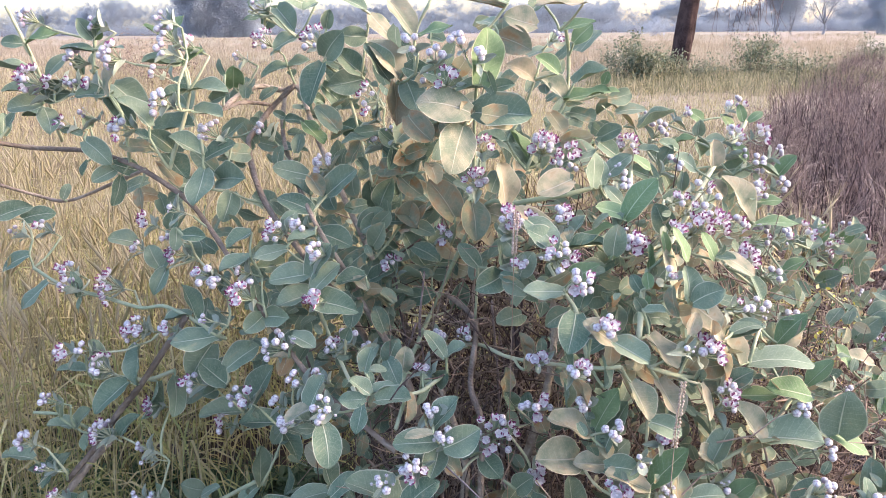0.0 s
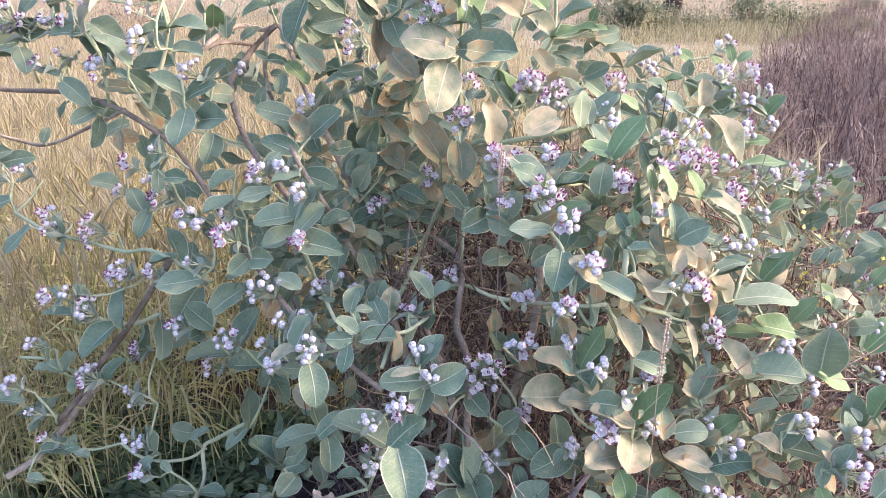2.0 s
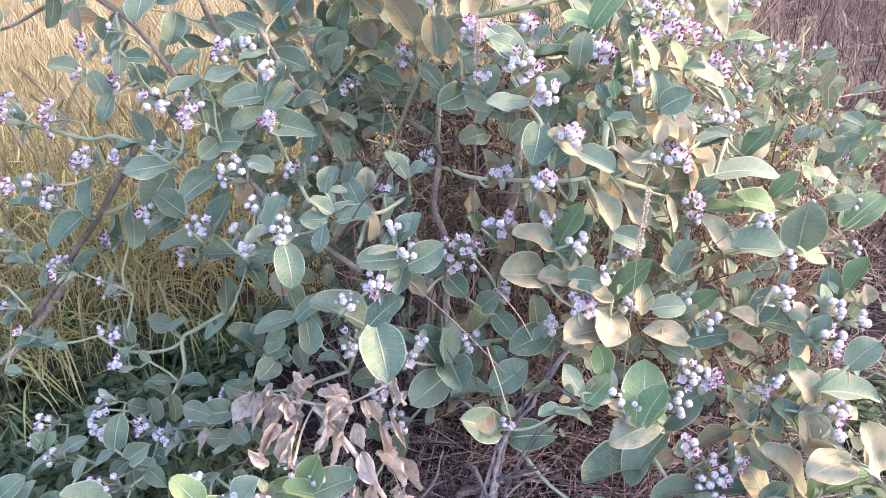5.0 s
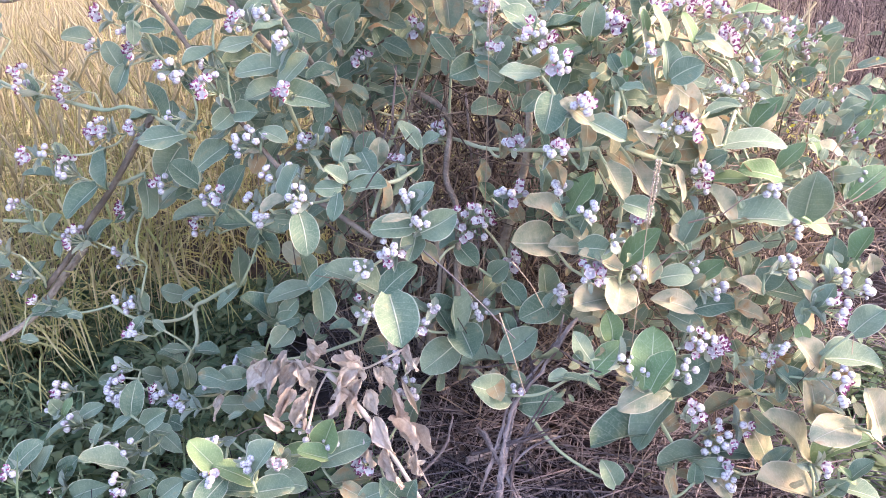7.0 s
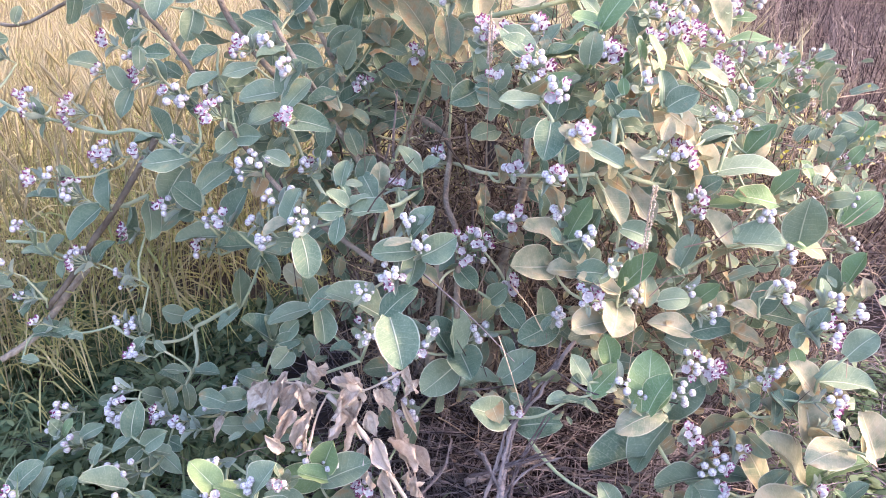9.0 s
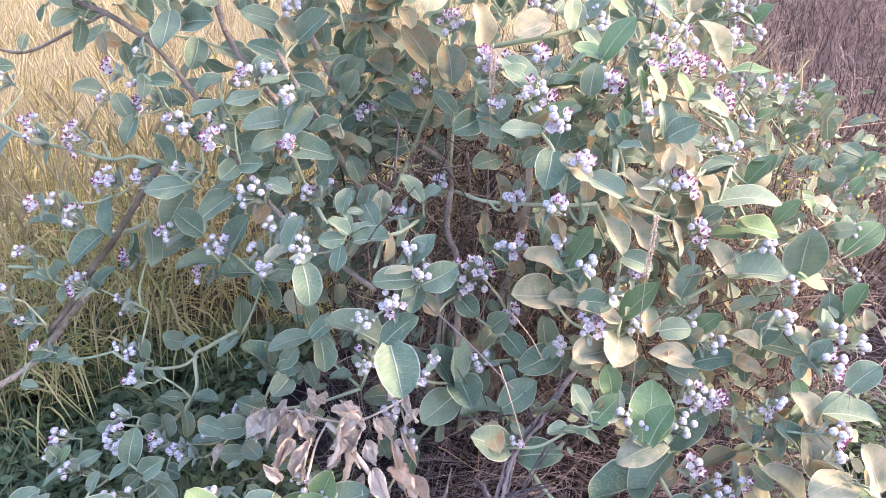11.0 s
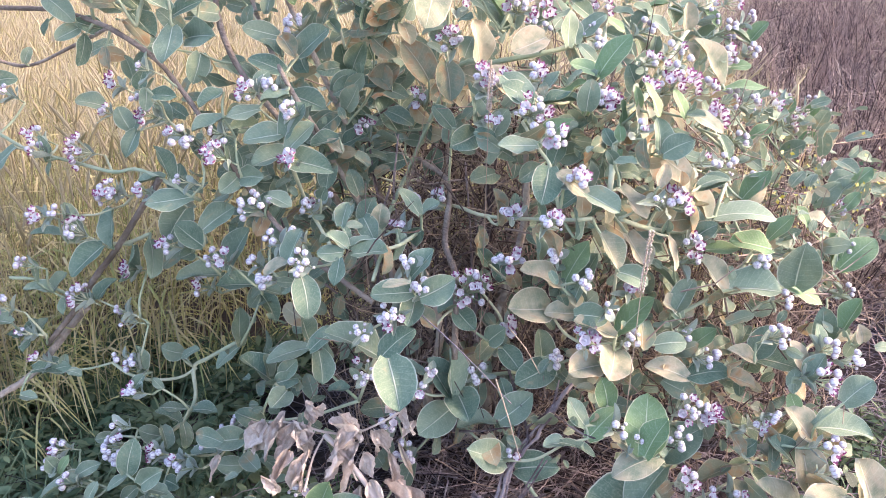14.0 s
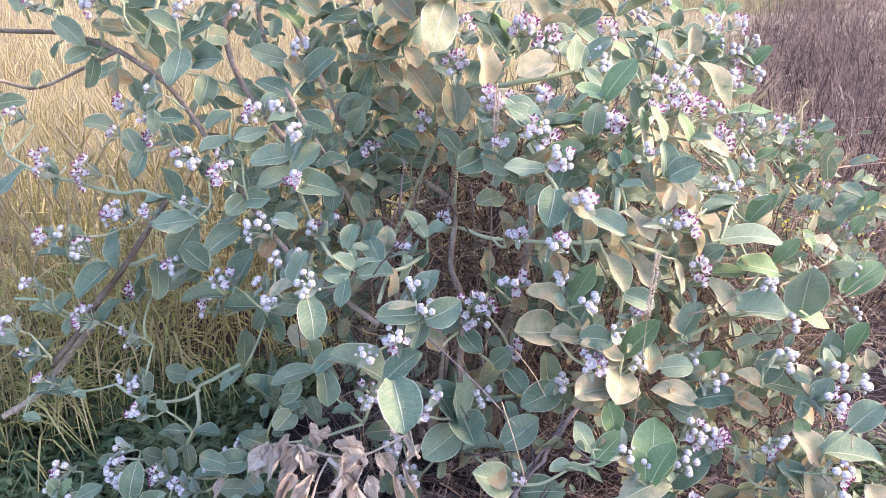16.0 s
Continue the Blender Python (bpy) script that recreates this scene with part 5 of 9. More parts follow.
leaf("green", 0.443, 1.396, 0.979, 0.437, 1.41, 1.043, 0.34, -0.91, 0.23, 0.04)
leaf("green", 0.446, 1.388, 0.98, 0.491, 1.364, 1.013, -0.58, -0.78, 0.22, 0.044)
leaf("pale", 0.461, 1.424, 0.961, 0.503, 1.389, 0.936, -0.19, -0.71, 0.68, 0.045)
leaf("pale", 0.572, 1.463, 0.825, 0.526, 1.479, 0.901, 0.62, -0.6, 0.51, 0.054)
leaf("green", 0.599, 1.49, 0.818, 0.711, 1.47, 0.852, -0.32, -0.16, 0.93, 0.072)
leaf("fresh", 0.675, 1.548, 0.835, 0.727, 1.556, 0.902, -0.74, -0.3, 0.6, 0.052)
leaf("pale", 0.68, 1.543, 0.831, 0.732, 1.544, 0.874, 0.41, -0.78, -0.47, 0.041)
leaf("fresh", 0.737, 1.526, 0.753, 0.783, 1.532, 0.808, -0.73, -0.25, 0.63, 0.044)
leaf("fresh", 0.725, 1.482, 0.749, 0.64, 1.478, 0.781, 0.33, -0.45, 0.83, 0.055)
leaf("fresh", 0.596, 1.506, 0.739, 0.663, 1.49, 0.751, -0.22, -0.2, 0.96, 0.042)
leaf("fresh", 1.271, 2.535, 0.754, 1.322, 2.53, 0.779, -0.41, -0.6, 0.69, 0.036)
leaf("fresh", 1.192, 2.383, 0.731, 1.25, 2.375, 0.756, -0.41, -0.43, 0.81, 0.038)
leaf("fresh", 0.466, 1.502, 1.023, 0.447, 1.516, 1.09, 0.78, -0.52, 0.34, 0.043)
leaf("pale", 0.562, 1.595, 1.009, 0.624, 1.56, 0.983, 0.14, -0.43, 0.89, 0.046)
leaf("green", 1.193, 2.133, 0.705, 1.224, 2.138, 0.746, -0.79, -0.11, 0.61, 0.032)
leaf("green", 1.151, 2.074, 0.695, 1.206, 2.073, 0.735, -0.55, -0.39, 0.74, 0.042)
leaf("green", 1.123, 1.996, 0.68, 1.175, 1.999, 0.729, -0.65, -0.27, 0.7, 0.043)
leaf("fresh", 1.218, 2.076, 0.693, 1.264, 2.08, 0.743, -0.58, -0.58, 0.58, 0.046)
leaf("green", 0.97, 1.648, 0.627, 0.979, 1.668, 0.717, 0.32, -0.93, 0.17, 0.057)
leaf("fresh", 0.97, 1.639, 0.633, 1.037, 1.648, 0.714, -0.64, -0.5, 0.58, 0.069)
leaf("fresh", 0.956, 1.65, 0.636, 0.942, 1.668, 0.711, 0.65, -0.71, 0.29, 0.048)
leaf("fresh", 0.935, 1.749, 0.696, 0.908, 1.76, 0.744, 0.47, -0.77, 0.43, 0.034)
leaf("pale", 1.019, 1.797, 0.676, 0.952, 1.797, 0.706, 0.38, -0.37, 0.84, 0.045)
leaf("pale", 0.62, 1.444, 0.663, 0.58, 1.464, 0.751, 0.65, -0.62, 0.44, 0.06)
leaf("green", 0.624, 1.455, 0.673, 0.735, 1.422, 0.68, -0.17, -0.38, 0.91, 0.071)
leaf("green", 0.799, 1.499, 0.656, 0.792, 1.473, 0.766, -0.35, -0.91, -0.23, 0.079)
leaf("fresh", 0.779, 1.507, 0.658, 0.855, 1.468, 0.635, 0.12, -0.31, 0.94, 0.054)
leaf("green", 0.526, 1.433, 0.635, 0.559, 1.444, 0.699, -0.63, -0.64, 0.44, 0.045)
leaf("pale", 0.524, 1.442, 0.636, 0.487, 1.418, 0.661, 0.68, -0.46, 0.58, 0.038)
leaf("green", 0.696, 1.415, 0.53, 0.738, 1.426, 0.598, -0.56, -0.69, 0.45, 0.053)
leaf("green", 0.701, 1.416, 0.529, 0.781, 1.387, 0.525, -0.09, -0.38, 0.92, 0.052)
leaf("pale", 0.685, 1.384, 0.535, 0.637, 1.389, 0.573, 0.5, -0.5, 0.71, 0.037)
leaf("green", 0.55, 1.388, 0.502, 0.631, 1.375, 0.529, -0.34, -0.39, 0.86, 0.052)
leaf("pale", 0.544, 1.376, 0.507, 0.465, 1.376, 0.543, 0.32, -0.65, 0.69, 0.046)
leaf("dry", 0.633, 1.381, 0.508, 0.688, 1.361, 0.504, -0.1, -0.44, 0.89, 0.036)
leaf("fresh", 0.562, 1.433, 0.54, 0.613, 1.438, 0.593, -0.66, -0.31, 0.68, 0.045)
leaf("fresh", 0.389, 1.372, 0.617, 0.454, 1.382, 0.694, -0.72, -0.29, 0.63, 0.061)
leaf("pale", 0.783, 1.352, 0.524, 0.75, 1.369, 0.596, 0.58, -0.69, 0.43, 0.049)
leaf("green", 0.771, 1.327, 0.523, 0.801, 1.338, 0.584, -0.8, -0.39, 0.46, 0.041)
leaf("green", 0.813, 1.378, 0.564, 0.819, 1.391, 0.618, 0.38, -0.91, 0.17, 0.034)
leaf("fresh", 0.888, 1.436, 0.585, 0.923, 1.446, 0.648, -0.83, -0.23, 0.51, 0.044)
leaf("pale", 0.899, 1.417, 0.559, 0.913, 1.422, 0.589, -0.01, -0.98, 0.18, 0.02)
leaf("green", 0.828, 1.285, 0.502, 0.88, 1.288, 0.552, -0.5, -0.66, 0.56, 0.05)
leaf("fresh", 0.752, 1.31, 0.469, 0.731, 1.306, 0.511, -0.03, -0.99, -0.11, 0.028)
leaf("green", 0.75, 1.332, 0.501, 0.752, 1.343, 0.547, -0.25, -0.94, 0.24, 0.029)
leaf("green", 0.481, 1.407, 0.568, 0.542, 1.395, 0.582, -0.29, -0.74, 0.61, 0.043)
leaf("pale", 0.779, 1.285, 0.418, 0.729, 1.301, 0.49, 0.47, -0.74, 0.49, 0.054)
leaf("green", 0.779, 1.284, 0.445, 0.885, 1.258, 0.463, -0.22, -0.19, 0.96, 0.067)
leaf("green", 0.782, 1.407, 0.301, 0.803, 1.395, 0.372, -0.75, -0.66, 0.11, 0.051)
leaf("pale", 0.769, 1.237, 0.33, 0.76, 1.262, 0.431, 0.12, -0.96, 0.25, 0.063)
leaf("pale", 0.746, 1.198, 0.264, 0.667, 1.222, 0.371, 0.72, -0.34, 0.61, 0.082)
leaf("pale", 0.704, 1.254, 0.196, 0.66, 1.284, 0.315, 0.64, -0.66, 0.4, 0.079)
leaf("pale", 0.815, 1.183, 0.358, 0.716, 1.131, 0.388, 0.38, -0.19, 0.91, 0.067)
leaf("fresh", 0.886, 1.223, 0.288, 0.751, 1.195, 0.289, -0.04, 0.25, 0.97, 0.084)
leaf("pale", 0.848, 1.152, 0.36, 0.803, 1.176, 0.456, 0.33, -0.87, 0.37, 0.066)
leaf("green", 0.806, 1.144, 0.264, 0.843, 1.149, 0.305, -0.74, -0.05, 0.67, 0.033)
leaf("fresh", 0.786, 1.156, 0.28, 0.817, 1.133, 0.262, 0.38, -0.19, 0.91, 0.026)
leaf("green", 0.787, 1.15, 0.239, 0.861, 1.122, 0.237, 0.02, -0.05, 1, 0.048)
leaf("pale", 0.756, 1.163, 0.201, 0.635, 1.164, 0.257, 0.42, -0.08, 0.91, 0.081)
leaf("green", 0.687, 1.22, 0.213, 0.723, 1.231, 0.27, -0.73, -0.44, 0.52, 0.041)
leaf("dry", 0.649, 1.294, 0.374, 0.626, 1.306, 0.422, 0.2, -0.93, 0.32, 0.029)
leaf("green", 0.655, 1.309, 0.373, 0.671, 1.288, 0.412, -0.87, -0.49, 0.09, 0.034)
leaf("dry", 0.71, 1.288, 0.4, 0.684, 1.299, 0.445, 0.09, -0.96, 0.28, 0.03)
leaf("pale", 0.719, 1.28, 0.368, 0.683, 1.288, 0.405, 0.46, -0.68, 0.57, 0.032)
leaf("green", 0.5, 1.325, 0.35, 0.557, 1.309, 0.429, -0.66, -0.66, 0.35, 0.069)
leaf("fresh", 0.431, 1.245, 0.412, 0.436, 1.275, 0.534, -0.15, -0.96, 0.24, 0.078)
leaf("fresh", 0.426, 1.226, 0.426, 0.461, 1.242, 0.504, -0.81, -0.4, 0.43, 0.053)
leaf("pale", 0.437, 1.262, 0.399, 0.381, 1.27, 0.449, 0.47, -0.61, 0.63, 0.046)
leaf("pale", 0.461, 1.242, 0.413, 0.365, 1.214, 0.403, -0.03, -0.26, 0.97, 0.061)
leaf("green", 0.487, 1.273, 0.364, 0.406, 1.211, 0.298, -0.56, -0.13, 0.82, 0.074)
leaf("green", 0.568, 1.252, 0.238, 0.465, 1.239, 0.257, 0.15, 0.22, 0.96, 0.064)
leaf("green", 0.598, 1.27, 0.229, 0.662, 1.255, 0.239, -0.24, -0.38, 0.89, 0.042)
leaf("green", 0.611, 1.234, 0.215, 0.549, 1.23, 0.234, 0.27, -0.57, 0.77, 0.037)
leaf("dry", 0.495, 1.212, 0.166, 0.478, 1.228, 0.229, 0.68, -0.64, 0.34, 0.041)
leaf("pale", 0.56, 1.236, 0.209, 0.615, 1.196, 0.176, 0.1, -0.55, 0.83, 0.048)
leaf("green", 0.54, 1.226, 0.188, 0.537, 1.229, 0.238, -0.2, -0.98, 0.03, 0.03)
leaf("green", 0.077, 1.467, 0.419, 0.098, 1.371, 0.41, -0.18, -0.14, 0.97, 0.069)
leaf("green", 0.166, 1.425, 0.373, 0.237, 1.431, 0.437, -0.42, -0.74, 0.53, 0.06)
leaf("green", 0.16, 1.427, 0.366, 0.074, 1.411, 0.374, 0.08, 0.08, 0.99, 0.054)
leaf("green", 0.171, 1.355, 0.324, 0.09, 1.321, 0.378, 0.58, -0.67, 0.46, 0.065)
leaf("green", 0.2, 1.368, 0.291, 0.278, 1.334, 0.322, -0.51, -0.59, 0.63, 0.062)
leaf("green", 0.191, 1.395, 0.308, 0.181, 1.387, 0.366, 0.16, -0.98, -0.12, 0.036)
leaf("pale", 0.144, 1.375, 0.325, 0.186, 1.359, 0.32, 0.13, 0.09, 0.99, 0.028)
leaf("green", 0.324, 1.298, 0.447, 0.292, 1.311, 0.505, 0.37, -0.84, 0.39, 0.038)
leaf("fresh", 0.328, 1.285, 0.427, 0.375, 1.296, 0.494, -0.63, -0.56, 0.53, 0.049)
leaf("green", 0.284, 1.282, 0.419, 0.237, 1.273, 0.422, 0.11, -0.25, 0.96, 0.029)
leaf("green", 0.27, 1.27, 0.429, 0.337, 1.251, 0.433, 0.01, 0.27, 0.96, 0.043)
leaf("green", 0.463, 1.275, 0.296, 0.323, 1.237, 0.286, -0.09, 0.05, 0.99, 0.088)
leaf("green", 0.381, 1.229, 0.185, 0.35, 1.236, 0.247, 0.21, -0.95, 0.22, 0.041)
leaf("green", 0.064, 1.462, 0.383, -0.007, 1.396, 0.366, 0.27, -0.5, 0.82, 0.068)
leaf("pale", 0.276, 1.402, 0.706, 0.191, 1.399, 0.743, 0.39, -0.3, 0.87, 0.056)
leaf("fresh", 0.287, 1.418, 0.71, 0.329, 1.433, 0.793, -0.78, -0.41, 0.47, 0.057)
leaf("green", 0.305, 1.402, 0.676, 0.343, 1.421, 0.771, -0.83, -0.37, 0.41, 0.063)
leaf("pale", 0.259, 1.429, 0.642, 0.172, 1.383, 0.67, 0.49, -0.51, 0.71, 0.071)
leaf("pale", 0.316, 1.405, 0.642, 0.247, 1.396, 0.656, 0.23, -0.54, 0.81, 0.043)
leaf("green", 0.303, 1.381, 0.652, 0.362, 1.354, 0.659, -0.4, -0.73, 0.56, 0.046)
leaf("pale", 0.382, 1.357, 0.615, 0.304, 1.36, 0.66, 0.48, -0.27, 0.84, 0.055)
leaf("pale", 0.393, 1.39, 0.565, 0.367, 1.3, 0.561, 0.41, -0.16, 0.9, 0.068)
leaf("pale", 0.362, 1.36, 0.551, 0.285, 1.323, 0.553, 0.22, -0.42, 0.88, 0.058)
leaf("green", 0.284, 1.477, 0.483, 0.211, 1.416, 0.486, 0.44, -0.48, 0.76, 0.06)
leaf("green", 0.27, 1.51, 0.452, 0.265, 1.531, 0.539, 0.51, -0.83, 0.23, 0.055)
leaf("green", 0.176, 1.498, 0.513, 0.21, 1.453, 0.485, -0.19, -0.61, 0.77, 0.043)
leaf("green", 0.145, 1.499, 0.529, 0.174, 1.467, 0.576, -0.74, -0.67, -0, 0.043)
leaf("green", 0.073, 1.507, 0.606, 0.113, 1.469, 0.574, -0.11, -0.71, 0.69, 0.043)
leaf("green", 0.099, 1.511, 0.617, 0.034, 1.489, 0.606, -0.16, -0.02, 0.99, 0.042)
leaf("green", 0.091, 1.518, 0.639, 0.1, 1.529, 0.686, 0.42, -0.9, 0.12, 0.03)
leaf("green", 0.136, 1.624, 0.591, 0.143, 1.636, 0.642, 0.41, -0.9, 0.15, 0.032)
leaf("green", 0.064, 1.454, 0.418, 0.059, 1.48, 0.525, 0.79, -0.59, 0.17, 0.067)
leaf("green", 0.186, 1.454, 0.411, 0.17, 1.465, 0.458, 0.25, -0.92, 0.3, 0.03)
leaf("green", 0.239, 1.47, 0.729, 0.235, 1.484, 0.788, 0.87, -0.47, 0.17, 0.037)
leaf("pale", 0.345, 1.398, 0.82, 0.373, 1.349, 0.766, 0.39, -0.58, 0.72, 0.048)
leaf("pale", 0.417, 1.47, 0.791, 0.448, 1.418, 0.734, 0.37, -0.58, 0.73, 0.051)
leaf("green", 0.387, 1.396, 0.739, 0.442, 1.372, 0.727, -0.17, -0.72, 0.68, 0.039)
leaf("fresh", 0.37, 1.32, 0.481, 0.352, 1.31, 0.546, 0.09, -0.99, -0.12, 0.042)
leaf("green", -0.992, 1.687, 0.285, -0.946, 1.675, 0.285, -0.12, -0.43, 0.9, 0.025)
leaf("green", -0.584, 1.682, 0.242, -0.652, 1.674, 0.263, 0.28, 0.13, 0.95, 0.044)
leaf("green", -0.596, 1.647, 0.225, -0.645, 1.653, 0.27, 0.68, 0.05, 0.73, 0.041)
leaf("green", -0.576, 1.687, 0.235, -0.516, 1.676, 0.247, -0.22, -0.17, 0.96, 0.038)
leaf("green", -0.585, 1.63, 0.236, -0.563, 1.593, 0.195, 0.72, -0.27, 0.63, 0.036)
leaf("green", -0.653, 1.647, 0.188, -0.687, 1.619, 0.226, 0.79, -0.51, 0.34, 0.042)
leaf("green", -0.638, 1.63, 0.229, -0.617, 1.593, 0.188, 0.74, -0.27, 0.62, 0.036)
leaf("green", -0.671, 1.471, 0.211, -0.65, 1.475, 0.289, 0.09, -1, 0.03, 0.048)
leaf("green", -0.675, 1.479, 0.2, -0.722, 1.46, 0.188, -0.18, -0.15, 0.97, 0.032)
leaf("green", -0.63, 1.441, 0.206, -0.57, 1.424, 0.256, -0.48, -0.83, 0.28, 0.044)
leaf("green", -0.618, 1.444, 0.191, -0.57, 1.429, 0.188, -0.02, -0.21, 0.98, 0.03)
leaf("green", -0.666, 1.501, 0.149, -0.697, 1.477, 0.125, 0.02, -0.7, 0.71, 0.032)
leaf("green", -0.804, 1.513, 0.177, -0.755, 1.514, 0.208, -0.34, -0.76, 0.55, 0.031)
leaf("green", -0.775, 1.504, 0.172, -0.877, 1.477, 0.174, -0.04, 0.21, 0.98, 0.064)
leaf("green", -0.855, 1.529, 0.18, -0.864, 1.512, 0.226, 0.82, -0.57, -0.05, 0.034)
leaf("fresh", -0.847, 1.516, 0.182, -0.831, 1.525, 0.223, -0.57, -0.72, 0.39, 0.027)
leaf("green", -0.767, 1.463, 0.14, -0.753, 1.473, 0.185, -0.45, -0.83, 0.34, 0.029)
leaf("green", -0.941, 1.408, 0.1, -0.883, 1.424, 0.182, -0.56, -0.64, 0.52, 0.062)
leaf("green", -0.876, 1.397, 0.087, -0.852, 1.417, 0.171, -0.71, -0.61, 0.35, 0.055)
leaf("green", -0.832, 1.404, 0.079, -0.789, 1.416, 0.141, -0.49, -0.72, 0.48, 0.046)
leaf("green", -0.646, 1.336, 0.177, -0.736, 1.329, 0.212, 0.36, 0.04, 0.93, 0.059)
leaf("green", -0.697, 1.452, 0.088, -0.687, 1.422, 0.174, 0.61, -0.73, -0.32, 0.054)
leaf("green", -0.656, 1.329, 0.126, -0.586, 1.326, 0.162, -0.44, -0.37, 0.82, 0.048)
leaf("green", -0.549, 1.255, 0.168, -0.496, 1.242, 0.221, -0.48, -0.83, 0.28, 0.041)
leaf("fresh", -0.417, 1.24, 0.249, -0.465, 1.253, 0.317, 0.62, -0.56, 0.55, 0.051)
leaf("green", -0.782, 1.351, 0.085, -0.705, 1.328, 0.133, -0.51, -0.71, 0.48, 0.049)
leaf("green", -0.396, 1.476, 0.302, -0.469, 1.46, 0.308, 0.2, -0.64, 0.74, 0.05)
leaf("green", -0.304, 1.513, 0.399, -0.329, 1.451, 0.395, 0.46, -0.24, 0.85, 0.048)
leaf("fresh", -0.217, 1.293, 0.253, -0.185, 1.282, 0.337, -0.33, -0.94, 0, 0.053)
leaf("green", -0.214, 1.27, 0.239, -0.116, 1.267, 0.292, -0.43, -0.48, 0.76, 0.062)
leaf("fresh", -0.227, 1.332, 0.185, -0.316, 1.322, 0.212, 0.3, -0.53, 0.79, 0.06)
leaf("fresh", -0.204, 1.269, 0.244, -0.265, 1.265, 0.268, 0.37, -0.21, 0.91, 0.039)
leaf("fresh", -0.347, 1.234, 0.218, -0.424, 1.238, 0.271, 0.57, -0.03, 0.82, 0.057)
leaf("green", -0.347, 1.213, 0.252, -0.294, 1.227, 0.326, -0.66, -0.49, 0.56, 0.056)
leaf("green", -0.349, 1.223, 0.203, -0.407, 1.219, 0.227, 0.38, -0.16, 0.91, 0.038)
leaf("green", -0.338, 1.201, 0.224, -0.258, 1.189, 0.246, -0.3, -0.4, 0.87, 0.046)
leaf("green", -0.344, 1.3, 0.164, -0.252, 1.274, 0.165, -0.14, -0.44, 0.89, 0.057)
leaf("dry", -0.199, 1.279, 0.169, -0.121, 1.27, 0.195, -0.33, -0.2, 0.92, 0.051)
leaf("dry", -0.177, 1.245, 0.19, -0.131, 1.223, 0.181, -0.08, -0.53, 0.84, 0.034)
leaf("green", -0.063, 1.24, 0.159, -0.094, 1.227, 0.219, 0.64, -0.75, 0.15, 0.041)
leaf("green", -0.046, 1.244, 0.157, -0.035, 1.217, 0.213, -0.5, -0.82, -0.29, 0.045)
leaf("green", -0.96, 1.889, 1.43, -1.005, 1.878, 1.44, 0.31, -0.81, 0.5, 0.031)
leaf("fresh", -0.932, 1.848, 1.432, -0.857, 1.839, 1.461, -0.37, -0.46, 0.81, 0.05)
leaf("fresh", -0.777, 1.841, 1.442, -0.751, 1.809, 1.469, -0.17, -0.72, -0.68, 0.032)
leaf("green", -0.861, 1.884, 1.402, -0.912, 1.857, 1.368, -0.09, -0.7, 0.7, 0.04)
leaf("pale", -0.734, 1.787, 1.323, -0.714, 1.788, 1.397, -0.71, -0.68, 0.21, 0.047)
leaf("green", -0.761, 1.88, 1.338, -0.678, 1.842, 1.284, 0.26, -0.56, 0.79, 0.065)
leaf("green", -0.636, 1.747, 1.257, -0.694, 1.741, 1.322, 0.73, -0.29, 0.62, 0.053)
leaf("green", -0.774, 1.871, 1.311, -0.709, 1.837, 1.258, 0.24, -0.66, 0.71, 0.049)
leaf("green", -0.75, 1.802, 1.322, -0.808, 1.785, 1.323, 0.21, -0.66, 0.72, 0.037)
leaf("green", -0.587, 1.831, 1.384, -0.664, 1.812, 1.393, 0.21, -0.36, 0.91, 0.049)
leaf("fresh", -0.586, 1.853, 1.383, -0.535, 1.848, 1.413, -0.46, -0.56, 0.69, 0.036)
leaf("green", -0.573, 1.837, 1.328, -0.636, 1.818, 1.324, 0.04, -0.35, 0.94, 0.04)
leaf("green", -0.568, 1.834, 1.328, -0.487, 1.819, 1.341, -0.21, -0.35, 0.91, 0.051)
leaf("green", -0.561, 1.814, 1.283, -0.49, 1.795, 1.273, 0.01, -0.44, 0.9, 0.045)
leaf("green", -0.614, 1.823, 1.314, -0.573, 1.806, 1.293, -0, -0.79, 0.61, 0.028)
leaf("fresh", -0.609, 1.857, 1.443, -0.583, 1.857, 1.491, -0.59, -0.74, 0.32, 0.033)
leaf("fresh", -0.63, 1.83, 1.45, -0.658, 1.825, 1.467, 0.53, -0.3, 0.79, 0.02)
leaf("green", -0.685, 1.896, 1.23, -0.581, 1.877, 1.245, -0.21, -0.5, 0.84, 0.065)
leaf("green", -0.54, 1.791, 1.189, -0.611, 1.78, 1.232, 0.52, -0.42, 0.75, 0.051)
leaf("green", -0.539, 1.803, 1.18, -0.471, 1.796, 1.217, -0.4, -0.66, 0.63, 0.047)
leaf("green", -0.936, 1.893, 1.297, -1.01, 1.869, 1.29, 0.17, -0.73, 0.66, 0.047)
leaf("green", -0.918, 1.869, 1.315, -0.848, 1.854, 1.322, -0.22, -0.96, 0.16, 0.042)
leaf("green", -0.929, 1.883, 1.285, -0.894, 1.83, 1.24, 0.3, -0.5, 0.81, 0.044)
leaf("dry", -0.676, 1.838, 1.199, -0.741, 1.821, 1.207, 0.24, -0.58, 0.78, 0.041)
leaf("green", -0.832, 1.857, 1.213, -0.769, 1.813, 1.18, -0.12, -0.69, 0.71, 0.046)
leaf("green", -0.893, 1.877, 1.239, -0.839, 1.863, 1.231, 0.05, -0.32, 0.95, 0.034)
leaf("green", -0.869, 1.976, 1.231, -0.874, 1.957, 1.26, 0.68, -0.65, -0.34, 0.026)
leaf("fresh", -0.531, 2.048, 1.319, -0.513, 2.004, 1.366, 0.23, -0.67, -0.7, 0.047)
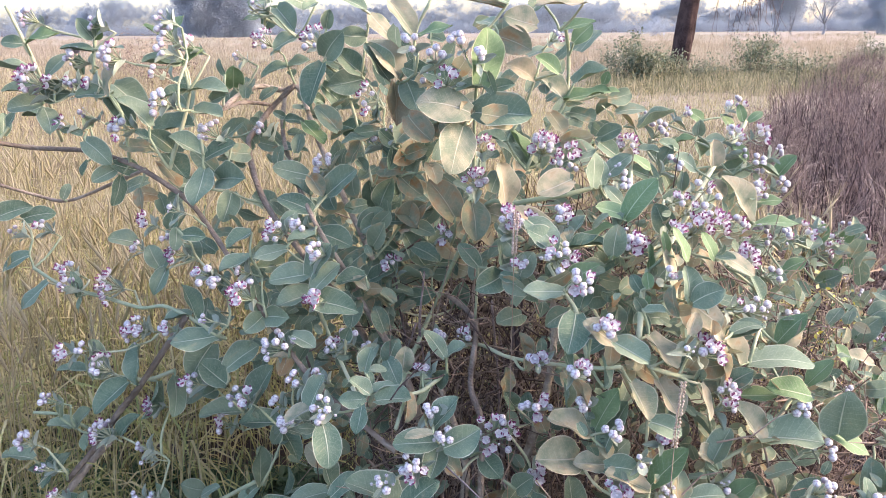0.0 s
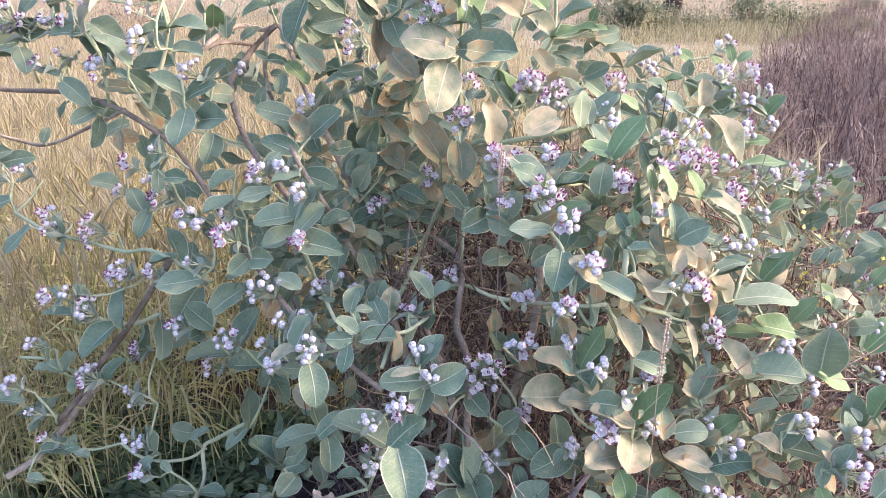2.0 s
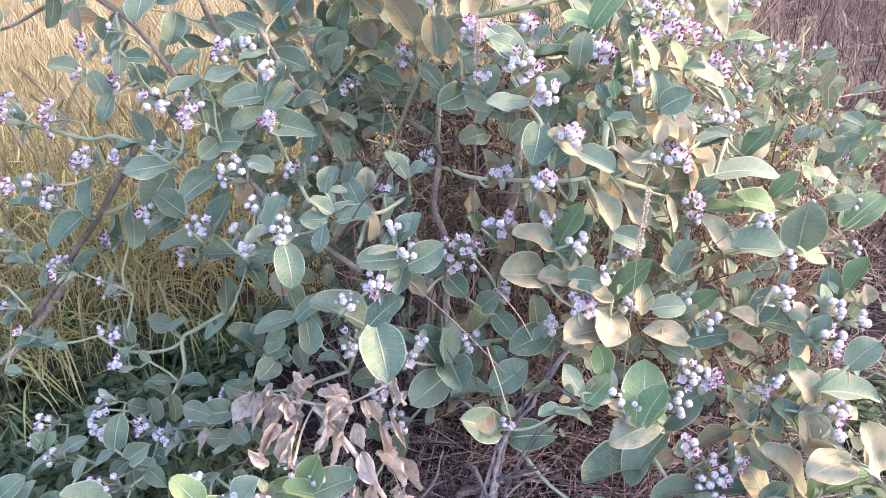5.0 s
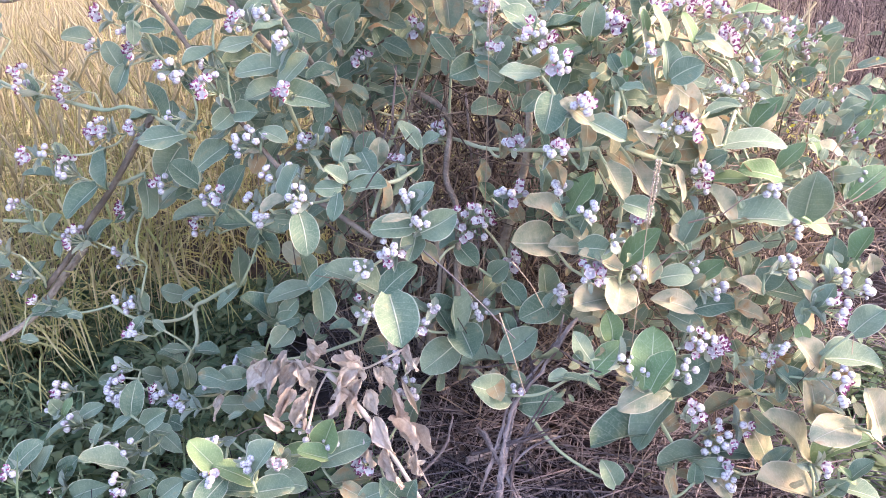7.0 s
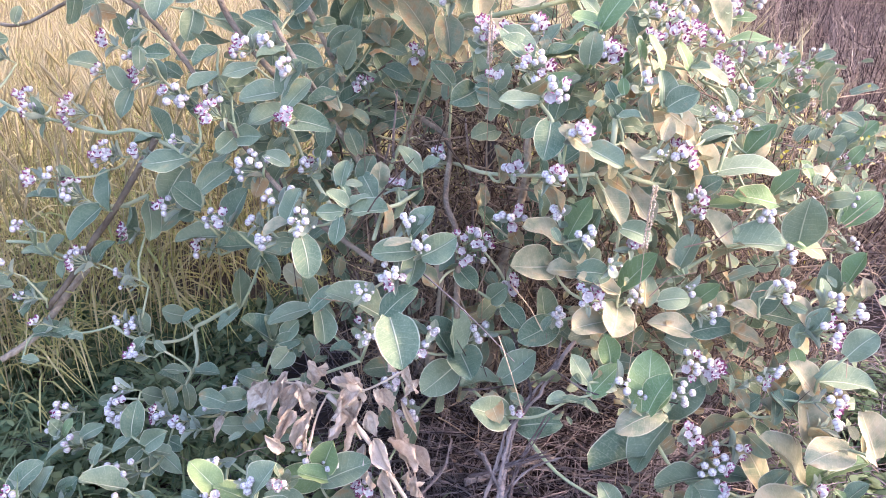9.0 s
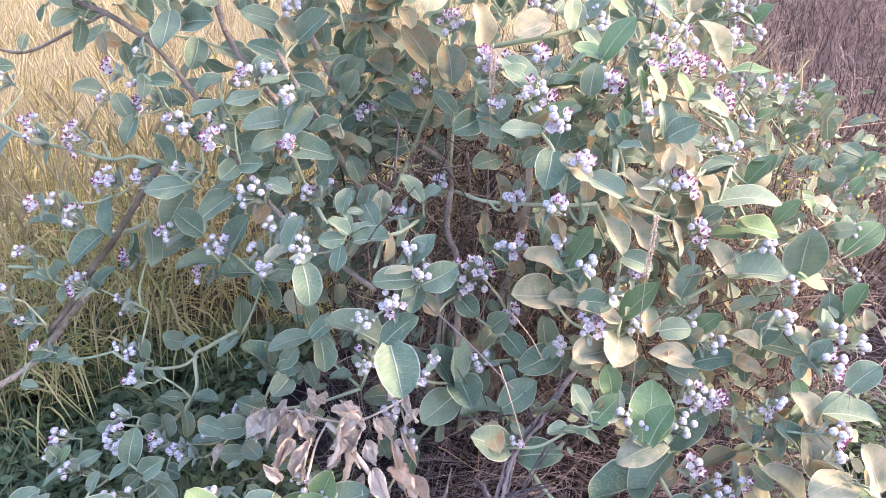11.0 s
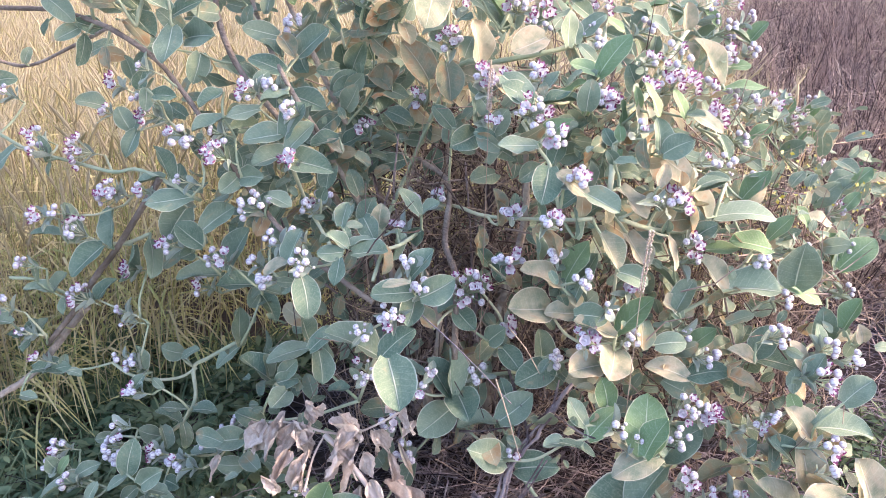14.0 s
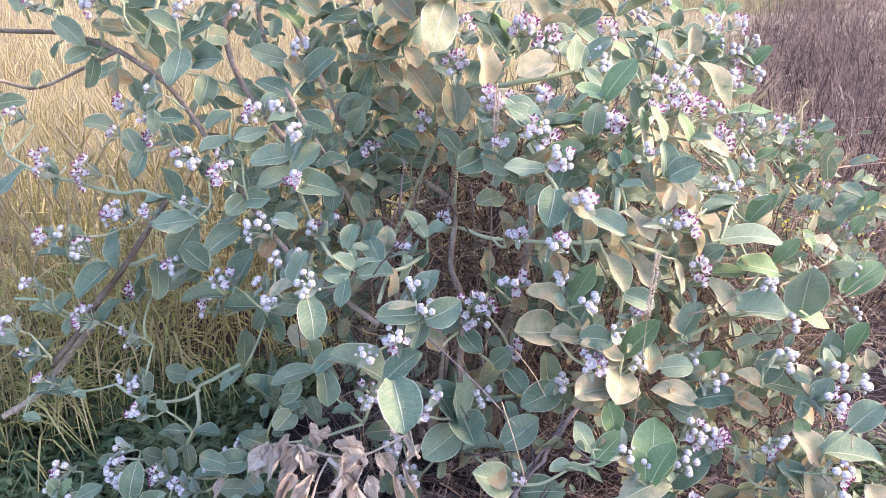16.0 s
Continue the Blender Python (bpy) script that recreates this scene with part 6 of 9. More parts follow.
leaf("green", -0.366, 2.042, 1.439, -0.419, 2.017, 1.411, -0.04, -0.71, 0.7, 0.04)
leaf("green", -0.398, 2.086, 1.367, -0.466, 2.065, 1.357, 0.01, -0.44, 0.9, 0.043)
leaf("green", -0.397, 2.081, 1.367, -0.341, 2.072, 1.385, -0.32, -0.58, 0.75, 0.036)
leaf("green", -0.294, 1.989, 1.379, -0.34, 1.94, 1.296, -0.42, -0.66, 0.62, 0.065)
leaf("green", -0.429, 2.14, 1.509, -0.375, 2.078, 1.452, -0.16, -0.74, 0.65, 0.057)
leaf("green", -0.465, 2.156, 1.468, -0.421, 2.133, 1.509, -0.24, -0.93, -0.26, 0.043)
leaf("green", -0.277, 1.909, 1.397, -0.236, 1.864, 1.445, -0.39, -0.81, -0.43, 0.054)
leaf("green", -0.194, 1.969, 1.342, -0.275, 1.938, 1.332, 0.32, -0.92, 0.24, 0.059)
leaf("green", -0.194, 1.909, 1.359, -0.247, 1.904, 1.41, 0.37, -0.88, 0.3, 0.047)
leaf("green", -0.124, 1.818, 1.349, -0.175, 1.816, 1.426, 0.63, -0.68, 0.39, 0.056)
leaf("pale", -0.099, 1.821, 1.351, -0.156, 1.818, 1.441, 0.59, -0.73, 0.35, 0.065)
leaf("dry", -0.111, 1.835, 1.338, -0.103, 1.79, 1.255, 0.35, -0.81, 0.47, 0.055)
leaf("pale", -0.167, 1.879, 1.489, -0.115, 1.851, 1.447, 0.25, -0.65, 0.72, 0.044)
leaf("pale", -0.112, 1.744, 1.511, -0.057, 1.711, 1.459, 0.29, -0.65, 0.71, 0.051)
leaf("fresh", -0.051, 1.708, 1.445, 0.015, 1.697, 1.467, -0.34, -0.37, 0.86, 0.043)
leaf("green", -0.18, 1.909, 1.441, -0.236, 1.88, 1.447, 0.47, -0.87, 0.12, 0.044)
leaf("green", -0.09, 1.823, 1.375, -0.024, 1.8, 1.352, -0.17, -0.89, 0.41, 0.045)
leaf("green", -0.085, 1.83, 1.344, -0.059, 1.772, 1.286, -0.05, -0.72, 0.69, 0.052)
leaf("pale", 0.051, 1.644, 1.294, -0.05, 1.626, 1.33, 0.35, -0.69, 0.63, 0.085)
leaf("green", 0.059, 1.675, 1.291, 0.175, 1.646, 1.287, -0.19, -0.84, 0.51, 0.071)
leaf("pale", 0.038, 1.651, 1.268, 0.023, 1.57, 1.193, 0.51, -0.64, 0.58, 0.076)
leaf("green", 0.081, 1.675, 1.342, 0.021, 1.659, 1.34, 0.06, -0.35, 0.94, 0.038)
leaf("fresh", 0.07, 1.664, 1.35, 0.091, 1.667, 1.46, 0.46, -0.88, -0.07, 0.068)
leaf("dry", -0.079, 1.74, 1.279, -0.027, 1.694, 1.233, -0.21, -0.8, 0.56, 0.052)
leaf("green", -0.256, 2.022, 1.226, -0.202, 1.961, 1.211, -0.55, -0.63, 0.55, 0.05)
leaf("fresh", -0.357, 2.028, 1.233, -0.298, 2, 1.191, 0.37, -0.44, 0.82, 0.047)
leaf("green", -0.569, 2.073, 1.189, -0.516, 2.069, 1.232, -0.4, -0.81, 0.42, 0.042)
leaf("dry", -0.232, 1.943, 1.145, -0.208, 1.944, 1.2, -0.49, -0.84, 0.23, 0.036)
leaf("green", -0.121, 1.906, 1.195, -0.156, 1.888, 1.231, 0.44, -0.9, -0.01, 0.037)
leaf("green", -0.121, 1.897, 1.193, -0.104, 1.898, 1.232, -0.31, -0.94, 0.14, 0.027)
leaf("green", -0.123, 1.878, 1.19, -0.129, 1.852, 1.144, 0.7, -0.66, 0.28, 0.032)
leaf("dry", -0.091, 1.874, 1.173, -0.044, 1.857, 1.193, -0.39, -0.91, 0.14, 0.035)
leaf("green", -0.308, 2.018, 1.237, -0.317, 2.019, 1.285, 0.8, -0.58, 0.16, 0.03)
leaf("pale", 0.189, 1.725, 1.462, 0.124, 1.715, 1.488, 0.34, -0.78, 0.52, 0.06)
leaf("dry", 0.111, 1.726, 1.441, 0.178, 1.691, 1.411, -0.34, -0.89, 0.3, 0.053)
leaf("pale", 0.191, 1.763, 1.35, 0.137, 1.758, 1.391, 0.43, -0.77, 0.47, 0.049)
leaf("pale", 0.275, 1.89, 1.293, 0.215, 1.886, 1.365, 0.61, -0.63, 0.48, 0.057)
leaf("fresh", 0.248, 1.819, 1.451, 0.323, 1.806, 1.476, -0.35, -0.33, 0.88, 0.049)
leaf("fresh", 0.29, 1.89, 1.425, 0.33, 1.887, 1.466, -0.28, -0.94, 0.2, 0.038)
leaf("green", 0.293, 1.884, 1.334, 0.366, 1.873, 1.367, -0.42, -0.37, 0.83, 0.049)
leaf("fresh", 0.273, 1.876, 1.298, 0.369, 1.86, 1.328, -0.32, -0.21, 0.92, 0.062)
leaf("fresh", 0.364, 1.918, 1.308, 0.403, 1.911, 1.319, -0.31, -0.4, 0.86, 0.025)
leaf("fresh", 0.36, 1.881, 1.332, 0.367, 1.874, 1.36, -0.39, -0.91, -0.15, 0.021)
leaf("fresh", 0.236, 1.723, 1.366, 0.193, 1.72, 1.406, 0.47, -0.77, 0.43, 0.036)
leaf("pale", 0.47, 2.032, 1.215, 0.408, 2.028, 1.283, 0.67, -0.46, 0.58, 0.056)
leaf("fresh", 0.345, 1.89, 1.199, 0.29, 1.884, 1.234, 0.52, -0.45, 0.72, 0.04)
leaf("green", 0.398, 1.885, 1.169, 0.349, 1.881, 1.209, 0.4, -0.83, 0.39, 0.039)
leaf("fresh", 0.148, 1.819, 1.232, 0.178, 1.788, 1.179, 0.72, -0.34, 0.61, 0.041)
leaf("pale", 0.288, 1.761, 1.504, 0.189, 1.739, 1.513, 0.19, -0.47, 0.86, 0.062)
leaf("pale", 0.7, 1.837, 1.02, 0.659, 1.839, 1.132, 0.67, -0.7, 0.26, 0.072)
leaf("fresh", 0.734, 1.878, 1.002, 0.833, 1.858, 1.022, -0.21, -0.08, 0.97, 0.062)
leaf("green", 0.739, 2.139, 1.087, 0.8, 2.103, 1.096, -0.52, -0.81, 0.29, 0.052)
leaf("fresh", 0.858, 2.075, 1.082, 0.894, 2.074, 1.141, -0.74, -0.52, 0.43, 0.042)
leaf("fresh", 0.77, 1.947, 1.042, 0.819, 1.936, 1.052, -0.28, -0.55, 0.78, 0.031)
leaf("pale", 0.643, 1.934, 1.134, 0.642, 1.936, 1.198, 0.37, -0.93, 0.03, 0.042)
leaf("fresh", 0.798, 2.191, 1.211, 0.787, 2.192, 1.256, 0.13, -0.99, 0.06, 0.027)
leaf("fresh", 0.811, 2.186, 1.211, 0.842, 2.183, 1.242, -0.57, -0.63, 0.53, 0.026)
leaf("green", 0.535, 2.01, 1.122, 0.562, 2.009, 1.176, -0.62, -0.72, 0.31, 0.037)
leaf("fresh", 0.585, 2.067, 1.173, 0.632, 2.057, 1.181, -0.23, -0.3, 0.93, 0.029)
leaf("green", 0.497, 1.748, 1.017, 0.463, 1.729, 1.081, 0.13, -0.97, -0.22, 0.047)
leaf("fresh", 0.364, 1.606, 1.083, 0.407, 1.607, 1.175, -0.78, -0.5, 0.37, 0.062)
leaf("fresh", 0.378, 1.618, 1.082, 0.307, 1.608, 1.113, 0.41, -0.46, 0.78, 0.047)
leaf("green", 0.325, 1.514, 1.033, 0.328, 1.49, 1.089, -0.15, -0.91, -0.39, 0.041)
leaf("green", 0.44, 1.918, 1.13, 0.507, 1.895, 1.112, -0.06, -0.72, 0.69, 0.044)
leaf("fresh", 0.783, 2.212, 1.178, 0.758, 2.212, 1.232, 0.62, -0.73, 0.29, 0.036)
leaf("fresh", 0.77, 2.067, 1.124, 0.736, 2.066, 1.168, 0.45, -0.84, 0.32, 0.034)
leaf("green", 0.654, 2.106, 1.185, 0.652, 2.088, 1.223, -0.18, -0.89, -0.42, 0.031)
leaf("fresh", 0.69, 2.185, 1.214, 0.649, 2.181, 1.243, 0.3, -0.91, 0.3, 0.031)
leaf("fresh", 1.135, 2.418, 0.809, 1.152, 2.394, 0.869, -0.68, -0.72, -0.09, 0.048)
leaf("fresh", 1.239, 2.454, 0.808, 1.251, 2.416, 0.845, -0.86, -0.46, -0.19, 0.039)
leaf("fresh", 0.545, 1.58, 1.003, 0.523, 1.582, 1.062, 0.69, -0.67, 0.27, 0.038)
leaf("fresh", 0.428, 1.514, 1.033, 0.421, 1.515, 1.08, 0.69, -0.72, 0.13, 0.029)
leaf("green", -0.275, 1.843, 1.087, -0.204, 1.838, 1.147, -0.41, -0.8, 0.43, 0.057)
leaf("dry", -0.316, 1.85, 1.129, -0.28, 1.816, 1.086, 0.03, -0.77, 0.63, 0.042)
leaf("green", -0.306, 1.823, 1.05, -0.376, 1.815, 1.1, 0.53, -0.55, 0.65, 0.052)
leaf("green", -0.317, 1.857, 1.081, -0.364, 1.851, 1.119, 0.61, -0.31, 0.73, 0.037)
leaf("dry", -0.109, 1.896, 1.12, -0.056, 1.871, 1.081, -0.07, -0.88, 0.47, 0.045)
leaf("dry", 0.021, 1.84, 1.031, -0.031, 1.839, 1.122, 0.34, -0.92, 0.18, 0.066)
leaf("dry", -0.112, 1.9, 0.998, -0.046, 1.887, 1.059, -0.29, -0.95, 0.12, 0.06)
leaf("green", -0.205, 1.894, 0.988, -0.153, 1.888, 1.042, -0.23, -0.97, 0.11, 0.049)
leaf("green", -0.166, 1.971, 1.031, -0.138, 1.954, 1.098, -0.23, -0.96, -0.15, 0.05)
leaf("pale", 0.13, 1.716, 1.085, 0.111, 1.718, 1.181, 0.67, -0.72, 0.15, 0.059)
leaf("dry", 0.058, 1.764, 1.085, 0.066, 1.72, 1.005, 0.08, -0.87, 0.49, 0.057)
leaf("pale", 0.266, 1.698, 1.147, 0.192, 1.67, 1.124, 0.06, -0.73, 0.69, 0.058)
leaf("pale", 0.251, 1.685, 1.004, 0.143, 1.675, 1.094, 0.59, -0.46, 0.66, 0.086)
leaf("green", 0.226, 1.539, 1.049, 0.162, 1.53, 1.085, 0.39, -0.74, 0.54, 0.045)
leaf("pale", 0.093, 1.779, 1.058, 0.153, 1.759, 1.042, -0.07, -0.75, 0.66, 0.048)
leaf("green", 0.252, 1.581, 1.052, 0.279, 1.581, 1.098, -0.79, -0.42, 0.45, 0.032)
leaf("green", 0.249, 1.554, 1.036, 0.318, 1.544, 1.061, -0.36, -0.13, 0.92, 0.045)
leaf("green", -0.926, 1.854, 1.366, -1.002, 1.837, 1.385, 0.25, -0.07, 0.97, 0.045)
leaf("green", -0.77, 1.825, 1.442, -0.788, 1.802, 1.482, 0.58, -0.79, -0.21, 0.033)
leaf("green", -0.765, 1.824, 1.444, -0.748, 1.823, 1.493, -0.8, -0.52, 0.28, 0.029)
leaf("green", -0.771, 1.821, 1.413, -0.839, 1.809, 1.426, 0.21, -0.18, 0.96, 0.039)
leaf("green", -0.764, 1.818, 1.416, -0.702, 1.815, 1.429, -0.21, -0.09, 0.97, 0.036)
leaf("green", -0.531, 1.98, 1.354, -0.551, 1.98, 1.388, -0.48, -0.83, -0.29, 0.022)
leaf("green", -0.541, 1.887, 1.298, -0.495, 1.854, 1.314, -0.62, -0.7, 0.37, 0.035)
leaf("green", -0.538, 1.786, 1.158, -0.547, 1.703, 1.102, -0.2, -0.53, 0.82, 0.061)
leaf("green", -0.514, 1.807, 1.131, -0.439, 1.742, 1.143, -0.63, -0.65, 0.42, 0.06)
leaf("green", -0.513, 1.895, 1.084, -0.515, 1.829, 1.041, 0.4, -0.51, 0.76, 0.049)
leaf("green", -0.771, 1.853, 1.16, -0.717, 1.877, 1.14, 0.49, -0.8, 0.36, 0.038)
leaf("green", -0.767, 1.854, 1.147, -0.806, 1.81, 1.129, 0.4, -0.63, 0.67, 0.036)
leaf("green", -0.757, 1.852, 1.131, -0.763, 1.819, 1.068, 0.9, -0.42, 0.14, 0.04)
leaf("green", -0.86, 1.925, 1.156, -0.873, 1.911, 1.12, -0.47, -0.76, 0.45, 0.022)
leaf("green", -0.624, 1.837, 1.195, -0.663, 1.806, 1.24, 0.68, -0.73, 0.07, 0.041)
leaf("green", -1.002, 2.058, 1.035, -0.987, 2.064, 1.073, 0.15, -0.98, 0.08, 0.024)
leaf("green", -1.164, 2.026, 0.993, -1.084, 2.036, 1.025, -0.06, -0.9, 0.44, 0.049)
leaf("green", -1.114, 2.052, 0.982, -1.039, 2.062, 1.004, -0.05, -0.83, 0.55, 0.044)
leaf("dry", -0.7, 1.813, 1.108, -0.696, 1.794, 1.066, -0.24, -0.89, 0.38, 0.027)
leaf("green", -0.444, 2.072, 1.488, -0.5, 2.053, 1.486, 0.09, -0.32, 0.94, 0.033)
leaf("green", -0.483, 2.067, 1.515, -0.427, 2.057, 1.532, -0.33, -0.66, 0.68, 0.033)
leaf("green", 0.018, 1.768, 1.344, -0.051, 1.768, 1.382, 0.27, -0.83, 0.49, 0.049)
leaf("green", 0.085, 1.668, 1.372, 0.099, 1.658, 1.328, -0.48, -0.88, 0.05, 0.027)
leaf("green", 0.127, 1.682, 1.506, 0.083, 1.679, 1.524, 0.34, -0.58, 0.74, 0.032)
leaf("green", -0.133, 1.905, 1.142, -0.111, 1.93, 1.236, -0.79, -0.51, 0.32, 0.056)
leaf("dry", -0.159, 1.919, 1.133, -0.107, 1.875, 1.145, -0.62, -0.59, 0.51, 0.046)
leaf("green", -0.119, 1.893, 1.148, -0.055, 1.904, 1.178, 0.34, -0.83, -0.43, 0.047)
leaf("green", -0.13, 1.983, 0.914, -0.202, 1.969, 0.944, 0.32, -0.87, 0.37, 0.044)
leaf("green", 0.198, 1.857, 1.141, 0.152, 1.851, 1.198, 0.58, -0.72, 0.38, 0.041)
leaf("green", 0.481, 2.032, 1.212, 0.569, 2.031, 1.256, -0.45, -0.07, 0.89, 0.037)
leaf("green", 0.589, 2.084, 1.185, 0.567, 2.075, 1.149, 0.31, -0.95, 0.05, 0.025)
leaf("green", 0.581, 2.022, 1.161, 0.532, 2.011, 1.186, 0.47, -0.61, 0.64, 0.032)
leaf("green", 0.671, 2.087, 1.173, 0.722, 2.093, 1.18, -0.04, -0.61, 0.79, 0.029)
leaf("green", 0.317, 1.71, 1.127, 0.323, 1.706, 1.203, 0.58, -0.81, -0.1, 0.045)
leaf("green", 0.353, 1.761, 1.142, 0.402, 1.76, 1.193, -0.59, -0.58, 0.56, 0.046)
leaf("green", 0.37, 1.669, 1.102, 0.34, 1.668, 1.139, 0.35, -0.9, 0.26, 0.027)
leaf("green", 0.498, 1.814, 1.076, 0.553, 1.82, 1.087, -0.04, -0.82, 0.58, 0.033)
leaf("green", 0.599, 1.931, 1.127, 0.559, 1.902, 1.17, 0.76, -0.56, 0.34, 0.043)
leaf("fresh", 0.475, 1.868, 1.138, 0.435, 1.883, 1.175, 0.48, -0.51, 0.71, 0.037)
leaf("green", 1.059, 2.281, 0.829, 1.097, 2.33, 0.858, 0.13, -0.58, 0.81, 0.042)
leaf("green", 1.304, 2.543, 0.775, 1.359, 2.551, 0.791, -0.08, -0.75, 0.65, 0.033)
leaf("green", -1.059, 1.961, 0.91, -1.141, 1.951, 0.889, -0.13, -0.59, 0.8, 0.048)
leaf("green", -0.975, 1.874, 0.865, -1.047, 1.84, 0.807, -0.4, -0.48, 0.78, 0.055)
leaf("green", -0.884, 1.856, 0.853, -0.892, 1.825, 0.805, -0.76, -0.47, 0.44, 0.032)
leaf("green", -0.648, 1.77, 0.922, -0.669, 1.831, 0.958, -0.55, -0.56, 0.62, 0.047)
leaf("green", -0.49, 1.668, 0.729, -0.42, 1.69, 0.775, -0.11, -0.81, 0.57, 0.051)
leaf("green", -0.841, 1.741, 0.69, -0.91, 1.735, 0.701, 0.17, -0.07, 0.98, 0.039)
leaf("green", -1.017, 1.766, 0.445, -1.096, 1.768, 0.456, 0.13, -0.25, 0.96, 0.045)
leaf("green", 0.132, 1.664, 0.949, 0.193, 1.645, 0.932, -0.08, -0.78, 0.62, 0.039)
leaf("green", 0.003, 1.544, 0.773, -0.025, 1.571, 0.734, -0.58, -0.8, -0.14, 0.037)
leaf("green", -0.148, 1.458, 0.783, -0.148, 1.467, 0.811, 0.26, -0.92, 0.29, 0.018)
leaf("green", -0.051, 1.522, 0.781, -0.05, 1.497, 0.721, 0.83, -0.52, 0.22, 0.036)
leaf("dry", 0.164, 1.498, 0.822, 0.152, 1.505, 0.877, 0.65, -0.72, 0.23, 0.032)
leaf("dry", 0.417, 1.423, 0.999, 0.415, 1.394, 0.951, -0.89, -0.37, 0.26, 0.031)
leaf("pale", 0.512, 1.408, 0.9, 0.456, 1.409, 0.937, 0.46, -0.54, 0.71, 0.038)
leaf("green", 0.541, 1.444, 0.607, 0.5, 1.449, 0.652, 0.51, -0.66, 0.55, 0.04)
leaf("green", 0.836, 1.907, 0.848, 0.801, 1.942, 0.867, -0.01, -0.5, 0.87, 0.035)
leaf("green", 0.65, 1.649, 0.945, 0.673, 1.629, 0.901, 0.4, -0.73, 0.55, 0.03)
leaf("pale", 0.491, 1.44, 0.796, 0.512, 1.408, 0.737, 0.76, -0.41, 0.51, 0.039)
leaf("green", -0.981, 1.746, 0.32, -0.897, 1.757, 0.328, -0.05, -0.32, 0.95, 0.048)
leaf("dry", 0.078, 1.447, 0.367, 0.068, 1.415, 0.322, 0.82, -0.54, 0.2, 0.031)
leaf("green", -0.138, 1.232, 0.165, -0.08, 1.228, 0.195, -0.36, -0.71, 0.6, 0.041)
leaf("green", 0.597, 1.261, 0.219, 0.53, 1.247, 0.237, 0.33, -0.47, 0.82, 0.04)
leaf("green", 0.799, 1.141, 0.262, 0.771, 1.161, 0.218, -0.67, -0.74, 0.08, 0.034)
leaf("green", 0.748, 1.269, 0.369, 0.692, 1.279, 0.428, 0.51, -0.63, 0.59, 0.046)
leaf("green", 1.041, 1.94, 0.684, 1.092, 1.922, 0.749, -0.38, -0.92, 0.04, 0.05)
leaf("green", -0.594, 1.867, 1.106, -0.651, 1.863, 1.125, 0.31, -0.46, 0.83, 0.034)
leaf("green", -0.647, 1.855, 1.182, -0.586, 1.806, 1.137, 0.31, -0.41, 0.86, 0.05)
leaf("green", -0.289, 1.962, 1.059, -0.27, 1.909, 1.037, -0.59, -0.48, 0.65, 0.04)
leaf("dry", -0.087, 1.936, 0.875, -0.122, 1.895, 0.87, 0.35, -0.41, 0.84, 0.036)
leaf("green", -0.216, 1.96, 1.15, -0.19, 1.932, 1.126, -0.07, -0.68, 0.73, 0.027)
leaf("green", -0.179, 2.007, 1.022, -0.195, 1.989, 1.09, -0.08, -0.96, -0.27, 0.043)
leaf("green", -0.118, 2.021, 1.053, -0.132, 1.996, 1.119, 0.34, -0.9, -0.27, 0.047)
leaf("dry", -0.047, 1.86, 1.136, -0.003, 1.858, 1.143, -0.16, -0.68, 0.72, 0.025)
leaf("green", -0.269, 2.042, 1.12, -0.259, 2.025, 1.164, -0.48, -0.85, -0.22, 0.032)
leaf("green", -0.409, 1.937, 1.141, -0.396, 1.931, 1.188, -0.32, -0.95, -0.03, 0.029)
leaf("green", 0.26, 1.799, 1.165, 0.336, 1.813, 1.195, -0.12, -0.75, 0.64, 0.046)
leaf("green", 0.137, 1.793, 1.214, 0.072, 1.805, 1.23, 0.15, -0.37, 0.92, 0.038)
leaf("green", 0.683, 1.661, 0.893, 0.676, 1.672, 0.94, -0.71, -0.71, 0.07, 0.028)
leaf("green", 1.294, 2.541, 0.766, 1.343, 2.517, 0.808, -0.56, -0.81, 0.19, 0.041)
leaf("green", 1.051, 2.19, 0.753, 1.099, 2.153, 0.793, -0.68, -0.72, 0.15, 0.047)
leaf("green", 0.865, 1.979, 0.858, 0.901, 1.962, 0.895, -0.55, -0.82, 0.16, 0.032)
leaf("green", 0.699, 1.374, 0.291, 0.652, 1.356, 0.294, 0.31, -0.65, 0.69, 0.031)
leaf("green", 0.705, 1.371, 0.285, 0.736, 1.33, 0.25, 0.29, -0.48, 0.83, 0.035)
leaf("green", -0.637, 1.482, 0.143, -0.649, 1.461, 0.103, 0.14, -0.9, 0.42, 0.029)
leaf("green", -0.632, 1.487, 0.147, -0.614, 1.447, 0.116, 0.15, -0.57, 0.81, 0.033)
leaf("green", -0.603, 1.51, 0.161, -0.565, 1.474, 0.171, -0.64, -0.51, 0.58, 0.035)
leaf("green", -0.605, 1.467, 0.155, -0.561, 1.423, 0.147, -0.3, -0.46, 0.83, 0.038)
leaf("green", -0.583, 1.268, 0.149, -0.564, 1.252, 0.192, -0.49, -0.87, -0.11, 0.033)
leaf("green", -0.765, 1.652, 0.188, -0.808, 1.638, 0.185, 0.18, -0.74, 0.65, 0.026)
leaf("green", -0.541, 1.531, 0.216, -0.479, 1.527, 0.228, -0.2, -0.08, 0.98, 0.035)
leaf("green", -0.405, 1.476, 0.229, -0.463, 1.453, 0.25, 0.48, -0.64, 0.6, 0.04)
leaf("green", -0.374, 1.561, 0.285, -0.427, 1.544, 0.324, 0.54, -0.75, 0.4, 0.041)
leaf("green", -0.463, 1.243, 0.229, -0.497, 1.25, 0.239, 0.1, -0.62, 0.78, 0.02)
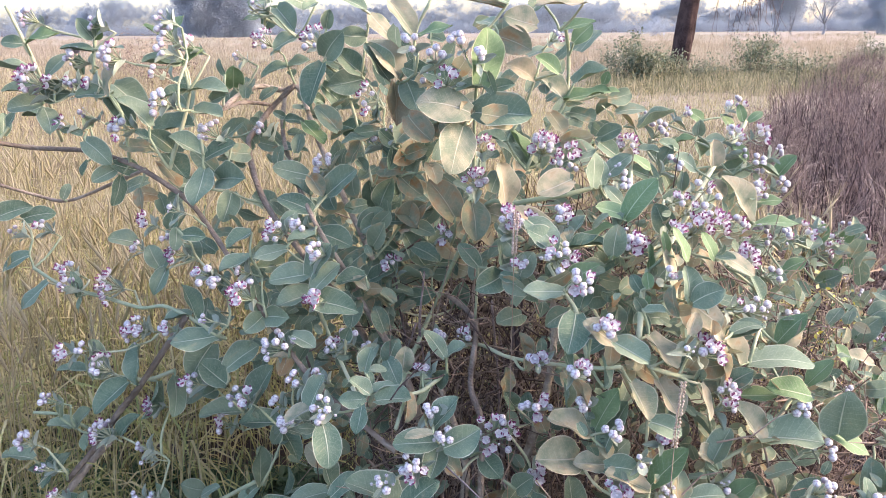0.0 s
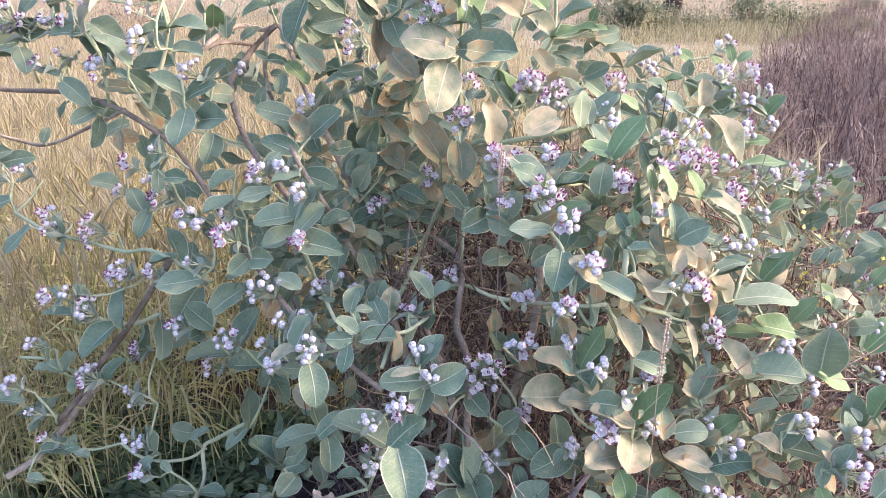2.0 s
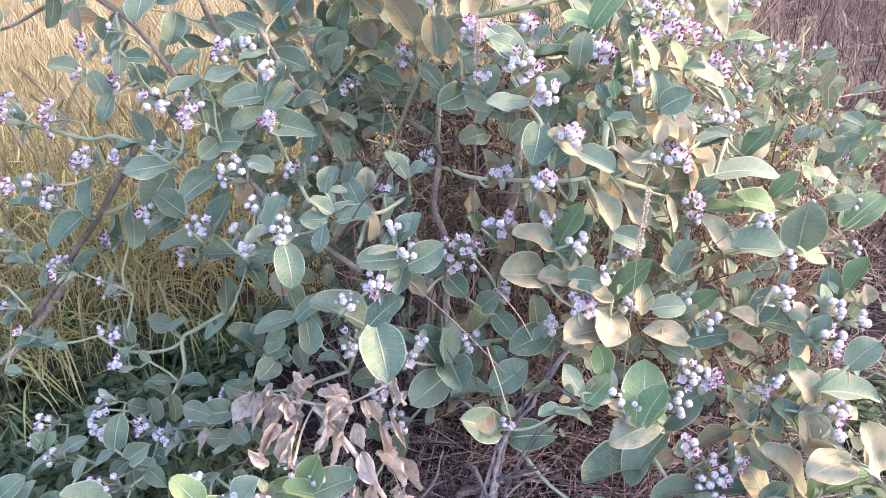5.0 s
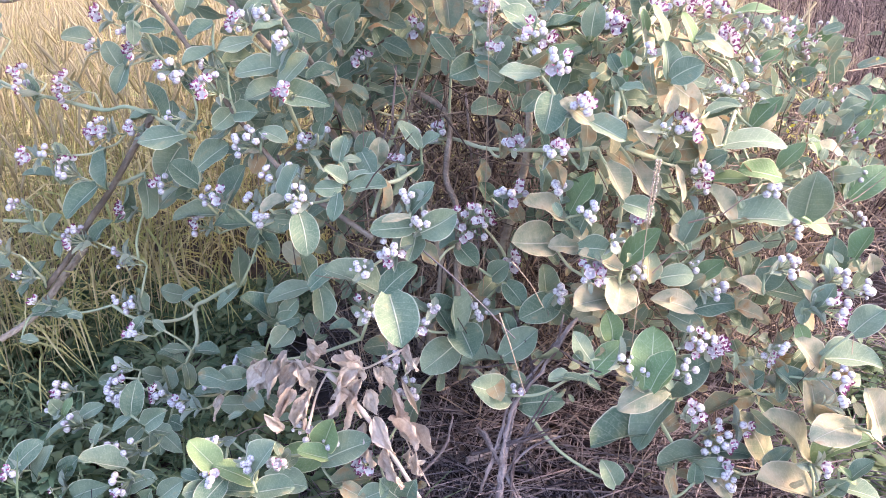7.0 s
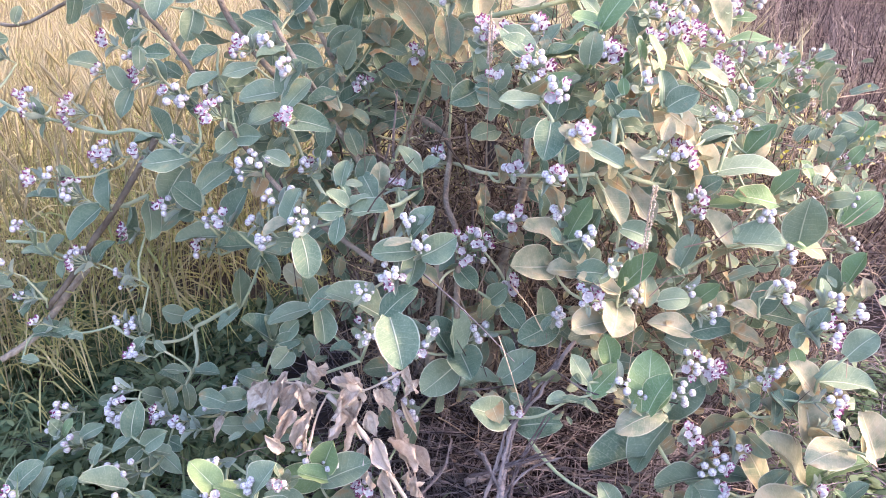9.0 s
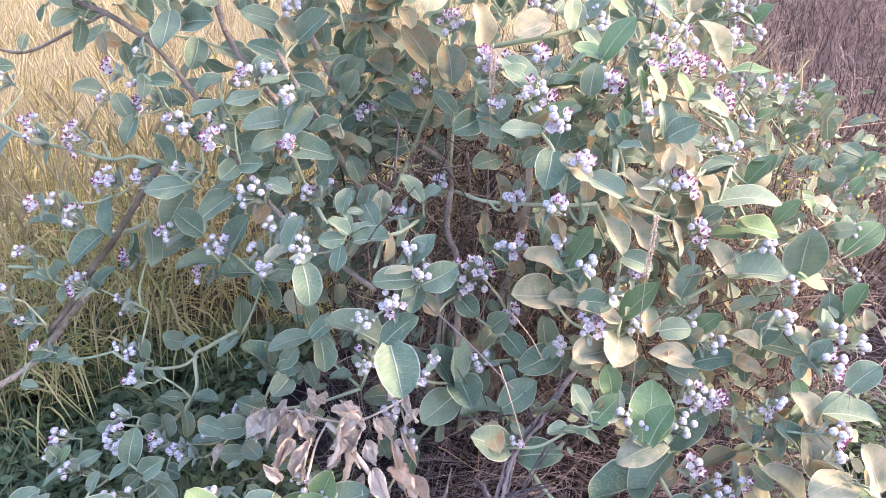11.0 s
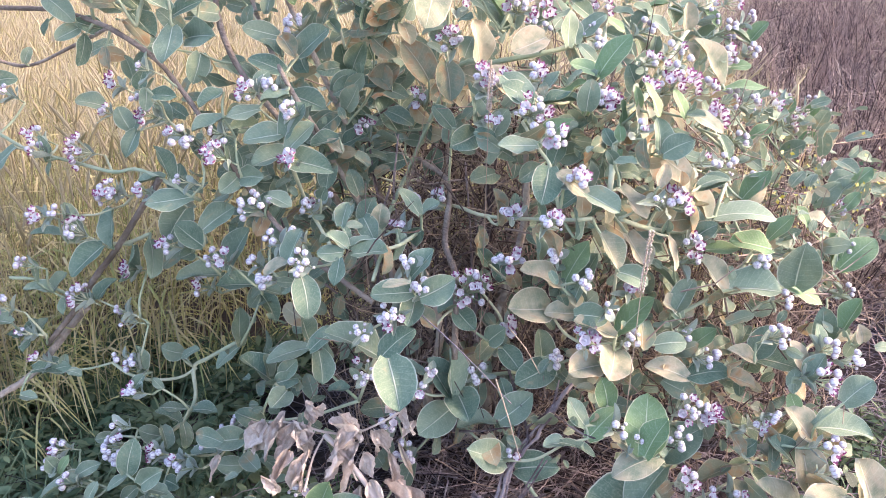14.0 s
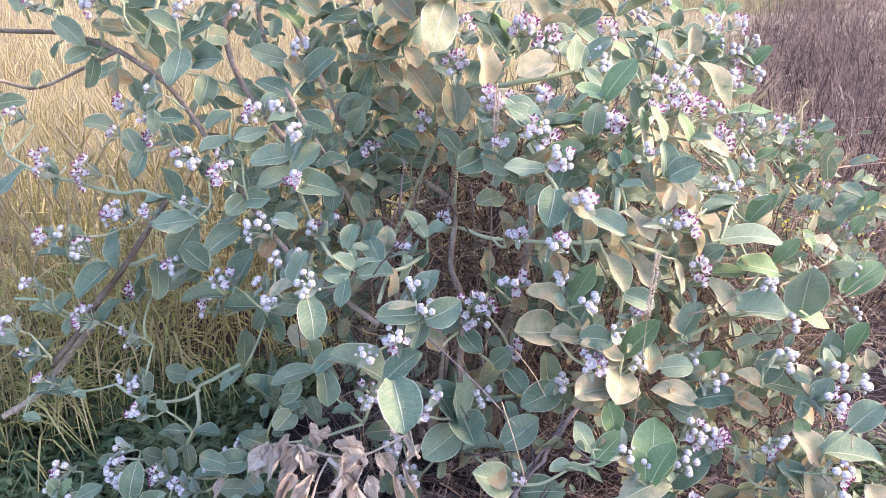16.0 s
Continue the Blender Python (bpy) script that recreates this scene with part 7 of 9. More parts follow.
leaf("green", -0.442, 1.223, 0.225, -0.48, 1.191, 0.236, 0.59, -0.51, 0.63, 0.033)
leaf("green", -0.406, 1.222, 0.239, -0.448, 1.162, 0.226, 0.2, -0.32, 0.93, 0.049)
leaf("green", 0.211, 1.829, 1.509, 0.181, 1.787, 1.492, 0.21, -0.49, 0.84, 0.034)
leaf("dry", 0.116, 1.675, 1.495, 0.038, 1.684, 1.516, 0.2, -0.35, 0.91, 0.046)
leaf("green", 0.104, 1.757, 1.463, 0.074, 1.805, 1.487, -0.09, -0.49, 0.87, 0.038)
leaf("green", 0.096, 1.688, 1.335, 0.137, 1.67, 1.352, -0.5, -0.79, 0.35, 0.029)
leaf("dry", -0.015, 1.729, 1.264, -0.007, 1.692, 1.241, -0.44, -0.54, 0.72, 0.03)
leaf("green", 0.358, 1.893, 1.208, 0.404, 1.871, 1.237, -0.55, -0.79, 0.29, 0.036)
leaf("green", 0.463, 1.943, 1.173, 0.511, 1.931, 1.169, -0.03, -0.45, 0.89, 0.027)
leaf("green", 0.668, 2.172, 1.161, 0.698, 2.204, 1.112, 0.62, -0.78, -0.14, 0.043)
leaf("green", 0.78, 2.016, 1.125, 0.834, 1.998, 1.098, 0.38, -0.24, 0.9, 0.035)
leaf("green", 0.531, 1.952, 1.109, 0.565, 1.986, 1.057, 0.62, -0.78, -0.11, 0.043)
leaf("green", 0.408, 1.607, 1.014, 0.397, 1.587, 1.05, 0.58, -0.78, -0.24, 0.028)
leaf("green", 0.591, 1.993, 1.109, 0.584, 1.978, 1.062, -0.15, -0.93, 0.33, 0.029)
leaf("pale", 0.628, 1.887, 1.107, 0.654, 1.864, 1.072, 0.12, -0.78, 0.62, 0.028)
leaf("green", -0.274, 1.933, 1.46, -0.263, 1.92, 1.501, 0.05, -0.95, -0.31, 0.027)
leaf("green", -0.299, 2, 1.374, -0.258, 1.99, 1.363, 0.14, -0.44, 0.89, 0.025)
leaf("green", -0.362, 2.139, 1.289, -0.317, 2.157, 1.272, 0.48, -0.8, 0.37, 0.031)
leaf("green", -0.362, 2.136, 1.275, -0.354, 2.117, 1.242, -0.37, -0.83, 0.41, 0.022)
leaf("green", -0.319, 2.11, 1.32, -0.261, 2.147, 1.261, 0.63, -0.76, 0.13, 0.055)
leaf("green", -0.405, 2.046, 1.244, -0.433, 2.034, 1.259, 0.48, -0.85, 0.21, 0.02)
leaf("green", -0.404, 2.042, 1.239, -0.364, 2.033, 1.241, -0.22, -0.81, 0.55, 0.024)
leaf("green", -0.232, 1.858, 1.525, -0.17, 1.848, 1.502, 0.19, -0.61, 0.77, 0.037)
leaf("green", -0.334, 2.046, 1.513, -0.381, 2.006, 1.546, 0.72, -0.66, 0.23, 0.044)
leaf("green", -0.308, 2.018, 1.519, -0.335, 1.984, 1.5, 0.13, -0.56, 0.81, 0.029)
leaf("green", -0.922, 1.872, 1.321, -1.006, 1.857, 1.346, 0.32, -0.39, 0.86, 0.05)
leaf("green", -0.909, 1.864, 1.34, -0.819, 1.86, 1.339, 0.02, -0.04, 1, 0.033)
leaf("green", -0.97, 1.991, 1.257, -1.039, 1.985, 1.259, 0.05, -0.24, 0.97, 0.039)
leaf("green", -1.084, 2, 1.229, -1.063, 1.998, 1.266, -0.42, -0.89, 0.2, 0.024)
leaf("green", -1.109, 2.014, 1.207, -1.105, 2.03, 1.261, 0.71, -0.69, 0.15, 0.032)
leaf("green", -0.85, 1.925, 1.362, -0.843, 1.905, 1.402, -0.3, -0.87, -0.39, 0.03)
leaf("green", -0.776, 1.818, 1.367, -0.776, 1.839, 1.381, -0.25, -0.52, 0.82, 0.017)
leaf("green", -0.64, 1.75, 1.232, -0.671, 1.752, 1.249, 0.28, -0.74, 0.61, 0.019)
leaf("dry", 0.118, 1.569, 0.71, 0.132, 1.595, 0.764, 0.6, -0.77, 0.22, 0.034)
leaf("green", 0.146, 1.568, 0.684, 0.124, 1.552, 0.726, 0.56, -0.83, -0.01, 0.03)
leaf("green", 0.189, 1.644, 0.602, 0.177, 1.67, 0.668, -0.56, -0.8, 0.22, 0.04)
leaf("dry", 0.208, 1.545, 0.64, 0.19, 1.531, 0.681, 0.13, -0.95, -0.27, 0.031)
leaf("green", 0.233, 1.412, 0.845, 0.222, 1.417, 0.879, 0.56, -0.79, 0.27, 0.02)
leaf("dry", 0.24, 1.416, 0.821, 0.27, 1.386, 0.782, 0.7, -0.18, 0.69, 0.033)
leaf("green", 0.293, 1.383, 0.816, 0.304, 1.4, 0.871, 0.85, -0.52, -0.02, 0.033)
leaf("green", 0.024, 1.917, 0.781, 0.045, 1.895, 0.846, 0.06, -0.94, -0.33, 0.045)
leaf("green", 0.384, 1.474, 0.916, 0.432, 1.47, 0.923, -0.16, -0.77, 0.62, 0.031)
leaf("pale", 0.541, 1.479, 0.761, 0.52, 1.482, 0.836, -0.2, -0.98, -0.01, 0.047)
leaf("green", 0.482, 1.448, 0.786, 0.49, 1.46, 0.835, -0.86, -0.43, 0.26, 0.029)
leaf("pale", 0.443, 1.382, 0.921, 0.459, 1.393, 0.96, 0.06, -0.97, 0.25, 0.025)
leaf("green", 0.596, 1.479, 0.778, 0.608, 1.507, 0.795, 0.42, -0.61, 0.67, 0.021)
leaf("green", 0.555, 1.475, 0.774, 0.589, 1.452, 0.816, -0.71, -0.68, 0.2, 0.036)
leaf("green", 0.542, 1.44, 0.901, 0.599, 1.447, 0.929, -0.41, -0.2, 0.89, 0.036)
leaf("green", 0.539, 1.493, 0.655, 0.497, 1.524, 0.713, 0.76, -0.12, 0.64, 0.044)
leaf("green", 0.872, 1.472, 0.537, 0.854, 1.451, 0.615, -0.09, -0.96, -0.27, 0.05)
leaf("pale", 0.898, 1.38, 0.586, 0.881, 1.367, 0.624, 0.09, -0.95, -0.29, 0.028)
leaf("green", 0.34, 1.743, 1.127, 0.339, 1.766, 1.192, 0.38, -0.87, 0.31, 0.039)
leaf("pale", 0.395, 1.828, 1.149, 0.416, 1.822, 1.196, -0.08, -0.99, -0.09, 0.03)
leaf("fresh", 0.844, 1.946, 0.864, 0.896, 1.94, 0.899, -0.46, -0.66, 0.59, 0.035)
leaf("fresh", 0.681, 1.656, 0.892, 0.68, 1.671, 0.939, 0.71, -0.66, 0.24, 0.028)
leaf("fresh", 1.102, 1.9, 0.682, 1.138, 1.903, 0.73, -0.44, -0.82, 0.37, 0.033)
leaf("green", 0.546, 1.457, 0.89, 0.6, 1.447, 0.919, -0.47, -0.53, 0.7, 0.034)
leaf("green", -0.333, 1.917, 1.12, -0.396, 1.877, 1.151, 0.62, -0.72, 0.32, 0.047)
leaf("green", -0.368, 1.768, 0.943, -0.421, 1.718, 0.947, 0.57, -0.57, 0.59, 0.043)
leaf("dry", -0.105, 1.906, 0.798, -0.141, 1.876, 0.797, 0.38, -0.5, 0.77, 0.03)
leaf("green", -0.123, 1.613, 0.761, -0.105, 1.588, 0.826, -0.4, -0.88, -0.24, 0.044)
leaf("dry", 0.692, 1.324, 0.444, 0.706, 1.329, 0.48, 0.37, -0.93, -0.02, 0.022)
cluster(-0.943, 1.908, 0.888, 0.029, 9, 0.5, 0.0072)
cluster(-0.816, 1.841, 0.867, 0.046, 18, 0.8, 0.0072)
cluster(-0.721, 1.738, 0.795, 0.040, 18, 0.4, 0.0072)
cluster(-0.631, 1.696, 0.816, 0.018, 8, 0.1, 0.0072)
cluster(-0.618, 1.765, 0.971, 0.022, 10, 0.5, 0.0072)
cluster(-0.740, 1.845, 0.960, 0.013, 4, 0.7, 0.0064)
cluster(-0.533, 1.667, 0.951, 0.026, 6, 0.2, 0.0072)
cluster(-0.509, 1.675, 0.930, 0.017, 6, 0, 0.0072)
cluster(-0.450, 1.683, 0.951, 0.014, 4, 0, 0.0064)
cluster(-0.441, 1.636, 0.916, 0.037, 13, 0.6, 0.0072)
cluster(-0.841, 1.722, 0.755, 0.015, 5, 0, 0.0072)
cluster(-0.888, 1.718, 0.749, 0.023, 5, 0.4, 0.0072)
cluster(-0.807, 1.727, 0.710, 0.036, 13, 0.3, 0.0072)
cluster(-0.935, 1.713, 0.628, 0.019, 6, 0, 0.0072)
cluster(-0.837, 1.745, 0.531, 0.038, 13, 0.4, 0.0072)
cluster(-0.739, 1.739, 0.493, 0.016, 4, 0, 0.0064)
cluster(-0.722, 1.726, 0.469, 0.024, 4, 0.1, 0.0064)
cluster(-0.966, 1.744, 0.356, 0.021, 4, 0.5, 0.0064)
cluster(-0.757, 1.721, 0.371, 0.017, 5, 0, 0.0072)
cluster(-0.720, 1.713, 0.358, 0.025, 8, 0.3, 0.0072)
cluster(-0.534, 1.742, 0.562, 0.030, 8, 0.4, 0.0072)
cluster(-0.465, 1.654, 0.669, 0.038, 10, 0.3, 0.0072)
cluster(-0.584, 1.688, 0.685, 0.025, 6, 0.3, 0.0072)
cluster(-0.378, 1.703, 1.038, 0.033, 12, 0.5, 0.0072)
cluster(-0.327, 1.719, 1.046, 0.024, 9, 0, 0.0072)
cluster(-0.275, 1.655, 1.006, 0.023, 8, 0, 0.0072)
cluster(-0.282, 1.630, 0.908, 0.021, 9, 0.6, 0.0072)
cluster(-0.368, 1.620, 0.804, 0.045, 13, 0.4, 0.0072)
cluster(-0.229, 1.698, 0.787, 0.030, 8, 0.1, 0.0072)
cluster(-0.254, 1.649, 0.794, 0.015, 6, 0, 0.0072)
cluster(-0.132, 1.856, 0.916, 0.029, 9, 0.3, 0.0072)
cluster(-0.051, 1.530, 0.792, 0.011, 4, 0.7, 0.0064)
cluster(0.039, 1.698, 0.794, 0.025, 6, 0.05, 0.0072)
cluster(-0.020, 1.737, 0.776, 0.019, 5, 0, 0.0072)
cluster(-0.005, 1.862, 0.990, 0.026, 6, 0.5, 0.0072)
cluster(-0.324, 1.571, 0.746, 0.026, 6, 0, 0.0072)
cluster(-0.372, 1.593, 0.680, 0.017, 5, 0, 0.0072)
cluster(-0.339, 1.535, 0.665, 0.021, 8, 0, 0.0072)
cluster(-0.231, 1.402, 0.764, 0.032, 12, 0.5, 0.0072)
cluster(-0.118, 1.349, 0.638, 0.024, 9, 0.1, 0.0072)
cluster(-0.062, 1.344, 0.675, 0.027, 12, 0.05, 0.0072)
cluster(-0.116, 1.402, 0.518, 0.034, 12, 0.3, 0.0072)
cluster(-0.003, 1.365, 0.722, 0.023, 8, 0, 0.0072)
cluster(-0.028, 1.384, 0.772, 0.013, 5, 0, 0.0072)
cluster(0.101, 1.480, 0.666, 0.052, 21, 0.4, 0.0072)
cluster(0.177, 1.458, 0.742, 0.031, 9, 0.6, 0.0072)
cluster(0.190, 1.528, 0.547, 0.022, 8, 0.3, 0.0072)
cluster(0.181, 1.512, 0.496, 0.020, 4, 0, 0.0064)
cluster(0.120, 1.479, 0.458, 0.027, 6, 0, 0.0072)
cluster(0.279, 1.425, 0.526, 0.021, 6, 0, 0.0072)
cluster(0.313, 1.355, 0.742, 0.021, 6, 0, 0.0072)
cluster(0.325, 1.340, 0.617, 0.033, 10, 0.5, 0.0072)
cluster(0.262, 1.404, 0.774, 0.013, 5, 0, 0.0072)
cluster(0.428, 1.390, 0.594, 0.023, 8, 0, 0.0072)
cluster(0.222, 1.506, 1.034, 0.044, 14, 0.5, 0.0072)
cluster(0.254, 1.437, 1.002, 0.029, 10, 0.15, 0.0072)
cluster(0.151, 1.538, 1.007, 0.015, 4, 0.5, 0.0064)
cluster(0.290, 1.361, 0.946, 0.024, 8, 0.3, 0.0072)
cluster(0.177, 1.434, 0.850, 0.023, 9, 0.3, 0.0072)
cluster(0.243, 1.355, 0.865, 0.025, 10, 0.2, 0.0072)
cluster(0.378, 1.547, 1.049, 0.024, 9, 0.2, 0.0072)
cluster(0.142, 1.628, 1.060, 0.017, 5, 0.3, 0.0072)
cluster(0.484, 1.385, 0.887, 0.033, 10, 0.5, 0.0072)
cluster(0.628, 1.533, 0.917, 0.031, 10, 0, 0.0072)
cluster(0.777, 1.723, 0.823, 0.025, 8, 0, 0.0072)
cluster(0.648, 1.670, 0.993, 0.029, 6, 0.5, 0.0072)
cluster(1.181, 2.428, 0.783, 0.038, 9, 0.6, 0.0072)
cluster(1.105, 1.917, 0.684, 0.029, 8, 0.1, 0.0072)
cluster(0.704, 1.460, 0.734, 0.020, 8, 0, 0.0072)
cluster(0.560, 1.456, 0.739, 0.017, 5, 0.1, 0.0072)
cluster(0.719, 1.363, 0.613, 0.031, 12, 0, 0.0072)
cluster(0.551, 1.426, 0.587, 0.016, 5, 0, 0.0072)
cluster(0.593, 1.391, 0.550, 0.025, 8, 0.2, 0.0072)
cluster(0.793, 1.302, 0.551, 0.044, 10, 0.3, 0.0072)
cluster(0.824, 1.359, 0.586, 0.025, 8, 0, 0.0072)
cluster(0.852, 1.321, 0.576, 0.024, 9, 0, 0.0072)
cluster(0.760, 1.448, 0.651, 0.018, 6, 0, 0.0072)
cluster(0.873, 1.624, 0.696, 0.012, 4, 0, 0.0064)
cluster(0.511, 1.278, 0.425, 0.029, 8, 0.15, 0.0072)
cluster(0.383, 1.252, 0.474, 0.021, 5, 0, 0.0072)
cluster(0.538, 1.312, 0.474, 0.033, 12, 0.5, 0.0072)
cluster(0.531, 1.255, 0.346, 0.022, 6, 0.3, 0.0072)
cluster(0.590, 1.250, 0.276, 0.046, 18, 0.3, 0.0072)
cluster(0.602, 1.219, 0.200, 0.032, 10, 0.2, 0.0072)
cluster(0.696, 1.286, 0.474, 0.015, 5, 0.2, 0.0072)
cluster(0.792, 1.228, 0.438, 0.030, 9, 0.5, 0.0072)
cluster(0.643, 1.262, 0.300, 0.016, 5, 0.5, 0.0072)
cluster(0.761, 1.150, 0.285, 0.015, 5, 0.2, 0.0072)
cluster(0.798, 1.208, 0.393, 0.015, 5, 0, 0.0072)
cluster(-0.037, 1.409, 0.306, 0.034, 10, 0.1, 0.0072)
cluster(-0.131, 1.276, 0.230, 0.029, 12, 0.6, 0.0072)
cluster(-0.198, 1.282, 0.272, 0.023, 6, 0, 0.0072)
cluster(-0.249, 1.301, 0.295, 0.035, 10, 0.3, 0.0072)
cluster(-0.357, 1.224, 0.278, 0.018, 6, 0, 0.0072)
cluster(-0.298, 1.230, 0.271, 0.022, 9, 0.2, 0.0072)
cluster(-0.718, 1.528, 0.241, 0.044, 18, 0.2, 0.0072)
cluster(-0.859, 1.550, 0.229, 0.026, 10, 0.05, 0.0072)
cluster(-0.823, 1.482, 0.183, 0.023, 6, 0, 0.0072)
cluster(-0.719, 1.570, 0.275, 0.021, 5, 0, 0.0072)
cluster(-0.653, 1.302, 0.159, 0.030, 12, 0.2, 0.0072)
cluster(-0.430, 1.213, 0.255, 0.022, 8, 0.3, 0.0072)
cluster(-0.437, 1.285, 0.279, 0.021, 6, 0, 0.0072)
cluster(-0.657, 1.370, 0.192, 0.031, 8, 0.1, 0.0072)
cluster(-0.830, 1.360, 0.104, 0.012, 4, 0.5, 0.0064)
cluster(-0.928, 1.389, 0.130, 0.019, 5, 0.4, 0.0072)
cluster(0.397, 1.923, 1.210, 0.024, 6, 0.7, 0.0072)
cluster(0.437, 1.921, 1.190, 0.034, 9, 0.5, 0.0072)
cluster(0.220, 1.780, 1.211, 0.037, 15, 0.5, 0.0072)
cluster(0.262, 1.762, 1.164, 0.035, 9, 0.3, 0.0072)
cluster(0.243, 1.605, 1.087, 0.029, 10, 0.4, 0.0072)
cluster(0.364, 1.524, 1.055, 0.027, 10, 0.3, 0.0072)
cluster(0.137, 1.636, 1.080, 0.029, 10, 0.6, 0.0072)
cluster(0.178, 1.635, 1.074, 0.014, 4, 0.8, 0.0064)
cluster(0.376, 1.771, 1.156, 0.031, 8, 0.05, 0.0072)
cluster(0.392, 1.723, 1.127, 0.022, 9, 0, 0.0072)
cluster(0.548, 2.072, 1.207, 0.036, 10, 0.05, 0.0072)
cluster(0.636, 2.160, 1.238, 0.022, 4, 0.5, 0.0064)
cluster(0.787, 2.212, 1.254, 0.038, 8, 0.2, 0.0072)
cluster(0.740, 2.083, 1.187, 0.041, 10, 0.3, 0.0072)
cluster(0.812, 2.084, 1.194, 0.029, 6, 0.4, 0.0072)
cluster(0.755, 2.073, 1.152, 0.029, 8, 0.05, 0.0072)
cluster(0.785, 2.029, 1.123, 0.040, 10, 0.1, 0.0072)
cluster(0.844, 2.043, 1.149, 0.021, 5, 0, 0.0072)
cluster(0.757, 1.941, 1.076, 0.038, 10, 0.1, 0.0072)
cluster(0.840, 1.997, 1.078, 0.025, 8, 0.05, 0.0072)
cluster(0.532, 1.645, 1.058, 0.041, 13, 0.5, 0.0072)
cluster(0.460, 1.561, 1.074, 0.020, 5, 0.7, 0.0072)
cluster(0.579, 1.666, 1.059, 0.036, 12, 0.7, 0.0072)
cluster(0.664, 1.781, 1.024, 0.028, 8, 0.6, 0.0072)
cluster(0.754, 1.872, 0.980, 0.038, 8, 0.1, 0.0072)
cluster(0.626, 1.631, 1.000, 0.029, 8, 0.7, 0.0072)
cluster(0.846, 1.961, 0.956, 0.025, 6, 0.3, 0.0072)
cluster(1.037, 2.253, 0.888, 0.032, 6, 0.6, 0.0072)
cluster(1.195, 2.434, 0.804, 0.044, 9, 0.5, 0.0072)
cluster(1.269, 2.488, 0.836, 0.036, 6, 0.05, 0.0072)
cluster(1.373, 2.572, 0.776, 0.022, 4, 0, 0.0064)
cluster(0.574, 1.778, 1.109, 0.025, 5, 0.1, 0.0072)
cluster(0.508, 1.721, 1.102, 0.018, 5, 0.7, 0.0072)
cluster(0.605, 1.774, 1.091, 0.015, 4, 0.6, 0.0064)
cluster(0.532, 1.655, 1.092, 0.021, 5, 0.1, 0.0072)
cluster(-0.071, 1.707, 1.436, 0.029, 5, 0.4, 0.0072)
cluster(-0.019, 1.664, 1.409, 0.025, 5, 0.6, 0.0072)
cluster(0.004, 1.656, 1.366, 0.028, 6, 0.6, 0.0072)
cluster(-0.040, 1.778, 1.353, 0.018, 4, 0, 0.0064)
cluster(0.070, 1.628, 1.410, 0.015, 6, 0, 0.0072)
cluster(-0.452, 2.059, 1.434, 0.039, 12, 0.5, 0.0072)
cluster(-0.315, 1.958, 1.441, 0.040, 12, 0.5, 0.0072)
cluster(-0.182, 1.912, 1.313, 0.033, 6, 0.6, 0.0072)
cluster(-0.297, 1.921, 1.147, 0.038, 15, 0.05, 0.0072)
cluster(0.235, 1.763, 1.445, 0.014, 4, 0.4, 0.0064)
cluster(0.026, 1.648, 1.437, 0.022, 5, 0, 0.0072)
cluster(-0.902, 1.807, 1.49, 0.027, 10, 0.25, 0.0072)
cluster(-0.928, 1.824, 1.356, 0.034, 14, 0.75, 0.0072)
cluster(-0.762, 1.803, 1.475, 0.013, 3, 0.04, 0.0055)
cluster(-0.814, 1.811, 1.404, 0.024, 8, 0.04, 0.0072)
cluster(-0.721, 1.772, 1.405, 0.033, 14, 0.04, 0.0072)
cluster(-0.887, 1.873, 1.253, 0.019, 4, 0.75, 0.0072)
cluster(-0.713, 1.763, 1.256, 0.027, 9, 0.25, 0.0072)
cluster(-0.609, 1.811, 1.453, 0.026, 9, 0.04, 0.0072)
cluster(-0.609, 1.786, 1.418, 0.02, 5, 0.04, 0.0072)
cluster(-0.577, 1.85, 1.428, 0.023, 6, 0.75, 0.0072)
cluster(-0.618, 1.752, 1.372, 0.015, 3, 0.04, 0.0055)
cluster(-0.607, 1.732, 1.315, 0.029, 11, 0.04, 0.0072)
cluster(-0.506, 2.015, 1.398, 0.017, 3, 0.04, 0.0055)
cluster(-0.452, 1.981, 1.229, 0.025, 6, 0.04, 0.0072)
cluster(-0.529, 1.804, 1.241, 0.034, 14, 0.04, 0.0072)
cluster(-1.051, 2.02, 0.972, 0.021, 4, 0.75, 0.0072)
cluster(-1.107, 1.995, 0.969, 0.017, 3, 0.04, 0.0055)
cluster(-0.705, 1.82, 1.033, 0.021, 5, 0.75, 0.0072)
cluster(-0.606, 1.733, 1.084, 0.016, 3, 0.04, 0.0055)
cluster(-0.624, 1.748, 1.009, 0.014, 3, 0.04, 0.0055)
cluster(-0.171, 1.902, 1.205, 0.014, 3, 0.04, 0.0055)
cluster(0.08, 1.711, 1.222, 0.017, 4, 0.75, 0.0072)
cluster(0.066, 1.734, 1.144, 0.031, 12, 0.75, 0.0072)
cluster(0.281, 1.796, 1.2, 0.018, 4, 0.75, 0.0072)
cluster(-0.127, 1.852, 1.235, 0.014, 3, 0.04, 0.0055)
cluster(-0.183, 1.903, 1.269, 0.017, 3, 0.75, 0.0072)
cluster(0.498, 2.061, 1.241, 0.015, 3, 0.04, 0.0055)
cluster(0.545, 1.912, 1.144, 0.024, 6, 0.04, 0.0072)
cluster(1.123, 2.353, 0.879, 0.021, 3, 0.04, 0.0055)
cluster(-0.915, 1.839, 0.869, 0.024, 6, 0.75, 0.0072)
cluster(-0.527, 1.651, 0.853, 0.011, 3, 0.04, 0.0055)
cluster(-1.019, 1.737, 0.511, 0.029, 9, 0.04, 0.0072)
cluster(-0.984, 1.738, 0.433, 0.017, 3, 0.04, 0.0055)
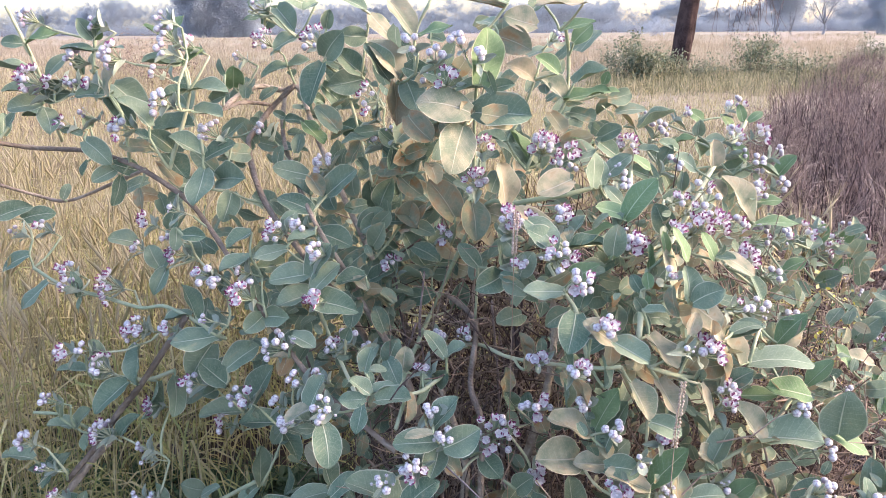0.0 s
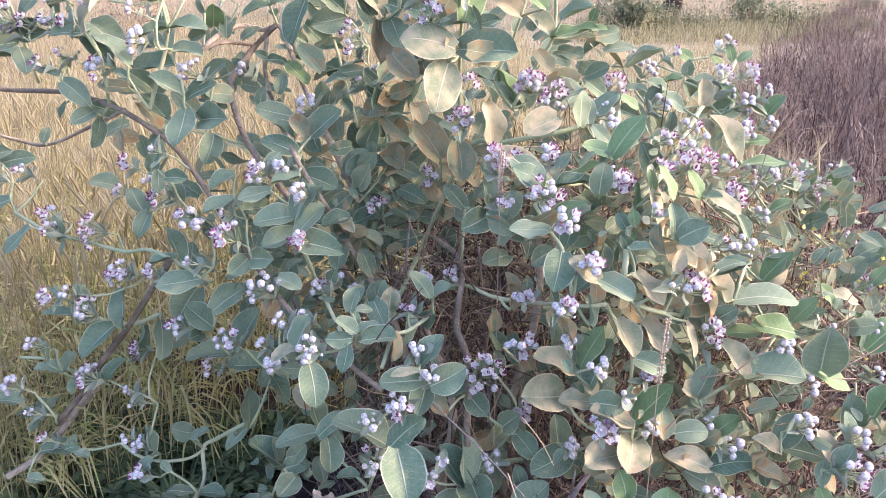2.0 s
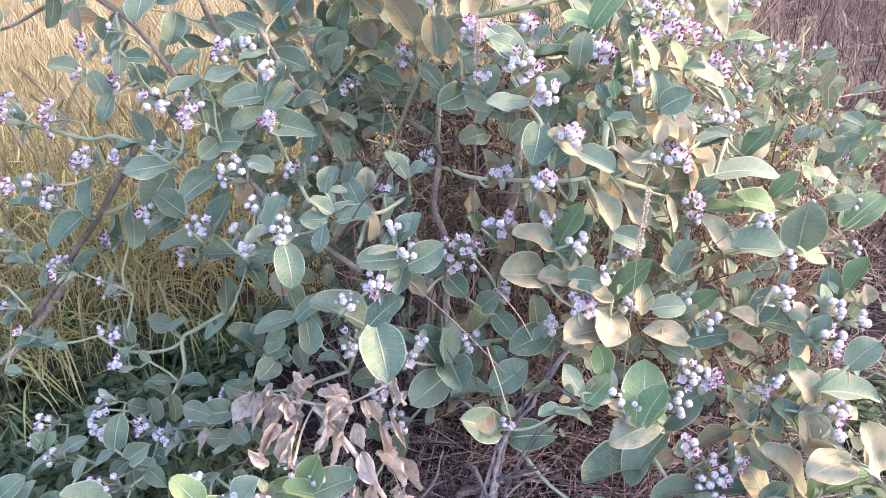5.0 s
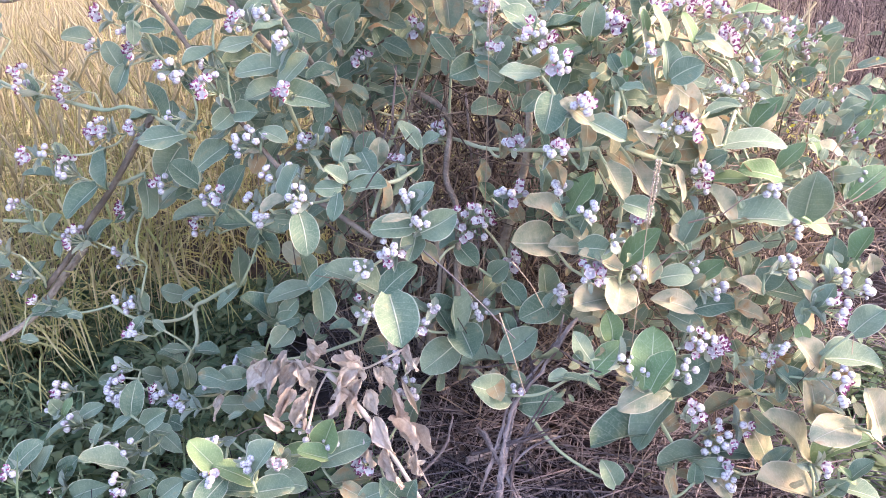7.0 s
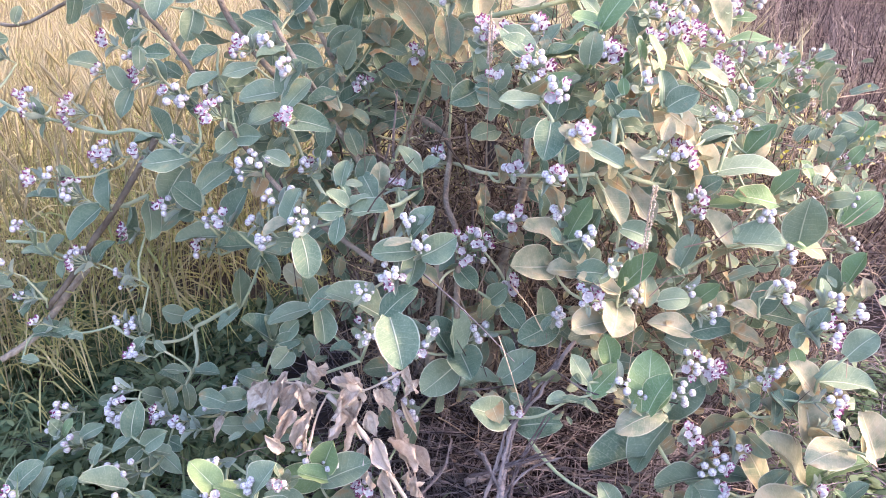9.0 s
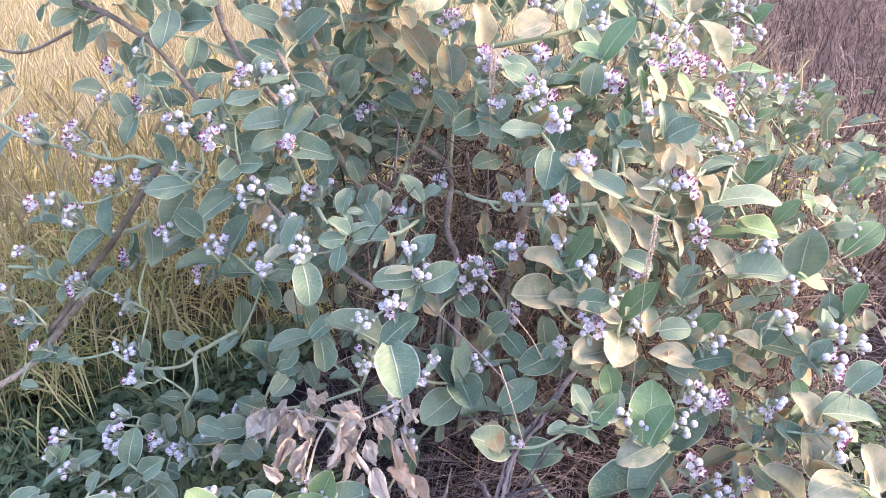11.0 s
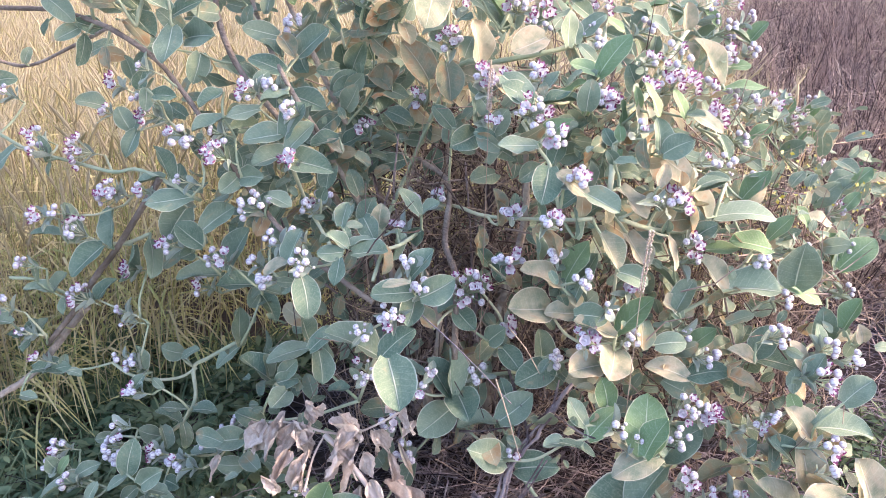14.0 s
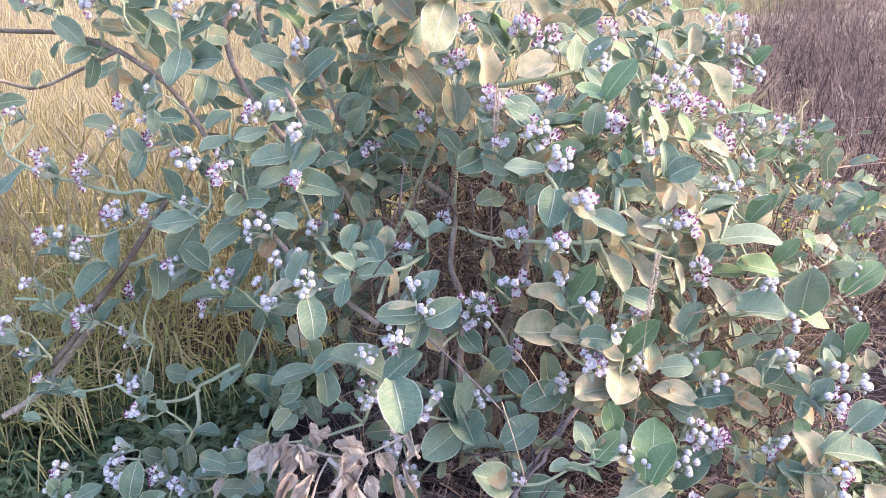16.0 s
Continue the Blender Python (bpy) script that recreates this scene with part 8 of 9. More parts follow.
cluster(-0.696, 1.722, 0.614, 0.021, 5, 0.75, 0.0072)
cluster(-0.178, 1.696, 0.771, 0.016, 3, 0.04, 0.0055)
cluster(-0.271, 1.559, 0.764, 0.019, 5, 0.25, 0.0072)
cluster(0.416, 1.424, 1.023, 0.009, 3, 0.04, 0.0055)
cluster(0.44, 1.352, 0.904, 0.011, 3, 0.04, 0.0055)
cluster(0.543, 1.438, 0.785, 0.023, 9, 0.25, 0.0072)
cluster(0.703, 1.573, 0.834, 0.023, 8, 0.04, 0.0072)
cluster(0.565, 1.466, 0.942, 0.014, 3, 0.04, 0.0055)
cluster(0.41, 1.379, 0.709, 0.011, 3, 0.75, 0.0072)
cluster(0.366, 1.34, 0.685, 0.015, 4, 0.04, 0.0055)
cluster(0.473, 1.4, 0.988, 0.009, 3, 0.04, 0.0055)
cluster(1.238, 2.274, 0.674, 0.027, 5, 0.04, 0.0072)
cluster(-1, 1.772, 0.413, 0.018, 3, 0.04, 0.0055)
cluster(-0.704, 1.648, 0.318, 0.024, 6, 0.25, 0.0072)
cluster(-0.623, 1.511, 0.237, 0.028, 9, 0.75, 0.0072)
cluster(-0.876, 1.519, 0.205, 0.016, 3, 0.04, 0.0055)
cluster(-0.708, 1.401, 0.169, 0.016, 3, 0.25, 0.0072)
cluster(-0.478, 1.569, 0.259, 0.019, 4, 0.04, 0.0055)
cluster(-0.436, 1.548, 0.296, 0.016, 3, 0.04, 0.0055)
cluster(-0.507, 1.539, 0.238, 0.019, 4, 0.04, 0.0055)
cluster(-0.571, 1.484, 0.234, 0.021, 5, 0.04, 0.0072)
cluster(-0.542, 1.448, 0.24, 0.014, 3, 0.04, 0.0055)
cluster(0.021, 1.389, 0.522, 0.014, 3, 0.04, 0.0055)
cluster(-0.008, 1.387, 0.484, 0.018, 5, 0.75, 0.0072)
cluster(0.421, 1.243, 0.446, 0.016, 4, 0.04, 0.0055)
cluster(0.578, 1.317, 0.46, 0.026, 11, 0.75, 0.0072)
cluster(0.68, 1.3, 0.441, 0.018, 5, 0.25, 0.0072)
cluster(-0.071, 1.422, 0.372, 0.024, 8, 0.25, 0.0072)
cluster(0.187, 1.343, 0.347, 0.015, 3, 0.04, 0.0055)
cluster(1.17, 2.316, 0.723, 0.027, 5, 0.75, 0.0072)
cluster(0.789, 1.849, 0.885, 0.022, 5, 0.04, 0.0072)
cluster(-0.456, 2.032, 1.52, 0.015, 3, 0.04, 0.0055)
cluster(-0.839, 1.822, 1.349, 0.011, 3, 0.04, 0.0055)
cluster(-0.822, 1.816, 1.346, 0.013, 3, 0.04, 0.0055)
cluster(-0.782, 1.797, 1.347, 0.011, 3, 0.75, 0.0072)
cluster(-0.923, 1.837, 1.33, 0.016, 3, 0.75, 0.0072)
cluster(-0.885, 1.831, 1.349, 0.018, 4, 0.75, 0.0072)
cluster(-0.81, 1.822, 1.283, 0.014, 3, 0.04, 0.0055)
cluster(-0.62, 1.819, 1.488, 0.011, 3, 0.04, 0.0055)
cluster(1.182, 2.201, 0.722, 0.017, 3, 0.04, 0.0055)
cluster(0.998, 1.66, 0.672, 0.016, 3, 0.04, 0.0055)
cluster(0.945, 1.535, 0.625, 0.015, 3, 0.04, 0.0055)


def grow_twigs():
    """Joins every leaf and flower node to its nearest neighbour nearer the root with a thin green or brown twig."""
    inner = [Vector((0.1 + 0.22 * math.cos(a), 1.85 + 0.16 * math.sin(a), z)) for z in (0.15, 0.35, 0.55, 0.75) for a in (0, 1.3, 2.6, 3.9, 5.2)]
    done = [(p, (p - ROOT).length, None) for p in inner] + [(p, (p - ROOT).length, None) for p, r in NODES if r == 0.0]
    merged = []
    for p, r in NODES:
        if r and all((p - q).length > 0.022 for q in merged):
            merged.append(p)
    merged.sort(key=lambda p: (p - ROOT).length)
    h = Heap()
    for i, p in enumerate(merged):
        dist = (p - ROOT).length
        best, cost, way, heading = None, 1e9, None, None
        for q, dq, wq in done:
            d = (p - q).length
            if d < 0.004 or dq > dist + 0.03:
                continue
            k = d + 0.25 * max(0.0, dq - dist + 0.06)
            if k < cost:
                best, cost, way = q, k, wq
        if best is not None and (p - best).length > 0.3 and p.y > 2.3:
            best, way = Vector((p.x + 0.03, p.y + 0.05, 0.0)), None
        if best is not None:
            d = (p - best).length
            to = (p - best) / d
            mid = (p + best) / 2 + Vector((0, 0.02, -0.06)) * d
            if way is not None:
                mid += (way - to) * 0.11 * d
            heading = (p - mid).normalized()
            v, f = tube_data(curve_points([tuple(best - ROOT), tuple(mid - ROOT), tuple(p - ROOT)], 4), min(0.0048, 0.0028 + 0.006 * d), 0.0027, 6, 0.06, i)
            if d > 0.05:
                under(new("twig", mesh_of("twig", v, f, [STEM])), shrub)
            else:
                h.add(v, f)
        done.append((p, dist, heading))
    ob = under(h.object("stalk_rest", [STEM]), shrub)
    ob["kind"] = "stuff"


grow_twigs()


def main_stems():
    rng = np.random.default_rng(17)
    for k in range(9):
        a = k * 0.7 + rng.uniform(-0.2, 0.2)
        e = np.array((math.cos(a) * rng.uniform(0.25, 0.6), math.sin(a) * 0.25 + 0.02, rng.uniform(0.6, 1.15)))
        b = np.array((math.cos(a) * 0.07, math.sin(a) * 0.05, -0.03))
        tube("branch", [tuple(b), tuple(b * 0.6 + e * (0.3, 0.3, 0.35) + rng.normal(0, 0.03, 3)), tuple(e * (0.65, 0.7, 0.7) + rng.normal(0, 0.04, 3)), tuple(e)], 0.017, 0.005, BARK, shrub, 6, 8, 0.12, k)


main_stems()


def old_wood():
    """Crooked bare old stems in the hollow of the shrub."""
    rng = np.random.default_rng(53)
    for k in range(26):
        x = rng.uniform(-0.15, 0.42)
        b0 = np.array((x * 0.6 - 0.1, rng.uniform(-0.08, 0.12), -0.02))
        e = np.array((x + rng.normal(0, 0.12) - 0.1, rng.uniform(-0.12, 0.1), rng.uniform(0.55, 0.95)))
        mids = [b0 + (e - b0) * q + rng.normal(0, 0.025, 3) for q in (0.3, 0.55, 0.8)]
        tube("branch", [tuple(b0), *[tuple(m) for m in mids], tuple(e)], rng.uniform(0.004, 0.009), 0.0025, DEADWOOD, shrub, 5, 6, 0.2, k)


old_wood()


def inner_growth():
    """The crowded inside of the shrub: leaves behind leaves, and dead twigs."""
    rng = np.random.default_rng(29)
    shapes = []
    for s in range(6):
        me = leaf_shape(400 + s, 0.0, 8, 2)
        keep = len(me.vertices) // 2
        v = np.zeros(len(me.vertices) * 3)
        me.vertices.foreach_get("co", v)
        faces = [tuple(p.vertices) for p in me.polygons if max(p.vertices) < keep]
        coords = [(0.5 + 0.5 * (i % 5 - 2) / 2, (i // 5) / 7) for i in range(keep)]
        shapes.append((v.reshape(-1, 3)[:keep], faces, coords))
        bpy.data.meshes.remove(me)
    uvs, pale_uvs = [], []
    h, hp = Heap(), Heap()

    def put(c, y, z, ln, to):
        z = z - y * (z @ y)
        z /= np.linalg.norm(z)
        x = np.cross(y, z)
        v, f, co = shapes[int(rng.integers(0, 6))]
        if ((c[0] - 0.05) / 0.21) ** 2 + ((c[2] - 0.68) / 0.20) ** 2 < 1:   # the bare woody hollow
            return
        to.add(c + (v[:, :1] * x * 0.64 + v[:, 1:2] * y + v[:, 2:] * z) * ln - np.array(ROOT), f)
        (uvs if to is h else pale_uvs).extend(co[i] for q in f for i in q)

    lumps = (((0.25, 2.05, 0.85), (0.5, 0.22, 0.32), 60), ((-0.3, 1.95, 0.75), (0.38, 0.2, 0.32), 90), ((0.1, 1.75, 0.55), (0.55, 0.22, 0.28), 80),
             ((0.7, 1.75, 0.55), (0.32, 0.25, 0.35), 110), ((0.0, 2.1, 1.12), (0.45, 0.13, 0.27), 60), ((-0.25, 2.0, 0.9), (0.36, 0.14, 0.25), 70), ((0.05, 1.98, 1.3), (0.36, 0.16, 0.2), 60), ((-0.6, 2.05, 1.15), (0.22, 0.12, 0.18), 35),
             ((1.15, 2.3, 0.6), (0.3, 0.3, 0.3), 120), ((0.15, 2.3, 0.72), (0.6, 0.25, 0.36), 240), ((-0.30, 2.2, 0.75), (0.28, 0.18, 0.26), 90),
             ((0.62, 2.15, 0.7), (0.35, 0.25, 0.33), 140))
    for c, r, count in lumps:
        for _ in range(count):
            d = rng.normal(0, 1, 3)
            d /= np.linalg.norm(d)
            p = np.array(c) + d * np.array(r) * rng.uniform(0.3, 1.05) ** 0.5
            if p[2] < 0.12:
                continue
            ln = rng.uniform(0.045, 0.085)
            y = d * (1, 1, 0.6) + rng.normal(0, 0.6, 3)
            y /= np.linalg.norm(y)
            z = np.array((0, -0.5, 0.8)) + rng.normal(0, 0.5, 3)
            put(p, y, z, ln, hp if rng.uniform() < 0.07 else h)
    seeds = [p for p, r in NODES if r > 0]
    for p in seeds:
        crowd = 0 if p.x < -0.6 else int(rng.uniform() < 0.35) if p.z > 1.0 else 1
        for _ in range(crowd):
            inward = np.array((0.12, 2.0, 0.75)) - np.array(p)
            inward /= np.linalg.norm(inward)
            c = np.array(p) + inward * rng.uniform(0.06, 0.26) + rng.normal(0, 0.05, 3) + np.array((0, 0.09, 0))
            if c[2] < 0.08 or (p.x < -0.5 and c[2] > min(p.z, 1.3)):
                continue
            ln = rng.uniform(0.035, 0.08)
            y = -inward * 0.3 + rng.normal(0, 0.7, 3)
            y /= np.linalg.norm(y)
            z = np.array((0.05, -0.6, 0.6)) + rng.normal(0, 0.45, 3)
            put(c, y, z, ln, h)
    for p in seeds:
        for _ in range(2 if p.x > 0.25 else 1 if p.x > -0.5 else 0):
            c = np.array(p) + rng.normal(0, 0.035, 3) + np.array((0, 0.045, -0.01))
            if c[2] < 0.1 or p.z > (1.1 if p.x > 0.2 else 1.25):
                continue
            y = rng.normal(0, 0.7, 3) + (0, -0.2, 0.2)
            y /= np.linalg.norm(y)
            put(c, y, np.array((0.1, -0.6, 0.5)) + rng.normal(0, 0.45, 3), rng.uniform(0.018, 0.042), hp if rng.uniform() < (0.35 if p.x > 0.3 else 0.08) else h)
    for p in PALE_NODES:
        c = np.array(p) + rng.normal(0, 0.03, 3) + np.array((0, 0.05, -0.01))
        if c[2] < 0.3 or p.z > (1.1 if p.x > 0.2 else 1.3):
            continue
        y = rng.normal(0, 0.7, 3) + (0, -0.2, -0.1)
        y /= np.linalg.norm(y)
        put(c, y, np.array((0.35, -0.6, 0.3)) + rng.normal(0, 0.35, 3), rng.uniform(0.05, 0.085), hp)
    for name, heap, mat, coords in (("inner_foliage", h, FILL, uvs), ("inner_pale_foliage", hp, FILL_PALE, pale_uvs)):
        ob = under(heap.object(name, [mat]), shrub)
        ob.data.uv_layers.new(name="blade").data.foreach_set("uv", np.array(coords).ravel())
        ob["kind"] = "stuff"
    t = Heap()
    for i in range(620):
        p = np.array((rng.normal(0.12, 0.36), rng.normal(1.86, 0.16), abs(rng.normal(0.35, 0.35))))
        if p[0] < -0.2 or p[0] > 0.85 or p[2] > 0.8:
            continue
        o = rng.normal(0, 1, 3) * (1, 0.6, 1.1)
        o *= rng.uniform(0.08, 0.3) / np.linalg.norm(o)
        v, f = tube_data([p, p + o * 0.5 + rng.normal(0, 0.012, 3), p + o + rng.normal(0, 0.015, 3)], rng.uniform(0.0012, 0.003), 0.0008, 4, 0.1, i)
        if v[:, 2].min() > 0.01:
            t.add(v - np.array(ROOT), f[:-2])
    for i, p in enumerate(seeds):
        for _ in range(0 if p.z > 0.72 else 2 if p.x > 0.1 else 0 if p.x < -0.3 or p.z > 1.2 else 1):
            c = np.array(p) + rng.normal(0, 0.05, 3) + np.array((0, 0.13, -0.03))
            o = rng.normal(0, 1, 3) * (0.7, 0.5, 1.0)
            o *= rng.uniform(0.06, 0.2) / np.linalg.norm(o)
            v, f = tube_data([c, c + o * 0.5 + rng.normal(0, 0.012, 3), c + o], rng.uniform(0.001, 0.002), 0.0008, 4, 0.1, i)
            if v[:, 2].min() > 0.01:
                t.add(v - np.array(ROOT), f[:-2])
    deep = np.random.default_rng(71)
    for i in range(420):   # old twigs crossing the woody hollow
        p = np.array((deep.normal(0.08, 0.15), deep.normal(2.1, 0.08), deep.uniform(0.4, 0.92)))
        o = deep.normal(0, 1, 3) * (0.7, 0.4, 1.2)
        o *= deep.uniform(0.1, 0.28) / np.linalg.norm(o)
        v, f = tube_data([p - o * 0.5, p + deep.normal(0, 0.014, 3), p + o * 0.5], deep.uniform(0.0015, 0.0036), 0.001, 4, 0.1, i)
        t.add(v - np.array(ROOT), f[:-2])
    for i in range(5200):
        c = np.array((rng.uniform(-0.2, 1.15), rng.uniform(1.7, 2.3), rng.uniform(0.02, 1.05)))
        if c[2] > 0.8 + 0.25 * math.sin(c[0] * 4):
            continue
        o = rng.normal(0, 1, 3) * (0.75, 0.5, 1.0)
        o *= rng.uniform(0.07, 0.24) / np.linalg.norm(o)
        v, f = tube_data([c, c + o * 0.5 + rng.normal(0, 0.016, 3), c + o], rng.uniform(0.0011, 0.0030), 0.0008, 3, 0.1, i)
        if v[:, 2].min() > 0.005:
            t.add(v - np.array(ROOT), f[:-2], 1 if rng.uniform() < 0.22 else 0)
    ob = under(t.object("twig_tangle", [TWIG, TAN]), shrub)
    ob["kind"] = "stuff"


inner_growth()


# ---- dead wood, withered branch and litter ----
def stick_litter():
    rng = np.random.default_rng(37)
    h = Heap()
    for i in range(4900):
        x, y = (rng.normal(0.2, 0.34), rng.normal(1.62, 0.3)) if i < 1700 else (rng.normal(0.6, 0.3), rng.normal(1.5, 0.3)) if i < 2700 else (rng.uniform(0.7, 1.8), rng.uniform(1.6, 2.8)) if i < 3900 else (rng.normal(0.22, 0.28), rng.uniform(0.85, 1.4))
        ln, a = rng.uniform(0.08, 0.42), rng.uniform(0, 6.28)
        tilt = rng.uniform(-0.15, 0.35)
        o = np.array((math.cos(a), math.sin(a), tilt)) * ln
        z = rng.uniform(0.005, 0.07)
        p = np.array((x, y, z))
        v, f = tube_data([p, p + o * 0.5 + rng.normal(0, 0.008, 3), p + o], rng.uniform(0.0009, 0.0028), 0.0008, 4, 0.1, i)
        h.add(v, f[:-2])
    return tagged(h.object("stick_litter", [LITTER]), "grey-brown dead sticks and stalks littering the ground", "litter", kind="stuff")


stick_litter()


def blossom_weed():
    """A wiry weed with tiny yellow-green leaves and blossoms behind the shrub's edge."""
    rng = np.random.default_rng(41)
    ob = tagged(new("blossom_weed"), "thin wiry weed with tiny yellow blossoms", "weed")
    ob.location = (1.05, 1.95, 0)
    h = Heap()
    for k in range(16):
        a = rng.uniform(0, 6.28)
        e = np.array((math.cos(a) * rng.uniform(0.03, 0.2), math.sin(a) * rng.uniform(0.03, 0.12), rng.uniform(0.5, 0.85)))
        v, f = tube_data(curve_points([(0, 0, -0.02), tuple(e * (0.3, 0.3, 0.5)), tuple(e)], 4), 0.002, 0.0008, 4, 0.1, k)
        h.add(v, f[:-2], 0)
        for _ in range(26):
            c = e * (1, 1, rng.uniform(0.7, 1.02)) + rng.normal(0, 0.022, 3)
            x, y = rng.normal(0, 1, 3), rng.normal(0, 1, 3)
            x /= np.linalg.norm(x)
            y -= x * (x @ y)
            y /= np.linalg.norm(y)
            s = rng.uniform(0.004, 0.009)
            h.add([c - x * s, c + y * s * 0.6, c + x * s, c - y * s * 0.6], [(0, 1, 2, 3)], 1 if rng.uniform() < 0.55 else 2)
    under(h.object("stems_and_blossom", [TAN, YELLOW, HERB]), ob)


blossom_weed()


def seed_spike(points, beads):
    """A dry upright spike set with small bead-like seed cases."""
    ob = tagged(new("seed_spike"), "thin dry brown spike of bead-like seed cases", "dry stalk", "dry seed spikes in the shrub")
    o = Vector((points[0][0], points[0][1], 0))
    ob.location = o
    line = curve_points([tuple(Vector(p) - o) for p in points], 12)
    v, f = tube_data(line, 0.0009, 0.0008, 5, 0.1, 4)
    under(new("stalk", mesh_of("stalk", v, f, [TAN])), ob)
    rng = np.random.default_rng(9)
    for k in range(beads):
        p = line[-1] + (line[len(line) // 2] - line[-1]) * k / beads
        for s in (-1, 1):
            r = rng.uniform(0.0022, 0.0036)
            case = new("seed_case", SEED_CASE)
            case.matrix_basis = Matrix.Translation(p + np.array((s * 0.0035, rng.normal(0, 0.002), 0))) @ Matrix.Diagonal((r, r, r * 1.2, 1))
            case.parent = ob


SEED_CASE = mesh_of("seed_case", [(1, 0, 0), (-1, 0, 0), (0, 1, 0), (0, -1, 0), (0, 0, 1), (0, 0, -1)],
                    [(0, 2, 4), (2, 1, 4), (1, 3, 4), (3, 0, 4), (2, 0, 5), (1, 2, 5), (3, 1, 5), (0, 3, 5)], [WITHERED])


# a broken branch whose leaves have withered, hanging in the front of the shrub
dead_branch = tagged(new("withered_branch"), "broken branch of dry crumpled tan leaves hanging in the shrub", "dead branch")
dead_branch.location = (-0.15, 1.3, 0.05)


def withered(bx, by, bz, tx, ty, tz, nx, ny, nz, width):
    """A hanging dead leaf with often a smaller scrap of another behind it."""
    base, tip, n = Vector((bx, by, bz)), Vector((tx, ty, tz)), Vector((nx, ny, nz))
    place_leaf("withered_leaf", pick.choice(WITHERED_MESH), base, base + (tip - base) * 1.0, n, width * 0.72, dead_branch)
    for _ in range(pick.choice((0, 1, 2))):
        off = Vector((pick.uniform(-0.020, 0.020), pick.uniform(-0.004, 0.03), pick.uniform(-0.025, 0.012)))
        turn = Vector((pick.uniform(-0.025, 0.025), pick.uniform(-0.01, 0.02), pick.uniform(-0.03, 0.0)))
        place_leaf("withered_leaf", pick.choice(WITHERED_MESH), base + off, base + off + (tip - base) * pick.uniform(0.6, 0.9) + turn, n + Vector((pick.uniform(-.8, .8), 0, 0)), width * pick.uniform(0.35, 0.55), dead_branch)


def withered_stem(radius, points):
    o = dead_branch.location
    tube("stem", [tuple(Vector(p) - o) for p in points], radius, radius * 0.7, WITHERED, dead_branch, 5, 7, 0.12, len(points))


dead_stump = tagged(new("dead_stump"), "grey broken dead stem with bare side sticks", "dead wood")
dead_stump.location = (0.15, 1.4, 0)


def dead_stick(radius, points):
    """A weathered stick; the thick ones are split into fibrous strands."""
    o = dead_stump.location
    radius *= 1.15
    line = curve_points([tuple(Vector(p) - o) for p in points], 7)
    rng = np.random.default_rng(int(radius * 1e5))
    h = Heap()
    for k in range(2 if radius > 0.0033 else 1):
        w = rng.normal(0, 1, 3) * radius * (0.3 if radius > 0.0033 else 0)
        wander = np.cumsum(rng.normal(0, radius * 0.2, line.shape), 0)
        v, f = tube_data(line + w + wander, radius * (0.72 if radius > 0.0033 else 1.0), radius * 0.4, 8, 0.42, k)
        h.add(v, f)
    under(h.object("stick", [DEADWOOD]), dead_stump)


withered_stem(0.0062, [(-0.204, 1.371, 0.383), (-0.168, 1.344, 0.359), (-0.122, 1.309, 0.313), (-0.067, 1.276, 0.228), (-0.017, 1.239, 0.153)])
withered_stem(0.0030, [(-0.326, 1.41, 0.388), (-0.275, 1.393, 0.398), (-0.204, 1.375, 0.387)])
withered_stem(0.0030, [(-0.263, 1.392, 0.399), (-0.204, 1.375, 0.387), (-0.133, 1.373, 0.387), (-0.038, 1.375, 0.438)])
withered_stem(0.0030, [(-0.237, 1.268, 0.322), (-0.225, 1.333, 0.355), (-0.204, 1.371, 0.383)])
withered_stem(0.0030, [(-0.196, 1.329, 0.35), (-0.156, 1.325, 0.341), (-0.134, 1.305, 0.316)])
withered_stem(0.0018, [(-0.11, 1.371, 0.38), (-0.065, 1.359, 0.33), (-0.044, 1.311, 0.249), (0.001, 1.258, 0.172)])
withered(-0.439, 1.416, 0.3, -0.459, 1.384, 0.255, -0.07, -0.82, 0.57, 0.036)
withered(-0.36, 1.43, 0.376, -0.338, 1.388, 0.355, -0.52, -0.66, 0.55, 0.049)
withered(-0.338, 1.416, 0.392, -0.376, 1.386, 0.334, 0.44, -0.85, 0.28, 0.055)
withered(-0.304, 1.393, 0.4, -0.326, 1.339, 0.342, -0, -0.9, 0.44, 0.048)
withered(-0.285, 1.255, 0.334, -0.317, 1.259, 0.37, -0.12, -0.56, 0.82, 0.042)
withered(-0.273, 1.385, 0.404, -0.298, 1.355, 0.341, 0.34, -0.74, 0.59, 0.057)
withered(-0.27, 1.336, 0.369, -0.304, 1.297, 0.319, 0.22, -0.52, 0.82, 0.053)
withered(-0.25, 1.382, 0.405, -0.246, 1.35, 0.336, -0.3, -0.67, 0.68, 0.054)
withered(-0.241, 1.325, 0.362, -0.271, 1.295, 0.3, 0.03, -0.63, 0.78, 0.053)
withered(-0.226, 1.38, 0.406, -0.239, 1.402, 0.434, 0.46, -0.85, 0.25, 0.041)
withered(-0.226, 1.368, 0.393, -0.272, 1.378, 0.383, -0.16, -0.85, 0.5, 0.057)
withered(-0.208, 1.391, 0.423, -0.241, 1.397, 0.452, -0.45, -0.49, 0.75, 0.054)
withered(-0.191, 1.383, 0.414, -0.128, 1.358, 0.372, 0.01, -0.7, 0.72, 0.069)
withered(-0.179, 1.336, 0.365, -0.198, 1.289, 0.338, 0.51, -0.73, 0.47, 0.04)
withered(-0.167, 1.365, 0.393, -0.192, 1.333, 0.351, -0.05, -0.96, 0.29, 0.047)
